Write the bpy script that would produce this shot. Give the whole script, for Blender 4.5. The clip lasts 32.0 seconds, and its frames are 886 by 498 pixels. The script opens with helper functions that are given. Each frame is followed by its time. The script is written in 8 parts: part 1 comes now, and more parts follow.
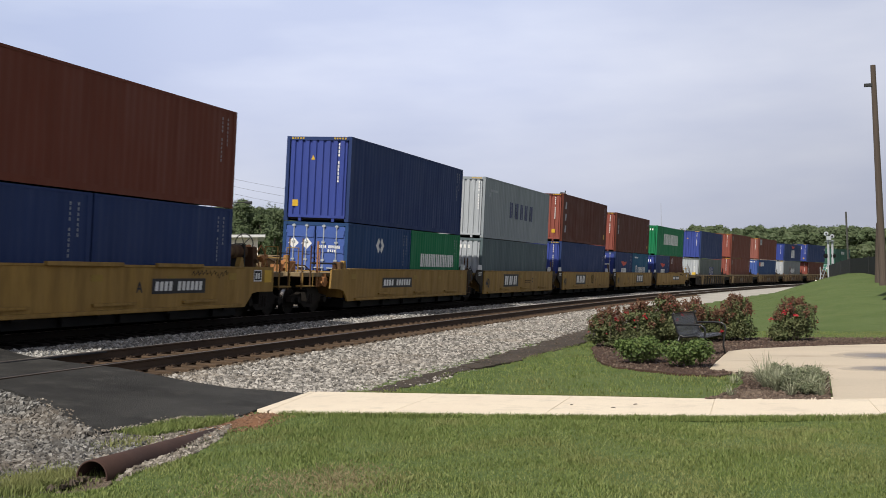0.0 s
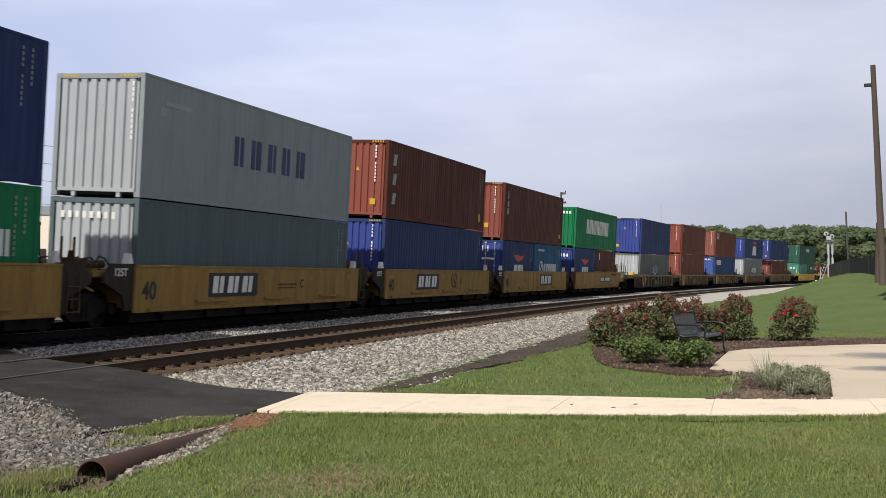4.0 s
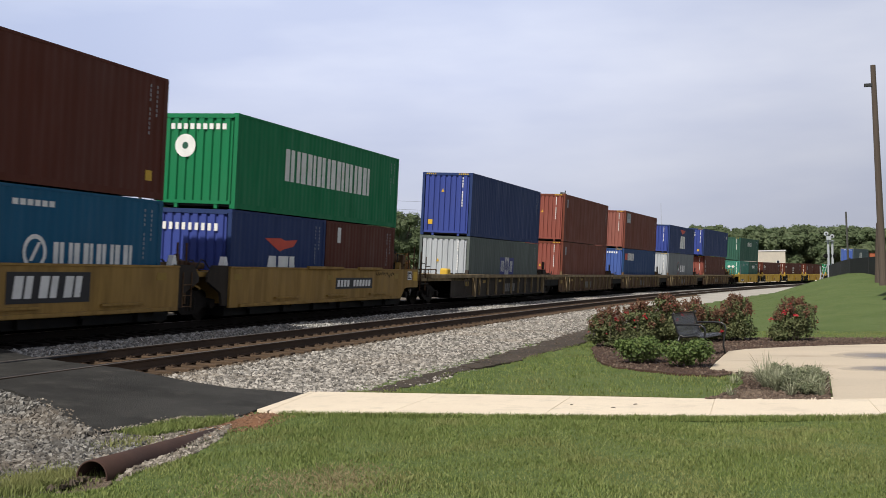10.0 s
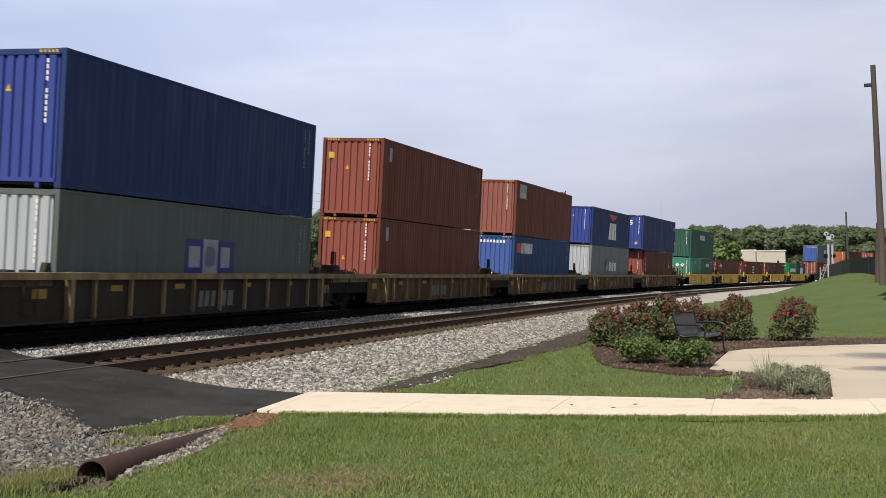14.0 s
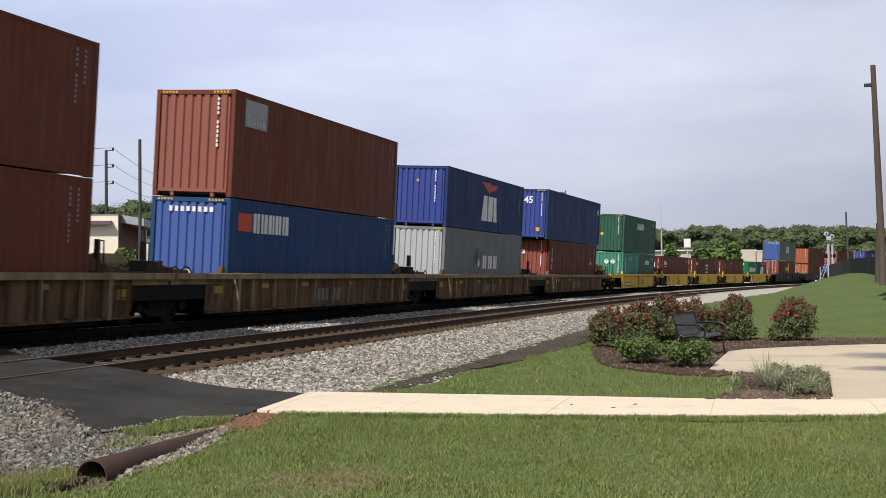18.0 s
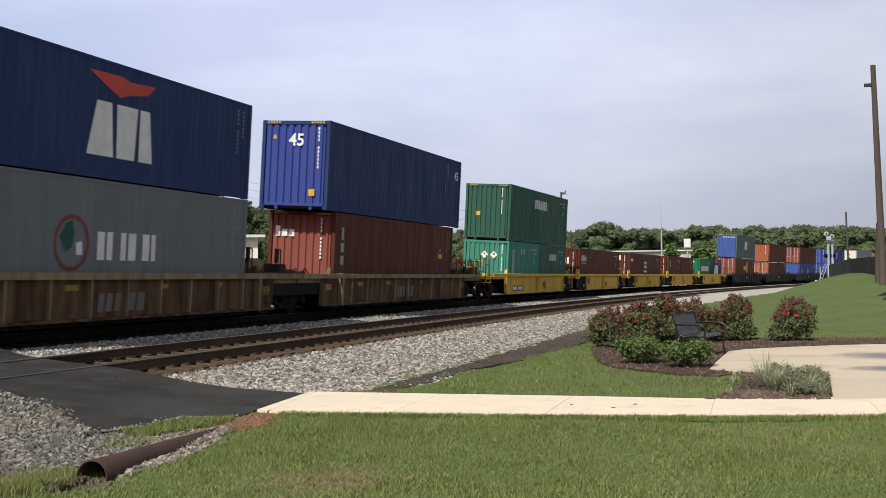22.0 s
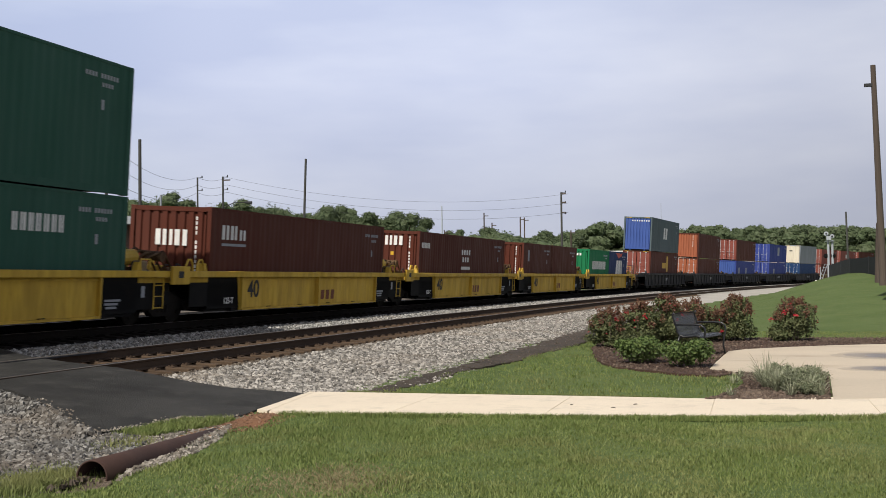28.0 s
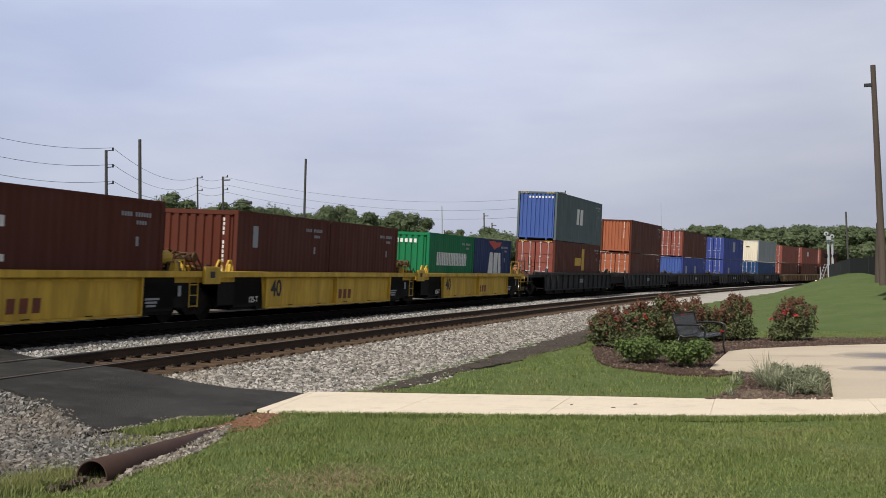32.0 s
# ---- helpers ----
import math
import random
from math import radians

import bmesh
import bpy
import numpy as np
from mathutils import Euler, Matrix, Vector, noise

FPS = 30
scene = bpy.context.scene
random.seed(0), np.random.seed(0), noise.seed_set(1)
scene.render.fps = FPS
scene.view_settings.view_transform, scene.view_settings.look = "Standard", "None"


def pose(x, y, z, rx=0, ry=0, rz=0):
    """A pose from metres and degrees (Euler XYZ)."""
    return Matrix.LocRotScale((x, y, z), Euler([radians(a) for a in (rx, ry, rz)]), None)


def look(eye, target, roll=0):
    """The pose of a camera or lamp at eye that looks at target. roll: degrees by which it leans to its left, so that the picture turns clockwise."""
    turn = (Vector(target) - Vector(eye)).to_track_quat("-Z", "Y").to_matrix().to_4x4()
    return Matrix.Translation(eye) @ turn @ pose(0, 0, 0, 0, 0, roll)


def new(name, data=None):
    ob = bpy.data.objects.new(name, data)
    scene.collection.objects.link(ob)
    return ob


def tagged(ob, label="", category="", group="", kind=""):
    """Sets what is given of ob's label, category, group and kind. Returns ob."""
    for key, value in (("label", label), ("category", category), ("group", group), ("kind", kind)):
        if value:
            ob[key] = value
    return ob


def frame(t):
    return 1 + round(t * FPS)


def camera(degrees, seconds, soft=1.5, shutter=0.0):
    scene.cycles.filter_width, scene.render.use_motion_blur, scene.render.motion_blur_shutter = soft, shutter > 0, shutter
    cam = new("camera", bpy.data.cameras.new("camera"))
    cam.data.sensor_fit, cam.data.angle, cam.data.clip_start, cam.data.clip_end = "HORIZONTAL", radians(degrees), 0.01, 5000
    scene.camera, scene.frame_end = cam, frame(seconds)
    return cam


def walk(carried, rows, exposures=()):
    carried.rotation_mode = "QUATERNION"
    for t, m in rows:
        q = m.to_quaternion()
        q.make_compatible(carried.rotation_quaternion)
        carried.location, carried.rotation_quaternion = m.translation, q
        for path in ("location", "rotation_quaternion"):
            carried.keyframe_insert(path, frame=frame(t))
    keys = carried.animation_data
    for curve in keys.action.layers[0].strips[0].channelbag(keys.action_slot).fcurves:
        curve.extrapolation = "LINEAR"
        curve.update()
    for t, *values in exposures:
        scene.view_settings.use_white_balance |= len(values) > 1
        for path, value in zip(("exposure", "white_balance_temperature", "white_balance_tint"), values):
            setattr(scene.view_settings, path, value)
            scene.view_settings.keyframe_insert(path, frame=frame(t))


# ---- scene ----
from collections import defaultdict

EYE = (0.0, 0.0, 0.923)
AIM = (math.cos(radians(16.56)) * 20, math.sin(radians(16.56)) * 20, 0.923 + 20 * math.tan(radians(1.65)))
cam = camera(44.41, 32.0, soft=0.7, shutter=0.3)
walk(cam, [(0.0, look(EYE, AIM, -0.695)), (32.0, look(EYE, AIM, -0.695))],
     [(0.0, -0.05), (2.0, -0.04), (3.0, -0.01), (7.0, 0.04), (11.0, -0.05), (13.0, -0.06), (14.5, 0.02), (20.0, 0.02), (23.0, -0.01), (25.0, -0.04), (28.0, -0.10), (30.0, -0.16), (32.0, -0.17)])

# ---- light ----
SUN_WAY = Vector((-0.92, 0.218, 1.02)).normalized()
SUN_EL = math.asin(SUN_WAY.z)
SUN_AZ = math.atan2(SUN_WAY.x, SUN_WAY.y)
world = bpy.data.worlds.new("hazy_sky")
scene.world = world
world.use_nodes = True
wn = world.node_tree.nodes
wl = world.node_tree.links
for n in list(wn):
    wn.remove(n)
w_out = wn.new("ShaderNodeOutputWorld")
w_bg = wn.new("ShaderNodeBackground")
w_sky = wn.new("ShaderNodeTexSky")
w_sky.sky_type = "NISHITA"
w_sky.sun_disc = False
w_sky.sun_elevation = SUN_EL
w_sky.sun_rotation = SUN_AZ
w_sky.dust_density = 3.0
w_sky.air_density = 1.2
w_tc = wn.new("ShaderNodeTexCoord")
w_map = wn.new("ShaderNodeMapping")
w_map.inputs["Scale"].default_value = (1.6, 1.6, 6.5)
w_map.inputs["Rotation"].default_value = (0.12, 0.2, 0.5)
w_noise = wn.new("ShaderNodeTexNoise")
w_noise.inputs["Scale"].default_value = 1.3
w_noise.inputs["Detail"].default_value = 5.0
w_noise.inputs["Roughness"].default_value = 0.5
w_ramp = wn.new("ShaderNodeValToRGB")
w_ramp.color_ramp.elements[0].position = 0.30
w_ramp.color_ramp.elements[0].color = (5.1, 5.5, 7.1, 1)
w_ramp.color_ramp.elements[1].position = 0.72
w_ramp.color_ramp.elements[1].color = (7.95, 8.05, 8.8, 1)
w_mix = wn.new("ShaderNodeMix")
w_mix.data_type = "RGBA"
w_sep = wn.new("ShaderNodeSeparateXYZ")
w_haze = wn.new("ShaderNodeMapRange")
w_haze.inputs[1].default_value, w_haze.inputs[2].default_value = 0.18, 0.75
w_haze.inputs[3].default_value, w_haze.inputs[4].default_value = 0.95, 0.10
wl.new(w_tc.outputs["Generated"], w_sep.inputs[0])
wl.new(w_sep.outputs["Z"], w_haze.inputs[0])
wl.new(w_haze.outputs[0], w_mix.inputs[0])
wl.new(w_tc.outputs["Generated"], w_map.inputs["Vector"])
wl.new(w_map.outputs[0], w_noise.inputs["Vector"])
wl.new(w_noise.outputs["Fac"], w_ramp.inputs[0])
w_dim = wn.new("ShaderNodeMix")
w_dim.data_type, w_dim.blend_type = "RGBA", "MULTIPLY"
w_dim.inputs[0].default_value = 1.0
w_dim.inputs[7].default_value = (0.43, 0.395, 0.345, 1)
wl.new(w_sky.outputs[0], w_dim.inputs[6])
wl.new(w_dim.outputs[2], w_mix.inputs[6])
wl.new(w_ramp.outputs[0], w_mix.inputs[7])
# haze dulls the sky near the horizon; the sideways tint fits the camera view's darker edges
w_low = wn.new("ShaderNodeMapRange")
w_low.inputs[1].default_value, w_low.inputs[2].default_value = 0.0, 0.25
w_low.inputs[3].default_value, w_low.inputs[4].default_value = 0.70, 1.22
wl.new(w_sep.outputs["Z"], w_low.inputs[0])
w_side = wn.new("ShaderNodeMapRange")
w_side.inputs[1].default_value, w_side.inputs[2].default_value = -0.12, 0.68
w_side.inputs[3].default_value, w_side.inputs[4].default_value = 0.0, 1.0
wl.new(w_sep.outputs["Y"], w_side.inputs[0])
w_tint = wn.new("ShaderNodeValToRGB")
w_tint.color_ramp.interpolation = "EASE"
w_tint.color_ramp.elements[0].color = (0.83, 0.84, 0.85, 1)
w_tint.color_ramp.elements[1].color = (0.70, 0.77, 0.87, 1)
for at, tone in ((0.50, (1.01, 1.03, 1.055, 1)), (0.72, (0.99, 1.015, 1.05, 1)), (0.86, (0.88, 0.925, 0.99, 1))):
    w_tint.color_ramp.elements.new(at).color = tone
wl.new(w_side.outputs[0], w_tint.inputs[0])
w_m1 = wn.new("ShaderNodeMix")
w_m1.data_type, w_m1.blend_type = "RGBA", "MULTIPLY"
w_m1.inputs[0].default_value = 1.0
wl.new(w_mix.outputs[2], w_m1.inputs[6])
wl.new(w_tint.outputs[0], w_m1.inputs[7])
w_m2 = wn.new("ShaderNodeVectorMath")
w_m2.operation = "SCALE"
wl.new(w_m1.outputs[2], w_m2.inputs[0])
wl.new(w_low.outputs[0], w_m2.inputs["Scale"])
wl.new(w_m2.outputs[0], w_bg.inputs[0])
w_bg.inputs[1].default_value = 0.115
wl.new(w_bg.outputs[0], w_out.inputs[0])

sun_data = bpy.data.lights.new("sun", "SUN")
sun_data.energy = 5.0
sun_data.angle = radians(0.9)
sun_data.color = (1.0, 0.95, 0.86)
sun = new("sun", sun_data)
sun.matrix_world = look(SUN_WAY * 100, (0, 0, 0))


# ---- materials ----
def nodes_of(name):
    m = bpy.data.materials.new(name)
    m.use_nodes = True
    nt = m.node_tree
    b = nt.nodes["Principled BSDF"]
    return m, nt, b


def mixrgb(nt, fac, a, b, mode="MIX"):
    n = nt.nodes.new("ShaderNodeMix")
    n.data_type = "RGBA"
    n.blend_type = mode
    n.clamp_factor = True
    for sock, v in ((n.inputs[0], fac), (n.inputs[6], a), (n.inputs[7], b)):
        if isinstance(v, (int, float)):
            sock.default_value = v
        elif isinstance(v, tuple):
            sock.default_value = (*v, 1.0)
        else:
            nt.links.new(v, sock)
    return n.outputs[2]


def ramp(nt, fac, lo, hi, a=0.0, b=1.0):
    n = nt.nodes.new("ShaderNodeMapRange")
    n.inputs[1].default_value, n.inputs[2].default_value = lo, hi
    n.inputs[3].default_value, n.inputs[4].default_value = a, b
    nt.links.new(fac, n.inputs[0])
    return n.outputs[0]


def coords(nt, scale=(1, 1, 1), shuffle=True):
    tc = nt.nodes.new("ShaderNodeTexCoord")
    mp = nt.nodes.new("ShaderNodeMapping")
    mp.inputs["Scale"].default_value = scale
    nt.links.new(tc.outputs["Object"], mp.inputs["Vector"])
    if shuffle:
        oi = nt.nodes.new("ShaderNodeObjectInfo")
        mul = nt.nodes.new("ShaderNodeMath")
        mul.operation = "MULTIPLY"
        mul.inputs[1].default_value = 61.0
        nt.links.new(oi.outputs["Random"], mul.inputs[0])
        nt.links.new(mul.outputs[0], mp.inputs["Location"])
    return mp.outputs[0]


def noise_tex(nt, vec, scale, detail=4.0, rough=0.55):
    n = nt.nodes.new("ShaderNodeTexNoise")
    n.inputs["Scale"].default_value = scale
    n.inputs["Detail"].default_value = detail
    n.inputs["Roughness"].default_value = rough
    nt.links.new(vec, n.inputs["Vector"])
    return n.outputs["Fac"]


def bumped(nt, b, height, strength, distance):
    n = nt.nodes.new("ShaderNodeBump")
    n.inputs["Strength"].default_value = strength
    n.inputs["Distance"].default_value = distance
    nt.links.new(height, n.inputs["Height"])
    nt.links.new(n.outputs[0], b.inputs["Normal"])


def surface(name, col, col2, rough=0.8, metal=0.0, big=0.5, fine=20.0, bump=0.3, depth=0.01, stain=None, stain_amt=0.5, shuffle=True, spec=0.3, stretch=(1, 1, 1)):
    """Two-scale mottled surface: col to col2 by a coarse noise, fine grain, stain patches."""
    m, nt, b = nodes_of(name)
    v = coords(nt, stretch, shuffle)
    c = noise_tex(nt, v, big, 5)
    f = noise_tex(nt, v, fine, 6, 0.7)
    out = mixrgb(nt, ramp(nt, c, 0.32, 0.68), col, col2)
    out = mixrgb(nt, ramp(nt, f, 0.25, 0.75, 0.0, 0.45), out, tuple(0.55 * x for x in col))
    if stain:
        s = noise_tex(nt, v, big * 2.7, 6, 0.65)
        out = mixrgb(nt, ramp(nt, s, 0.52, 0.72, 0.0, stain_amt), out, stain)
    nt.links.new(out, b.inputs["Base Color"])
    b.inputs["Roughness"].default_value = rough
    b.inputs["Metallic"].default_value = metal
    b.inputs["Specular IOR Level"].default_value = spec
    if bump:
        bumped(nt, b, f, bump, depth)
    return m


def paint(name, col, rough=0.6, rust=(0.11, 0.045, 0.02), wear=0.35, dust=0.25, runs=0.0):
    """Weathered paint on steel: faded patches, vertical dirt streaks, rust specks."""
    m, nt, b = nodes_of(name)
    v = coords(nt)
    vs = coords(nt, (1.1, 1.1, 0.16))
    fade = noise_tex(nt, v, 0.45, 4)
    streak = noise_tex(nt, vs, 2.4, 5, 0.62)
    speck = noise_tex(nt, v, 7.0, 8, 0.75)
    faded = tuple(min(1.0, 0.90 * x + 0.10 * (0.3 * sum(col) / 3 + 0.06)) for x in col)
    out = mixrgb(nt, ramp(nt, fade, 0.35, 0.7), col, faded)
    out = mixrgb(nt, ramp(nt, streak, 0.46, 0.74, 0.0, dust), out, tuple(0.45 * x + 0.012 for x in col))
    out = mixrgb(nt, ramp(nt, speck, 0.62, 0.74, 0.0, wear), out, rust)
    if runs:
        # rust that runs down the sides from seams and scars
        run = noise_tex(nt, coords(nt, (1.6, 1.0, 0.30)), 1.7, 7, 0.68)
        out = mixrgb(nt, ramp(nt, run, 0.40, 0.60, 0.0, runs), out, (0.046, 0.021, 0.012))
    nt.links.new(out, b.inputs["Base Color"])
    nt.links.new(ramp(nt, streak, 0.3, 0.7, rough - 0.08, rough + 0.22), b.inputs["Roughness"])
    b.inputs["Specular IOR Level"].default_value = 0.14
    bumped(nt, b, speck, 0.12, 0.004)
    return m


def plain(name, col, rough=0.6, metal=0.0):
    return surface(name, col, tuple(0.8 * x for x in col), rough, metal, 3.0, 40.0, 0.1, 0.002)


PAINT = {
    # many container sides use darker copies of the end paints: shade put into colour
    "maroon": paint("maroon_and_shaded_red_paint", (0.084, 0.022, 0.0125)),
    "russet": paint("russet_and_shaded_red_paint", (0.130, 0.036, 0.021)),
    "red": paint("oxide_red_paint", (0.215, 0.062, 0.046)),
    "rose": paint("sunlit_russet_paint", (0.225, 0.082, 0.064)),
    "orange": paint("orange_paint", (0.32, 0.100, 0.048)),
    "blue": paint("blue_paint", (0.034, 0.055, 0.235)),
    "navy": paint("navy_and_shaded_blue_paint", (0.017, 0.035, 0.114)),
    "sky": paint("sunlit_blue_paint", (0.050, 0.095, 0.30)),
    "steel": paint("deep_and_shaded_blue_paint", (0.015, 0.048, 0.135)),
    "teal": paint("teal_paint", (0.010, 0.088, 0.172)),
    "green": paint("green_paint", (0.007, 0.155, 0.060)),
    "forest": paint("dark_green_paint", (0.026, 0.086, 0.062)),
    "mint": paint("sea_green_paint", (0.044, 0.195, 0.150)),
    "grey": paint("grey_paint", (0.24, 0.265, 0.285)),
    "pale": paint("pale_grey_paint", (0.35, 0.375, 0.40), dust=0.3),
    "ash": paint("shaded_ash_grey_paint", (0.150, 0.165, 0.172)),
    "slate": paint("slate_and_shaded_grey_paint", (0.085, 0.115, 0.125)),
    "olive": paint("shaded_green_grey_paint", (0.090, 0.108, 0.100)),
    "cream": paint("cream_paint", (0.66, 0.60, 0.48)),
    "tan": paint("tan_yellow_paint", (0.300, 0.183, 0.049), 0.6, wear=0.6, dust=0.5, runs=0.25),
    "yellow": paint("yellow_paint", (0.60, 0.39, 0.050), 0.5, wear=0.45, dust=0.35, runs=0.28),
    "rust": paint("rusty_brown_paint", (0.132, 0.081, 0.041), 0.75, wear=0.8, dust=0.7, runs=0.9),
    "ochre": paint("worn_ochre_paint", (0.27, 0.205, 0.115), 0.7, wear=0.6, dust=0.5, runs=0.4),
    # orange-brown raised: sunlight on the end gear is put into the paint
    "gear": paint("sunlit_orange_brown_paint", (0.34, 0.155, 0.060), 0.6, wear=0.6, dust=0.5),
    "soot": paint("sooty_brown_paint", (0.034, 0.027, 0.021), 0.75, wear=0.7, dust=0.6),
    "charcoal": paint("charcoal_paint", (0.035, 0.036, 0.038), 0.7, wear=0.3, dust=0.4),
    # lowered below plain black: shade under the cars is put into this colour
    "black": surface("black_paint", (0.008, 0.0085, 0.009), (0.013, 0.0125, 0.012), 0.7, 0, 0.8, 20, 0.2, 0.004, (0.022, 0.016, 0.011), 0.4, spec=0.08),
}
WHITE = plain("white_lettering", (0.78, 0.78, 0.76), 0.55)
RED_MARK = plain("red_marking", (0.58, 0.060, 0.030), 0.55)
YEL_MARK = plain("yellow_marking", (0.62, 0.38, 0.03), 0.55)
# a darker yellow for the patches on tan and rust-brown cars
DULL_YEL = plain("dull_yellow_marking", (0.30, 0.195, 0.030), 0.6)
VERGE = surface("brown_gravel", (0.110, 0.092, 0.074), (0.165, 0.140, 0.115), 0.95, 0, 0.6, 22, 0.8, 0.03, (0.075, 0.062, 0.050), 0.5, False)
BLK_MARK = plain("black_marking", (0.022, 0.022, 0.026), 0.6)
NAVY_MARK = plain("navy_marking", (0.02, 0.03, 0.12), 0.55)
DULL_RED = plain("dull_red_marking", (0.20, 0.045, 0.035), 0.6)
GREY_MARK = plain("grey_marking", (0.33, 0.35, 0.38), 0.55)
CASTING = surface("worn_casting", (0.030, 0.028, 0.027), (0.055, 0.042, 0.036), 0.7, 0.3, 2, 30, 0.3, 0.004)
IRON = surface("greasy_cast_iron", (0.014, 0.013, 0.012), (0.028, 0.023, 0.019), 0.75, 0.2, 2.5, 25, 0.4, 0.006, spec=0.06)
STEEL = surface("polished_steel", (0.55, 0.54, 0.52), (0.42, 0.41, 0.40), 0.22, 1.0, 2, 60, 0.05, 0.001)
# darker copy of the rusty rail: the train's shade put into the colour
RAIL_SHADE = surface("train_shade_rail", (0.022, 0.018, 0.015), (0.014, 0.012, 0.011), 0.85, 0.1, 0.8, 30, 0.3, 0.004, spec=0.06)
RAIL_RUST = surface("rusty_rail", (0.084, 0.056, 0.038), (0.058, 0.040, 0.029), 0.85, 0.1, 0.8, 30, 0.3, 0.004, spec=0.12)
RAIL_TOP = surface("worn_rail_head", (0.22, 0.19, 0.17), (0.15, 0.125, 0.11), 0.5, 0.7, 0.7, 18, 0.05, 0.001)
TIE_WOOD = surface("weathered_tie_wood", (0.108, 0.073, 0.048), (0.062, 0.043, 0.030), 0.92, 0, 1.3, 22, 0.6, 0.012, stretch=(1, 0.15, 1), spec=0.1)
# ballast and ties coloured near-black to carry the shade under the train
SHADE_BED = surface("train_shade_ballast", (0.012, 0.011, 0.0105), (0.021, 0.019, 0.0175), 0.9, 0, 0.6, 26, 1.0, 0.05, (0.025, 0.023, 0.022), 0.5, False, spec=0.06)
TIE_SHADE = surface("train_shade_tie_wood", (0.024, 0.020, 0.017), (0.017, 0.014, 0.012), 0.92, 0, 1.3, 22, 0.6, 0.012, stretch=(1, 0.15, 1), spec=0.06)
BED_FAR = surface("far_ballast", (0.42, 0.395, 0.355), (0.50, 0.47, 0.43), 0.95, 0, 0.5, 26, 1.0, 0.05, (0.30, 0.27, 0.23), 0.4, False)
# darker than the stones on it: shade in their gaps put into the colour
BED = surface("ballast_bed", (0.15, 0.135, 0.12), (0.21, 0.195, 0.175), 0.95, 0, 0.5, 26, 1.0, 0.05, (0.14, 0.10, 0.07), 0.4, False)
ASPHALT = surface("asphalt", (0.029, 0.0285, 0.0275), (0.062, 0.0600, 0.057), 0.78, 0, 0.9, 55, 1.0, 0.022, (0.080, 0.076, 0.070), 0.6, False, 0.12)
CONCRETE = surface("light_concrete", (0.76, 0.66, 0.52), (0.70, 0.60, 0.475), 0.85, 0, 0.9, 60, 0.2, 0.003, (0.42, 0.37, 0.30), 0.5, True)
PATIO = surface("stained_concrete", (0.60, 0.505, 0.385), (0.50, 0.425, 0.33), 0.8, 0, 0.35, 50, 0.2, 0.003, (0.31, 0.245, 0.18), 0.8, False, stretch=(0.9, 0.45, 1))
MULCH = surface("brown_bark_mulch", (0.060, 0.034, 0.024), (0.095, 0.055, 0.038), 0.95, 0, 2, 34, 1.0, 0.03, None, 0, False)
DIRT = surface("damp_dirt", (0.050, 0.041, 0.033), (0.085, 0.068, 0.053), 0.8, 0, 0.9, 24, 0.8, 0.02, (0.04, 0.034, 0.028), 0.6, False, 0.12)
CLAY = surface("red_clay", (0.23, 0.105, 0.050), (0.15, 0.085, 0.048), 0.95, 0, 1.4, 20, 0.7, 0.02, None, 0, False)
GRASS = surface("lawn_soil", (0.088, 0.128, 0.042), (0.122, 0.158, 0.058), 0.95, 0, 0.5, 7, 1.0, 0.05, (0.132, 0.146, 0.056), 0.6, False, 0.1)
POLE_GREY = surface("grey_pole_wood", (0.045, 0.045, 0.042), (0.075, 0.075, 0.068), 0.9, 0, 0.8, 14, 0.5, 0.01, stretch=(3, 3, 0.25))
WOOD_POLE = surface("weathered_pole_wood", (0.070, 0.053, 0.043), (0.11, 0.086, 0.070), 0.9, 0, 0.8, 14, 0.5, 0.01, stretch=(3, 3, 0.25))
PIPE_RUST = surface("rusted_pipe_steel", (0.056, 0.030, 0.024), (0.086, 0.048, 0.037), 0.8, 0.2, 1.5, 25, 0.4, 0.006, (0.045, 0.03, 0.028), 0.5)
BENCH_METAL = surface("black_bench_metal", (0.013, 0.0135, 0.015), (0.022, 0.023, 0.026), 0.32, 0.1, 3, 50, 0.1, 0.002, spec=0.35)


def leafy(name, a, b_, rough=0.6, dry=None, through_light=0.12):
    m, nt, b = nodes_of(name)
    g = nt.nodes.new("ShaderNodeNewGeometry")
    v = coords(nt, shuffle=False)
    out = mixrgb(nt, g.outputs["Random Per Island"], a, b_)
    out = mixrgb(nt, ramp(nt, noise_tex(nt, v, 0.35, 3), 0.3, 0.7, 0.0, 0.5), out, tuple(0.6 * x for x in a))
    if dry:
        out = mixrgb(nt, ramp(nt, noise_tex(nt, v, 0.9, 5, 0.6), 0.48, 0.70, 0.0, 0.5), out, dry)
    nt.links.new(out, b.inputs["Base Color"])
    b.inputs["Roughness"].default_value = rough
    b.inputs["Specular IOR Level"].default_value = 0.25
    # thin leaves let some of the light through
    tr = nt.nodes.new("ShaderNodeBsdfTranslucent")
    mx = nt.nodes.new("ShaderNodeMixShader")
    mx.inputs[0].default_value = through_light
    nt.links.new(out, tr.inputs["Color"])
    nt.links.new(b.outputs[0], mx.inputs[1])
    nt.links.new(tr.outputs[0], mx.inputs[2])
    nt.links.new(mx.outputs[0], nt.nodes["Material Output"].inputs["Surface"])
    return m


BLADE = leafy("grass_blades", (0.122, 0.172, 0.043), (0.240, 0.272, 0.092), 0.6, (0.225, 0.205, 0.090))
TURF = leafy("short_turf", (0.085, 0.128, 0.042), (0.120, 0.160, 0.056), through_light=0.0)
STRAW = leafy("dry_grass_blades", (0.20, 0.165, 0.085), (0.32, 0.26, 0.15))
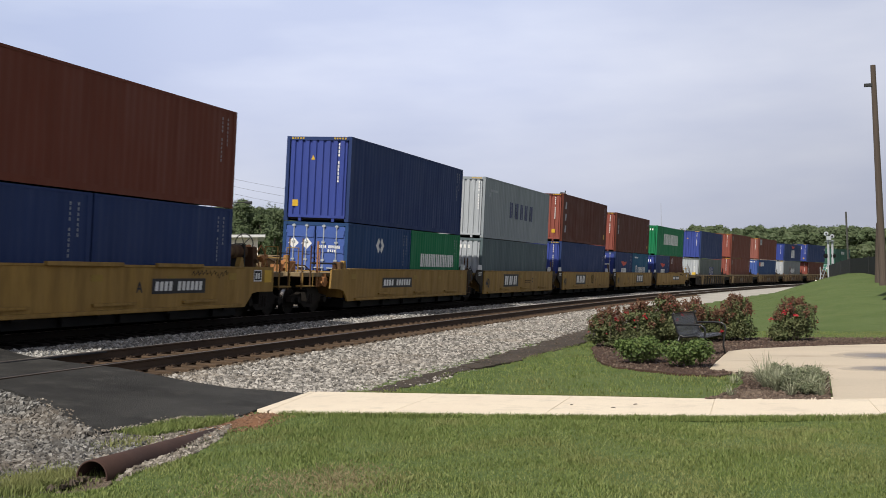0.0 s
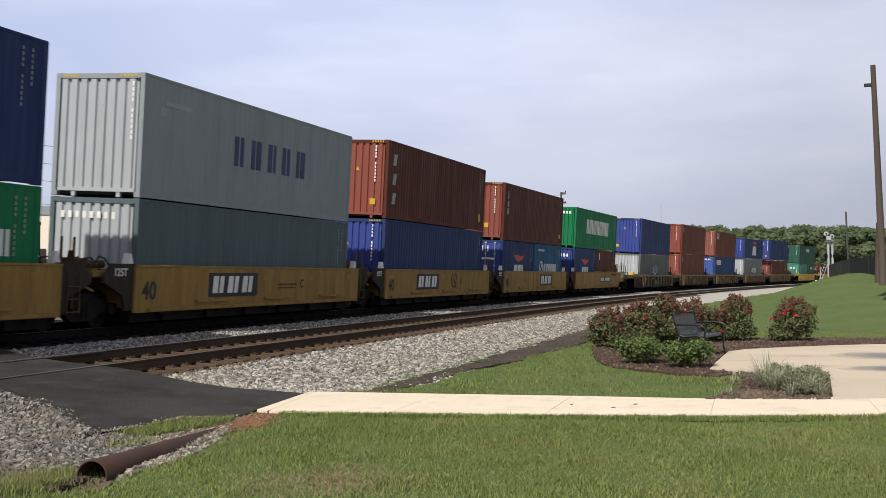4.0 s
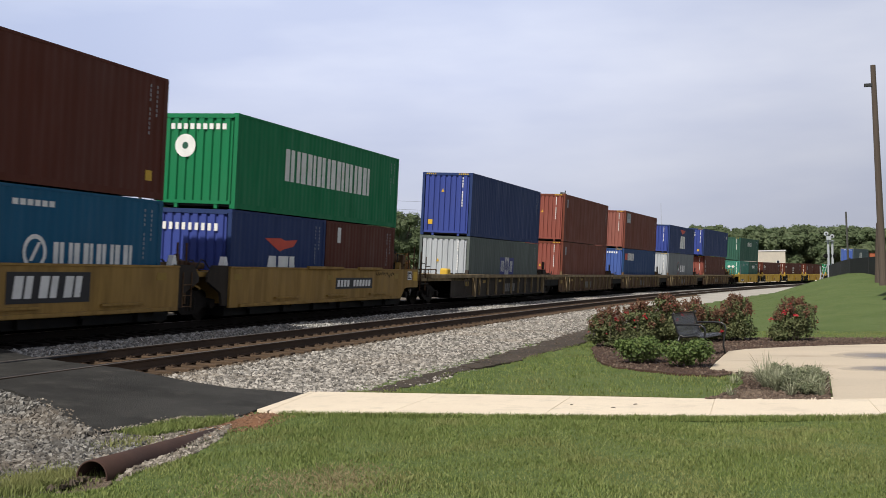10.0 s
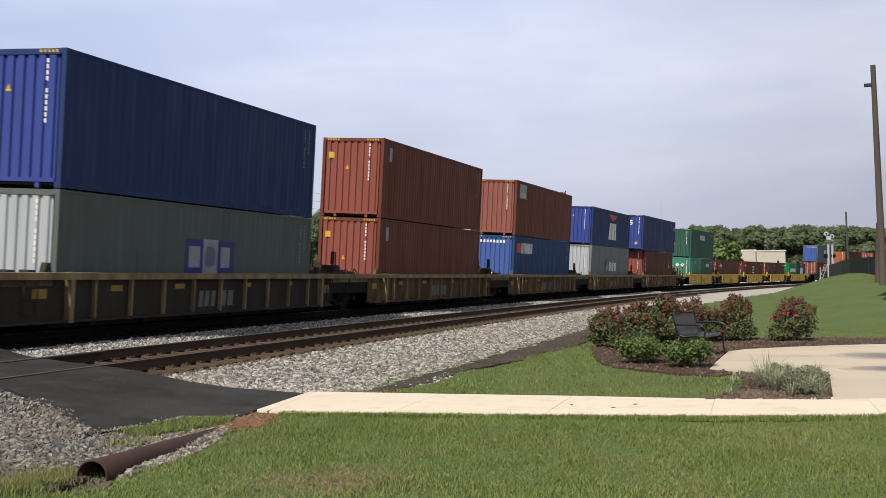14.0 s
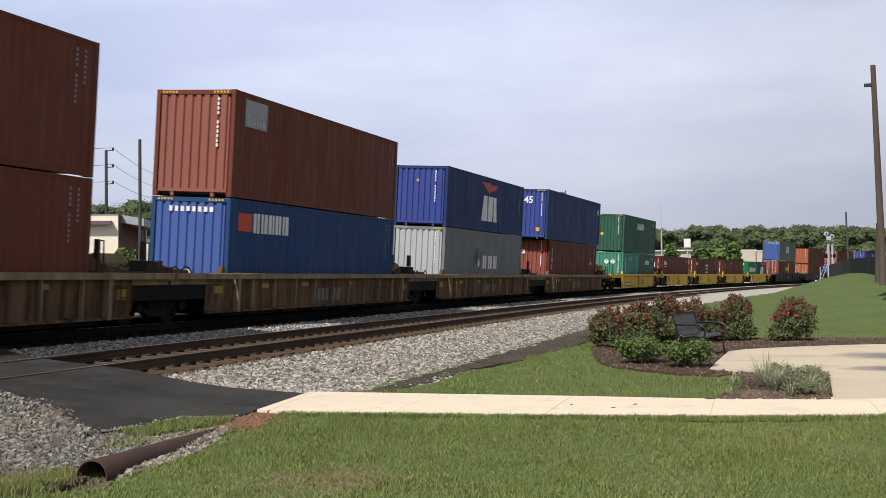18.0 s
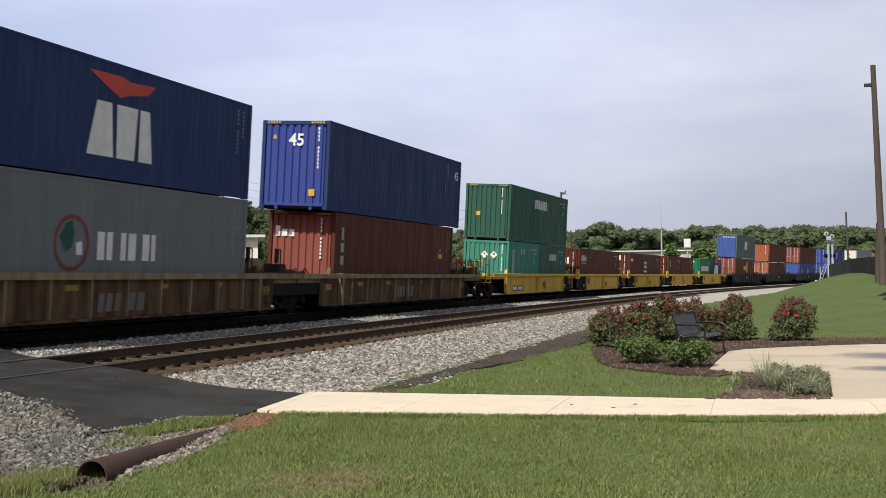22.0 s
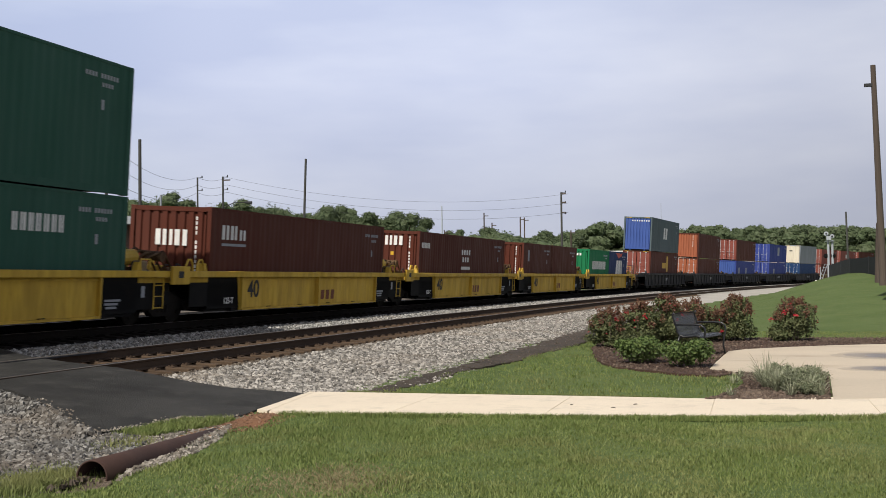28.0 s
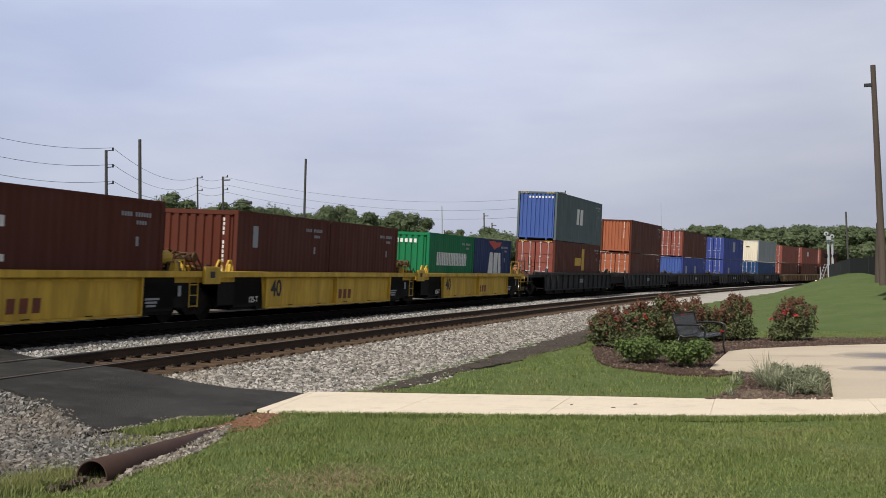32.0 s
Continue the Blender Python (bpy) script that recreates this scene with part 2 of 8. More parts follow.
# leaf tones lifted and greyed: the haze of distance put into the colour
TREE_LEAF = leafy("tree_leaves", (0.090, 0.126, 0.060), (0.132, 0.162, 0.084), through_light=0.28)
TREE_LEAF_B = leafy("bright_tree_leaves", (0.075, 0.130, 0.030), (0.135, 0.190, 0.055))
ROSE_LEAF = leafy("rose_leaves", (0.060, 0.078, 0.030), (0.150, 0.158, 0.068))
ROSE_TIP = leafy("red_tip_leaves", (0.160, 0.058, 0.044), (0.140, 0.104, 0.052))
SHRUB_LEAF = leafy("shrub_leaves", (0.055, 0.095, 0.024), (0.140, 0.185, 0.056))
SAGE_LEAF = leafy("grey_green_blades", (0.18, 0.20, 0.12), (0.40, 0.40, 0.28))
FEATHER_LEAF = leafy("feathery_leaves", (0.125, 0.150, 0.080), (0.300, 0.310, 0.200))
PETAL = leafy("red_petals", (0.50, 0.030, 0.045), (0.38, 0.040, 0.050))
BARK = surface("tree_bark", (0.075, 0.058, 0.045), (0.12, 0.095, 0.075), 0.95, 0, 2, 14, 0.6, 0.03)


# ---- mesh helpers ----
def part(name, bm, material, parent=None, label="", smooth=False):
    me = bpy.data.meshes.new(name)
    bm.to_mesh(me)
    bm.free()
    return mesh_part(name, me, material, parent, label, smooth)


def mesh_part(name, me, material, parent=None, label="", smooth=False):
    if material and not me.materials:
        me.materials.append(material)
    if smooth:
        me.polygons.foreach_set("use_smooth", [True] * len(me.polygons))
    ob = new(name, me)
    if parent:
        ob.parent = parent
    if label:
        ob["label"] = label
    return ob


def thing(name, m, label, category, group="", kind=""):
    ob = new(name)
    ob.empty_display_size = 0.2
    ob.matrix_world = m
    return tagged(ob, label, category, group, kind)


def box(bm, x0, x1, y0, y1, z0, z1, bev=0.0):
    vs = [bm.verts.new((x, y, z)) for x in (x0, x1) for y in (y0, y1) for z in (z0, z1)]
    fs = [bm.faces.new([vs[i] for i in q]) for q in ((0, 1, 3, 2), (4, 6, 7, 5), (0, 4, 5, 1), (2, 3, 7, 6), (0, 2, 6, 4), (1, 5, 7, 3))]
    if bev:
        es = list({e for f in fs for e in f.edges})
        bmesh.ops.bevel(bm, geom=es, offset=bev, segments=1, affect="EDGES")
    return vs


def boxes(*rows, bev=0.0):
    bm = bmesh.new()
    for r in rows:
        box(bm, *r, bev=bev)
    return bm


def tube(bm, a, b, r0, r1=None, n=10):
    """A solid round bar from a to b."""
    r1 = r0 if r1 is None else r1
    a, b = Vector(a), Vector(b)
    q = (b - a).to_track_quat("Z", "Y")
    rings = []
    for c, r in ((a, r0), (b, r1)):
        rings.append([bm.verts.new(c + q @ Vector((r * math.cos(i * math.tau / n), r * math.sin(i * math.tau / n), 0))) for i in range(n)])
    for i in range(n):
        bm.faces.new((rings[0][i], rings[0][(i + 1) % n], rings[1][(i + 1) % n], rings[1][i]))
    bm.faces.new(rings[0][::-1])
    bm.faces.new(rings[1])


def bent(bm, pts, r, n=8):
    """One round bar through all the points."""
    pts = [Vector(p) for p in pts]
    rings = []
    for i, p in enumerate(pts):
        way = (pts[min(i + 1, len(pts) - 1)] - p).normalized() + (p - pts[max(i - 1, 0)]).normalized()
        q = (way if way.length > 1e-4 else pts[-1] - pts[0]).to_track_quat("Z", "Y")
        rings.append([bm.verts.new(p + q @ Vector((r * math.cos(k * math.tau / n), r * math.sin(k * math.tau / n), 0))) for k in range(n)])
    for a, b in zip(rings[:-1], rings[1:]):
        off = min(range(n), key=lambda s: sum((a[k].co - b[(k + s) % n].co).length for k in range(n)))
        for k in range(n):
            bm.faces.new((a[k], a[(k + 1) % n], b[(k + 1 + off) % n], b[(k + off) % n]))
    bm.faces.new(rings[0][::-1])
    bm.faces.new(rings[-1])


def prism(bm, outline, y0, y1):
    """An outline in x, z pushed from y0 to y1."""
    a = [bm.verts.new((x, y0, z)) for x, z in outline]
    b = [bm.verts.new((x, y1, z)) for x, z in outline]
    n = len(outline)
    bm.faces.new(a)
    bm.faces.new(b[::-1])
    for i in range(n):
        bm.faces.new((a[i], b[i], b[(i + 1) % n], a[(i + 1) % n]))


def raw_mesh(name, verts, faces):
    """A mesh from arrays: verts (n,3), faces (m,k)."""
    me = bpy.data.meshes.new(name)
    verts, faces = np.asarray(verts, np.float32), np.asarray(faces, np.int32)
    k = faces.shape[1]
    me.vertices.add(len(verts))
    me.vertices.foreach_set("co", verts.ravel())
    me.loops.add(faces.size)
    me.loops.foreach_set("vertex_index", faces.ravel())
    me.polygons.add(len(faces))
    me.polygons.foreach_set("loop_start", np.arange(0, faces.size, k, dtype=np.int32))
    me.polygons.foreach_set("use_smooth", [False] * len(faces))
    me.update(calc_edges=True)
    return me


def lettering(name, text, size, material, parent, m, label=""):
    cu = bpy.data.curves.new(name, "FONT")
    cu.body, cu.size, cu.align_x, cu.align_y, cu.extrude = text, size, "CENTER", "CENTER", 0.002
    cu.offset = size * 0.02
    tmp = bpy.data.objects.new(name, cu)
    me = bpy.data.meshes.new_from_object(tmp)
    bpy.data.objects.remove(tmp)
    ob = mesh_part(name, me, material, parent, label)
    ob.matrix_local = m
    return ob


# ---- the two curved, banked tracks ----
K0, K1, Y0 = 0.000937, 0.3276e-5, 15.412
BANK = 3.594


def heading(s):
    return K0 * s + K1 * s * abs(s) / 2


def centre(s):
    x = y = 0.0
    for i, wgt in enumerate((1, 4, 2, 4, 2, 4, 2, 4, 1)):
        h = heading(s * i / 8)
        x += math.cos(h) * wgt / 24
        y += math.sin(h) * wgt / 24
    return x * s, Y0 - y * s


def track_pose(s, d=0.0, z=0.0, bank=BANK):
    """Pose on the line d metres towards the lawn from the train's track: x along it, z up and banked."""
    x, y = centre(s)
    h = heading(s)
    return Matrix.Translation((x - math.sin(h) * d, y - math.cos(h) * d, z)) @ Matrix.Rotation(-h, 4, "Z") @ Matrix.Rotation(radians(bank), 4, "X")


NEAR_D, NEAR_Z, NEAR_BANK = 4.25, -0.335, 2.9


# ---- ground ----
def smooth01(v):
    v = np.clip(v, 0, 1)
    return v * v * (3 - 2 * v)


def lateral(x, y):
    """Metres from the train's track towards the lawn."""
    xc = np.clip(x, -60, 260)
    yc = Y0 - K0 * xc * xc / 2 - K1 * xc * xc * np.abs(xc) / 6
    return (yc - y) * np.cos(K0 * xc)


def ground_z(x, y):
    x, y = np.asarray(x, float), np.asarray(y, float)
    d = lateral(x, y)
    z = np.full(np.broadcast(x, y).shape, -0.75)
    z = z + 1.92 * smooth01((x - 30) / 44) * smooth01((d - 9.6) / 9.5) * (1 - 0.45 * smooth01((x - 75) / 60))
    z = z - 0.22 * smooth01((9.0 - d) / 1.5) * smooth01((d + 5.0) / 1.0)
    z = z - 0.10 * smooth01((11.0 - x) / 3) * smooth01((y - 5.0) / 1.5)
    z = z + 0.022 * np.sin(1.3 * x + 0.7 * y) * np.cos(0.9 * y - 0.5 * x) * (d > 9.6)
    z = z - 0.10 * np.exp(-((x - 8.05) / 0.36) ** 2 - ((y - 5.62) / 0.34) ** 2)
    return z


radii = np.concatenate([np.linspace(0.0, 6.5, 14), np.linspace(6.7, 10.0, 24), np.linspace(10.4, 40, 68), np.geomspace(40.5, 3500, 70)])
angles = np.concatenate([np.linspace(-30, 55, 200), np.linspace(55, 330, 60)[1:-1]])
gr, ga = np.meshgrid(radii, np.radians(angles), indexing="ij")
gx, gy = gr * np.cos(ga), gr * np.sin(ga)
gz = np.where(gr > 400, -0.75, ground_z(gx, gy))
gv = np.stack([gx, gy, gz], -1).reshape(-1, 3)
na = len(angles)
ii, jj = np.meshgrid(np.arange(len(radii) - 1), np.arange(na), indexing="ij")
gf = np.stack([ii * na + jj, (ii + 1) * na + jj, (ii + 1) * na + (jj + 1) % na, ii * na + (jj + 1) % na], -1).reshape(-1, 4)
ground = mesh_part("ground", raw_mesh("ground", gv, gf), GRASS, smooth=True)
tagged(ground, "green mown lawn rising to a grassy mound", "ground", kind="structure")


def bed_z(d):
    """The ballast's surface across both tracks."""
    tb, tn = math.tan(radians(BANK)), math.tan(radians(NEAR_BANK))
    ds = [-5.2, -3.4, -1.6, 1.7, 2.4, 2.9, 3.15, 5.35, 5.75, 6.2, 9.6]
    zs = [-0.35, -0.03, -0.21 + 1.6 * tb, -0.22 - 1.7 * tb, -0.365, -0.440, NEAR_Z - 0.245 + 1.1 * tn, NEAR_Z - 0.250 - 1.1 * tn, NEAR_Z - 0.208 - 1.5 * tn, -0.665, -0.80]
    return np.interp(d, ds, zs)


def strip(name, s_list, d_list, z_of, material, **tags):
    """A sheet that follows the tracks."""
    rows = []
    for s in s_list:
        x, y = centre(s)
        h = heading(s)
        rows.append([(x - math.sin(h) * d, y - math.cos(h) * d, float(z_of(d))) for d in d_list])
    n = len(d_list)
    a, b = np.meshgrid(np.arange(len(s_list) - 1), np.arange(n - 1), indexing="ij")
    f = np.stack([a * n + b, a * n + b + 1, (a + 1) * n + b + 1, (a + 1) * n + b], -1).reshape(-1, 4)
    return mesh_part(name, raw_mesh(name, np.array(rows).reshape(-1, 3), f), material, tags.get("parent"), smooth=True)


S_RUN = list(np.arange(-30, 90, 1.5)) + list(np.arange(90, 300, 4.0))
S_NEAR, S_FAR = [s for s in S_RUN if s <= 61], [s for s in S_RUN if s >= 60]
tagged(strip("ballast_bed", S_NEAR, [1.62, 1.7, 2.4, 2.9], bed_z, BED_FAR), "pale grey ballast between the two tracks", "ballast", kind="structure")
bed = strip("ballast_bed", S_NEAR, [2.9, 3.15, 4.2, 5.35, 5.75, 6.0, 6.2, 7.6, 8.6, 9.6], bed_z, BED)
far_bed = strip("ballast_bed", S_FAR, [1.62, 1.7, 2.4, 2.9, 4.2, 5.75, 6.0, 6.2, 7.6, 8.6, 9.6], bed_z, BED_FAR)
tagged(far_bed, "pale grey ballast bank further along the curve", "ballast", kind="structure")
tagged(bed, "grey crushed-stone ballast bank under the railway tracks", "ballast", kind="structure")
# this strip's dark colour stands for the train's shade
bed_b = strip("ballast_bed", S_RUN, [-5.2, -4.2, -3.4, -2.3, -1.6, 0, 1.62], bed_z, SHADE_BED)
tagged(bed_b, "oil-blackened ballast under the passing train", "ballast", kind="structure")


def stones(name, n, s0, s1, d0, d1, size, material, z_of, seed, power=1.0):
    """Loose angular stones, thinning with distance."""
    r = np.random.default_rng(seed)
    u = r.random(n) ** power
    s = s0 + (s1 - s0) * u
    d = d0 + (d1 - d0) * r.random(n)
    h = K0 * s + K1 * s * s / 2
    cx = s - K0 * K0 * s ** 3 / 6
    cy = Y0 - K0 * s * s / 2 - K1 * s ** 3 / 6
    x, y = cx - np.sin(h) * d, cy - np.cos(h) * d
    return scatter_stones(name, x, y, z_of(d), size * (0.55 + 0.9 * r.random(n) ** 1.6) * (1 + 0.012 * (s - s0)), material, r)


def scatter_stones(name, x, y, z, size, material, r):
    n = len(x)
    cube = np.array([(a, b, c) for a in (-1, 1) for b in (-1, 1) for c in (-1, 1)], float) * 0.5
    v = cube[None] * (0.65 + 0.7 * r.random((n, 8, 3)))
    ax = r.normal(size=(n, 3))
    ax /= np.linalg.norm(ax, axis=1, keepdims=True)
    an = r.random(n) * math.tau
    c, s_ = np.cos(an)[:, None, None], np.sin(an)[:, None, None]
    k = ax[:, None, :]
    v = v * c + np.cross(np.broadcast_to(k, v.shape), v) * s_ + k * (v * k).sum(-1, keepdims=True) * (1 - c)
    v = v * size[:, None, None]
    v += np.stack([x, y, z + 0.12 * size], -1)[:, None, :]
    q = np.array([(0, 1, 3, 2), (4, 6, 7, 5), (0, 4, 5, 1), (2, 3, 7, 6), (0, 2, 6, 4), (1, 5, 7, 3)])
    f = (q[None] + 8 * np.arange(n)[:, None, None]).reshape(-1, 4)
    return mesh_part(name, raw_mesh(name, v.reshape(-1, 3), f), material)


def island_stone(name, a, b_, c_):
    m, nt, b = nodes_of(name)
    g = nt.nodes.new("ShaderNodeNewGeometry")
    n = nt.nodes.new("ShaderNodeValToRGB")
    e = n.color_ramp.elements
    e[0].color, e[1].color = (*a, 1), (*c_, 1)
    mid = n.color_ramp.elements.new(0.55)
    mid.color = (*b_, 1)
    nt.links.new(g.outputs["Random Per Island"], n.inputs[0])
    v = coords(nt, shuffle=False)
    f = noise_tex(nt, v, 45, 6, 0.7)
    out = mixrgb(nt, ramp(nt, f, 0.3, 0.75, 0, 0.5), n.outputs[0], tuple(0.5 * q for q in b_))
    big = noise_tex(nt, v, 0.7, 4)
    out = mixrgb(nt, ramp(nt, big, 0.5, 0.75, 0, 0.4), out, (0.24, 0.19, 0.14))
    nt.links.new(out, b.inputs["Base Color"])
    b.inputs["Roughness"].default_value = 0.9
    bumped(nt, b, f, 0.5, 0.01)
    return m


LOOSE = island_stone("loose_ballast", (0.060, 0.054, 0.047), (0.250, 0.232, 0.208), (0.52, 0.485, 0.44))
LOOSE_D = island_stone("greyed_ballast", (0.085, 0.081, 0.074), (0.25, 0.243, 0.228), (0.52, 0.50, 0.47))
LOOSE_B = island_stone("loose_riprap", (0.032, 0.030, 0.028), (0.115, 0.110, 0.103), (0.31, 0.30, 0.28))
tagged(stones("ballast_stones", 50000, 15.2, 62, 5.85, 10.05, 0.048, LOOSE, bed_z, 3, 1.5), "loose pale grey crushed stones on the ballast bank", "stones", kind="stuff")
tagged(stones("ballast_stones", 21000, 14, 95, 1.55, 3.0, 0.040, LOOSE_D, bed_z, 4, 1.5), "loose grey crushed stones between the two tracks", "stones", kind="stuff")
TAN_STONE = island_stone("tan_gravel", (0.085, 0.072, 0.057), (0.195, 0.170, 0.140), (0.40, 0.365, 0.315))
LOOSE_C = island_stone("dirty_brown_ballast", (0.042, 0.033, 0.025), (0.090, 0.071, 0.053), (0.20, 0.165, 0.130))
tagged(stones("ballast_stones", 13000, 15.3, 66, 2.75, 6.15, 0.036, LOOSE_C, lambda d: bed_z(d) - 0.008, 5, 1.5), "brown dirty crushed stones between the wooden ties", "stones", kind="stuff")


far_side = strip("gravel_verge", S_RUN, [-24, -18, -12, -8, -5.0], lambda d: -0.60 + 0.03 * (d + 5.0) * 0.2, VERGE)
tagged(far_side, "brown gravel verge behind the train", "gravel verge", kind="structure")

# ---- tracks ----
def rail_mesh(name, s0, s1, step, d, z, bank, material, profile):
    """A rail swept along the curve; profile in y, z."""
    ss = np.arange(s0, s1 + step, step)
    n = len(profile)
    v = []
    for s in ss:
        m = track_pose(float(s), d, z, bank)
        v += [tuple(m @ Vector((0, y, q))) for y, q in profile]
    a, b = np.meshgrid(np.arange(len(ss) - 1), np.arange(n), indexing="ij")
    f = np.stack([a * n + b, (a + 1) * n + b, (a + 1) * n + (b + 1) % n, a * n + (b + 1) % n], -1).reshape(-1, 4)
    return raw_mesh(name, np.array(v), f)


def railway(name, d, z, bank, label, n_ties, wood, steel):
    root = thing(name, Matrix.Identity(4), label, "railway track", kind="structure")
    for side in (-0.755, 0.755):
        y = side
        body = [(y - 0.07, -0.17), (y - 0.07, -0.155), (y - 0.012, -0.135), (y - 0.012, -0.045), (y - 0.034, -0.03), (y - 0.036, -0.004),
                (y + 0.036, -0.004), (y + 0.034, -0.03), (y + 0.012, -0.045), (y + 0.012, -0.135), (y + 0.07, -0.155), (y + 0.07, -0.17)]
        r = mesh_part("rail", rail_mesh("rail", -25, 250, 1.5, d, z, bank, None, body[::-1]), steel, root, "rust-brown steel rail")
        head = [(y - 0.033, -0.006), (y - 0.030, 0.0), (y + 0.030, 0.0), (y + 0.033, -0.006)]
        mesh_part("rail_head", rail_mesh("rail_head", -25, 250, 1.5, d, z, bank, None, head[::-1]), RAIL_TOP, r, "worn rail head")
        inn = y - 0.036 if side > 0 else y + 0.036
        far_ = y - 0.10 if side > 0 else y + 0.10
        groove = [(min(inn, far_), -0.030), (min(inn, far_), -0.004), (max(inn, far_), -0.004), (max(inn, far_), -0.030)]
        mesh_part("flangeway", rail_mesh("flangeway", 11.0, 17.5, 0.5, d, z, bank, None, groove[::-1]), BLK_MARK, r, "dark groove beside the rail")
    tie = bpy.data.meshes.new("tie")
    bm = boxes((-0.115, 0.115, -1.28, 1.28, -0.36, -0.178), bev=0.012)
    bm.to_mesh(tie)
    bm.free()
    tie.materials.append(wood)
    plate = bpy.data.meshes.new("tie_plate")
    bm = bmesh.new()
    for side in (-0.755, 0.755):
        box(bm, -0.09, 0.09, side - 0.18, side + 0.18, -0.178, -0.160)
        for sx in (-0.055, 0.055):
            for sy in (-0.095, 0.095):
                box(bm, sx - 0.018, sx + 0.018, side + sy - 0.016, side + sy + 0.016, -0.160, -0.142)
    bm.to_mesh(plate)
    bm.free()
    plate.materials.append(steel)
    rr = random.Random(7 + n_ties)
    s = 15.6 if d > 1 else 14.0
    for i in range(n_ties):
        m = track_pose(s, d, z, bank) @ pose(0, rr.uniform(-0.04, 0.04), rr.uniform(-0.006, 0.004), 0, 0, rr.uniform(-1.2, 1.2))
        o = mesh_part("tie", tie, None, root)
        o.matrix_world = m
        p = mesh_part("tie_plates", plate, None, o)
        s += 0.53
    return root


railway("railway_track", NEAR_D, NEAR_Z, NEAR_BANK, "empty banked railway track with rusty rails on wooden ties", 150, TIE_WOOD, RAIL_RUST)
# the train's track takes the shade-coloured tie and rail copies
railway("railway_track", 0.0, 0.0, BANK, "banked railway track under the passing container train", 110, TIE_SHADE, RAIL_SHADE)


# ---- crossing, walk, patio, planting beds ----
def ragged(pts, step=0.16, amp=0.05, seed=1):
    """The outline, cut finer and made uneven."""
    r = random.Random(seed)
    out = []
    for (x0, y0), (x1, y1) in zip(pts, pts[1:] + pts[:1]):
        n = max(1, int(math.hypot(x1 - x0, y1 - y0) / step))
        for k in range(n):
            j = amp if k else amp * 0.5
            out.append((x0 + (x1 - x0) * k / n + r.uniform(-j, j), y0 + (y1 - y0) * k / n + r.uniform(-j, j)))
    return out


def slab(name, pts, z, thick, material, parent=None, label="", mound=0.0):
    """A flat piece with an outline, upright edges and a slight round-over; z is a height or a function of x, y."""
    bm = bmesh.new()
    zf = z if callable(z) else (lambda x, y: z)
    top = [bm.verts.new((x, y, float(zf(x, y)))) for x, y in pts]
    f = bm.faces.new(top)
    if f.calc_area() and f.normal.z < 0:
        f.normal_flip()
    f.normal_update()
    if f.normal.z < 0:
        f.normal_flip()
    bmesh.ops.extrude_face_region(bm, geom=[f])
    for v in top:
        v.co.z -= thick
    bmesh.ops.recalc_face_normals(bm, faces=bm.faces)
    return part(name, bm, material, parent, label)


def cross_z(x, y):
    d = float(lateral(np.array(x), np.array(y)))
    tb, tn = math.tan(radians(BANK)), math.tan(radians(NEAR_BANK))
    return float(np.interp(d, [-6, -1.6, 1.6, 2.7, 5.6, 8.0, 9.2, 10], [-0.5, -0.012 + 1.6 * tb, -0.012 - 1.6 * tb, NEAR_Z - 0.012 + 1.5 * tn, NEAR_Z - 0.012 - 1.4 * tn, -0.69, -0.738, -0.738]))


def crossing():
    left = [(10.24, 7.08), (10.62, 7.46), (11.28, 8.22), (11.74, 8.93), (12.05, 9.5), (12.3, 10.8), (12.8, 12.2), (13.4, 13.6), (14.4, 15.5), (15.4, 18), (17.2, 24)]
    right = [(14.85, 6.57), (14.70, 7.75), (14.73, 8.4), (14.95, 9.3), (15.15, 9.9), (15.4, 11.0), (15.88, 12.2), (16.5, 13.6), (17.6, 15.5), (18.6, 18), (20.5, 24)]
    n = 12
    v, f = [], []
    for (x0, y0), (x1, y1) in zip(left, right):
        for k in range(n + 1):
            x, y = x0 + (x1 - x0) * k / n, y0 + (y1 - y0) * k / n
            v.append((x, y, cross_z(x, y)))
    for i in range(len(left) - 1):
        for k in range(n):
            a = i * (n + 1) + k
            f.append((a, a + 1, a + n + 2, a + n + 1))
    # nose towards the walk
    me = raw_mesh("crossing", v, f)
    bm = bmesh.new()
    bm.from_mesh(me)
    nose = [bm.verts.new((x, y, cross_z(x, y))) for x, y in ((10.42, 7.08), (10.58, 6.99), (10.76, 6.97), (10.89, 6.87), (11.16, 6.90), (11.44, 6.86), (11.68, 6.87), (11.85, 6.80), (11.83, 6.62), (11.90, 6.50), (11.99, 6.32), (12.48, 6.33), (12.98, 6.40), (14.0, 6.5))]
    bm.verts.ensure_lookup_table()
    row = [bm.verts[k] for k in range(n + 1)]
    bm.faces.new(nose + row[::-1])
    bmesh.ops.triangulate(bm, faces=[q for q in bm.faces if len(q.verts) > 4])
    bmesh.ops.recalc_face_normals(bm, faces=bm.faces)
    geom = bmesh.ops.extrude_face_region(bm, geom=bm.faces[:])
    for q in geom["geom"]:
        if isinstance(q, bmesh.types.BMVert):
            q.co.z -= 0.12
    bmesh.ops.recalc_face_normals(bm, faces=bm.faces)
    return tagged(part("road", bm, ASPHALT), "dark asphalt path crossing the railway tracks", "asphalt path", kind="structure")


crossing()

walk_near = [(6.05, 12.66), (5.0, 12.72), (4.44, 12.79), (2.35, 12.99), (0.39, 13.3), (-1.32, 13.75), (-3.5, 14.4), (-9, 16.2)]
walk_far = [(6.75, 15.05), (5.7, 15.0), (4.4, 15.05), (2.6, 15.1), (0.8, 15.05), (-0.85, 15.55), (-3.5, 16.4), (-9, 18.4)]


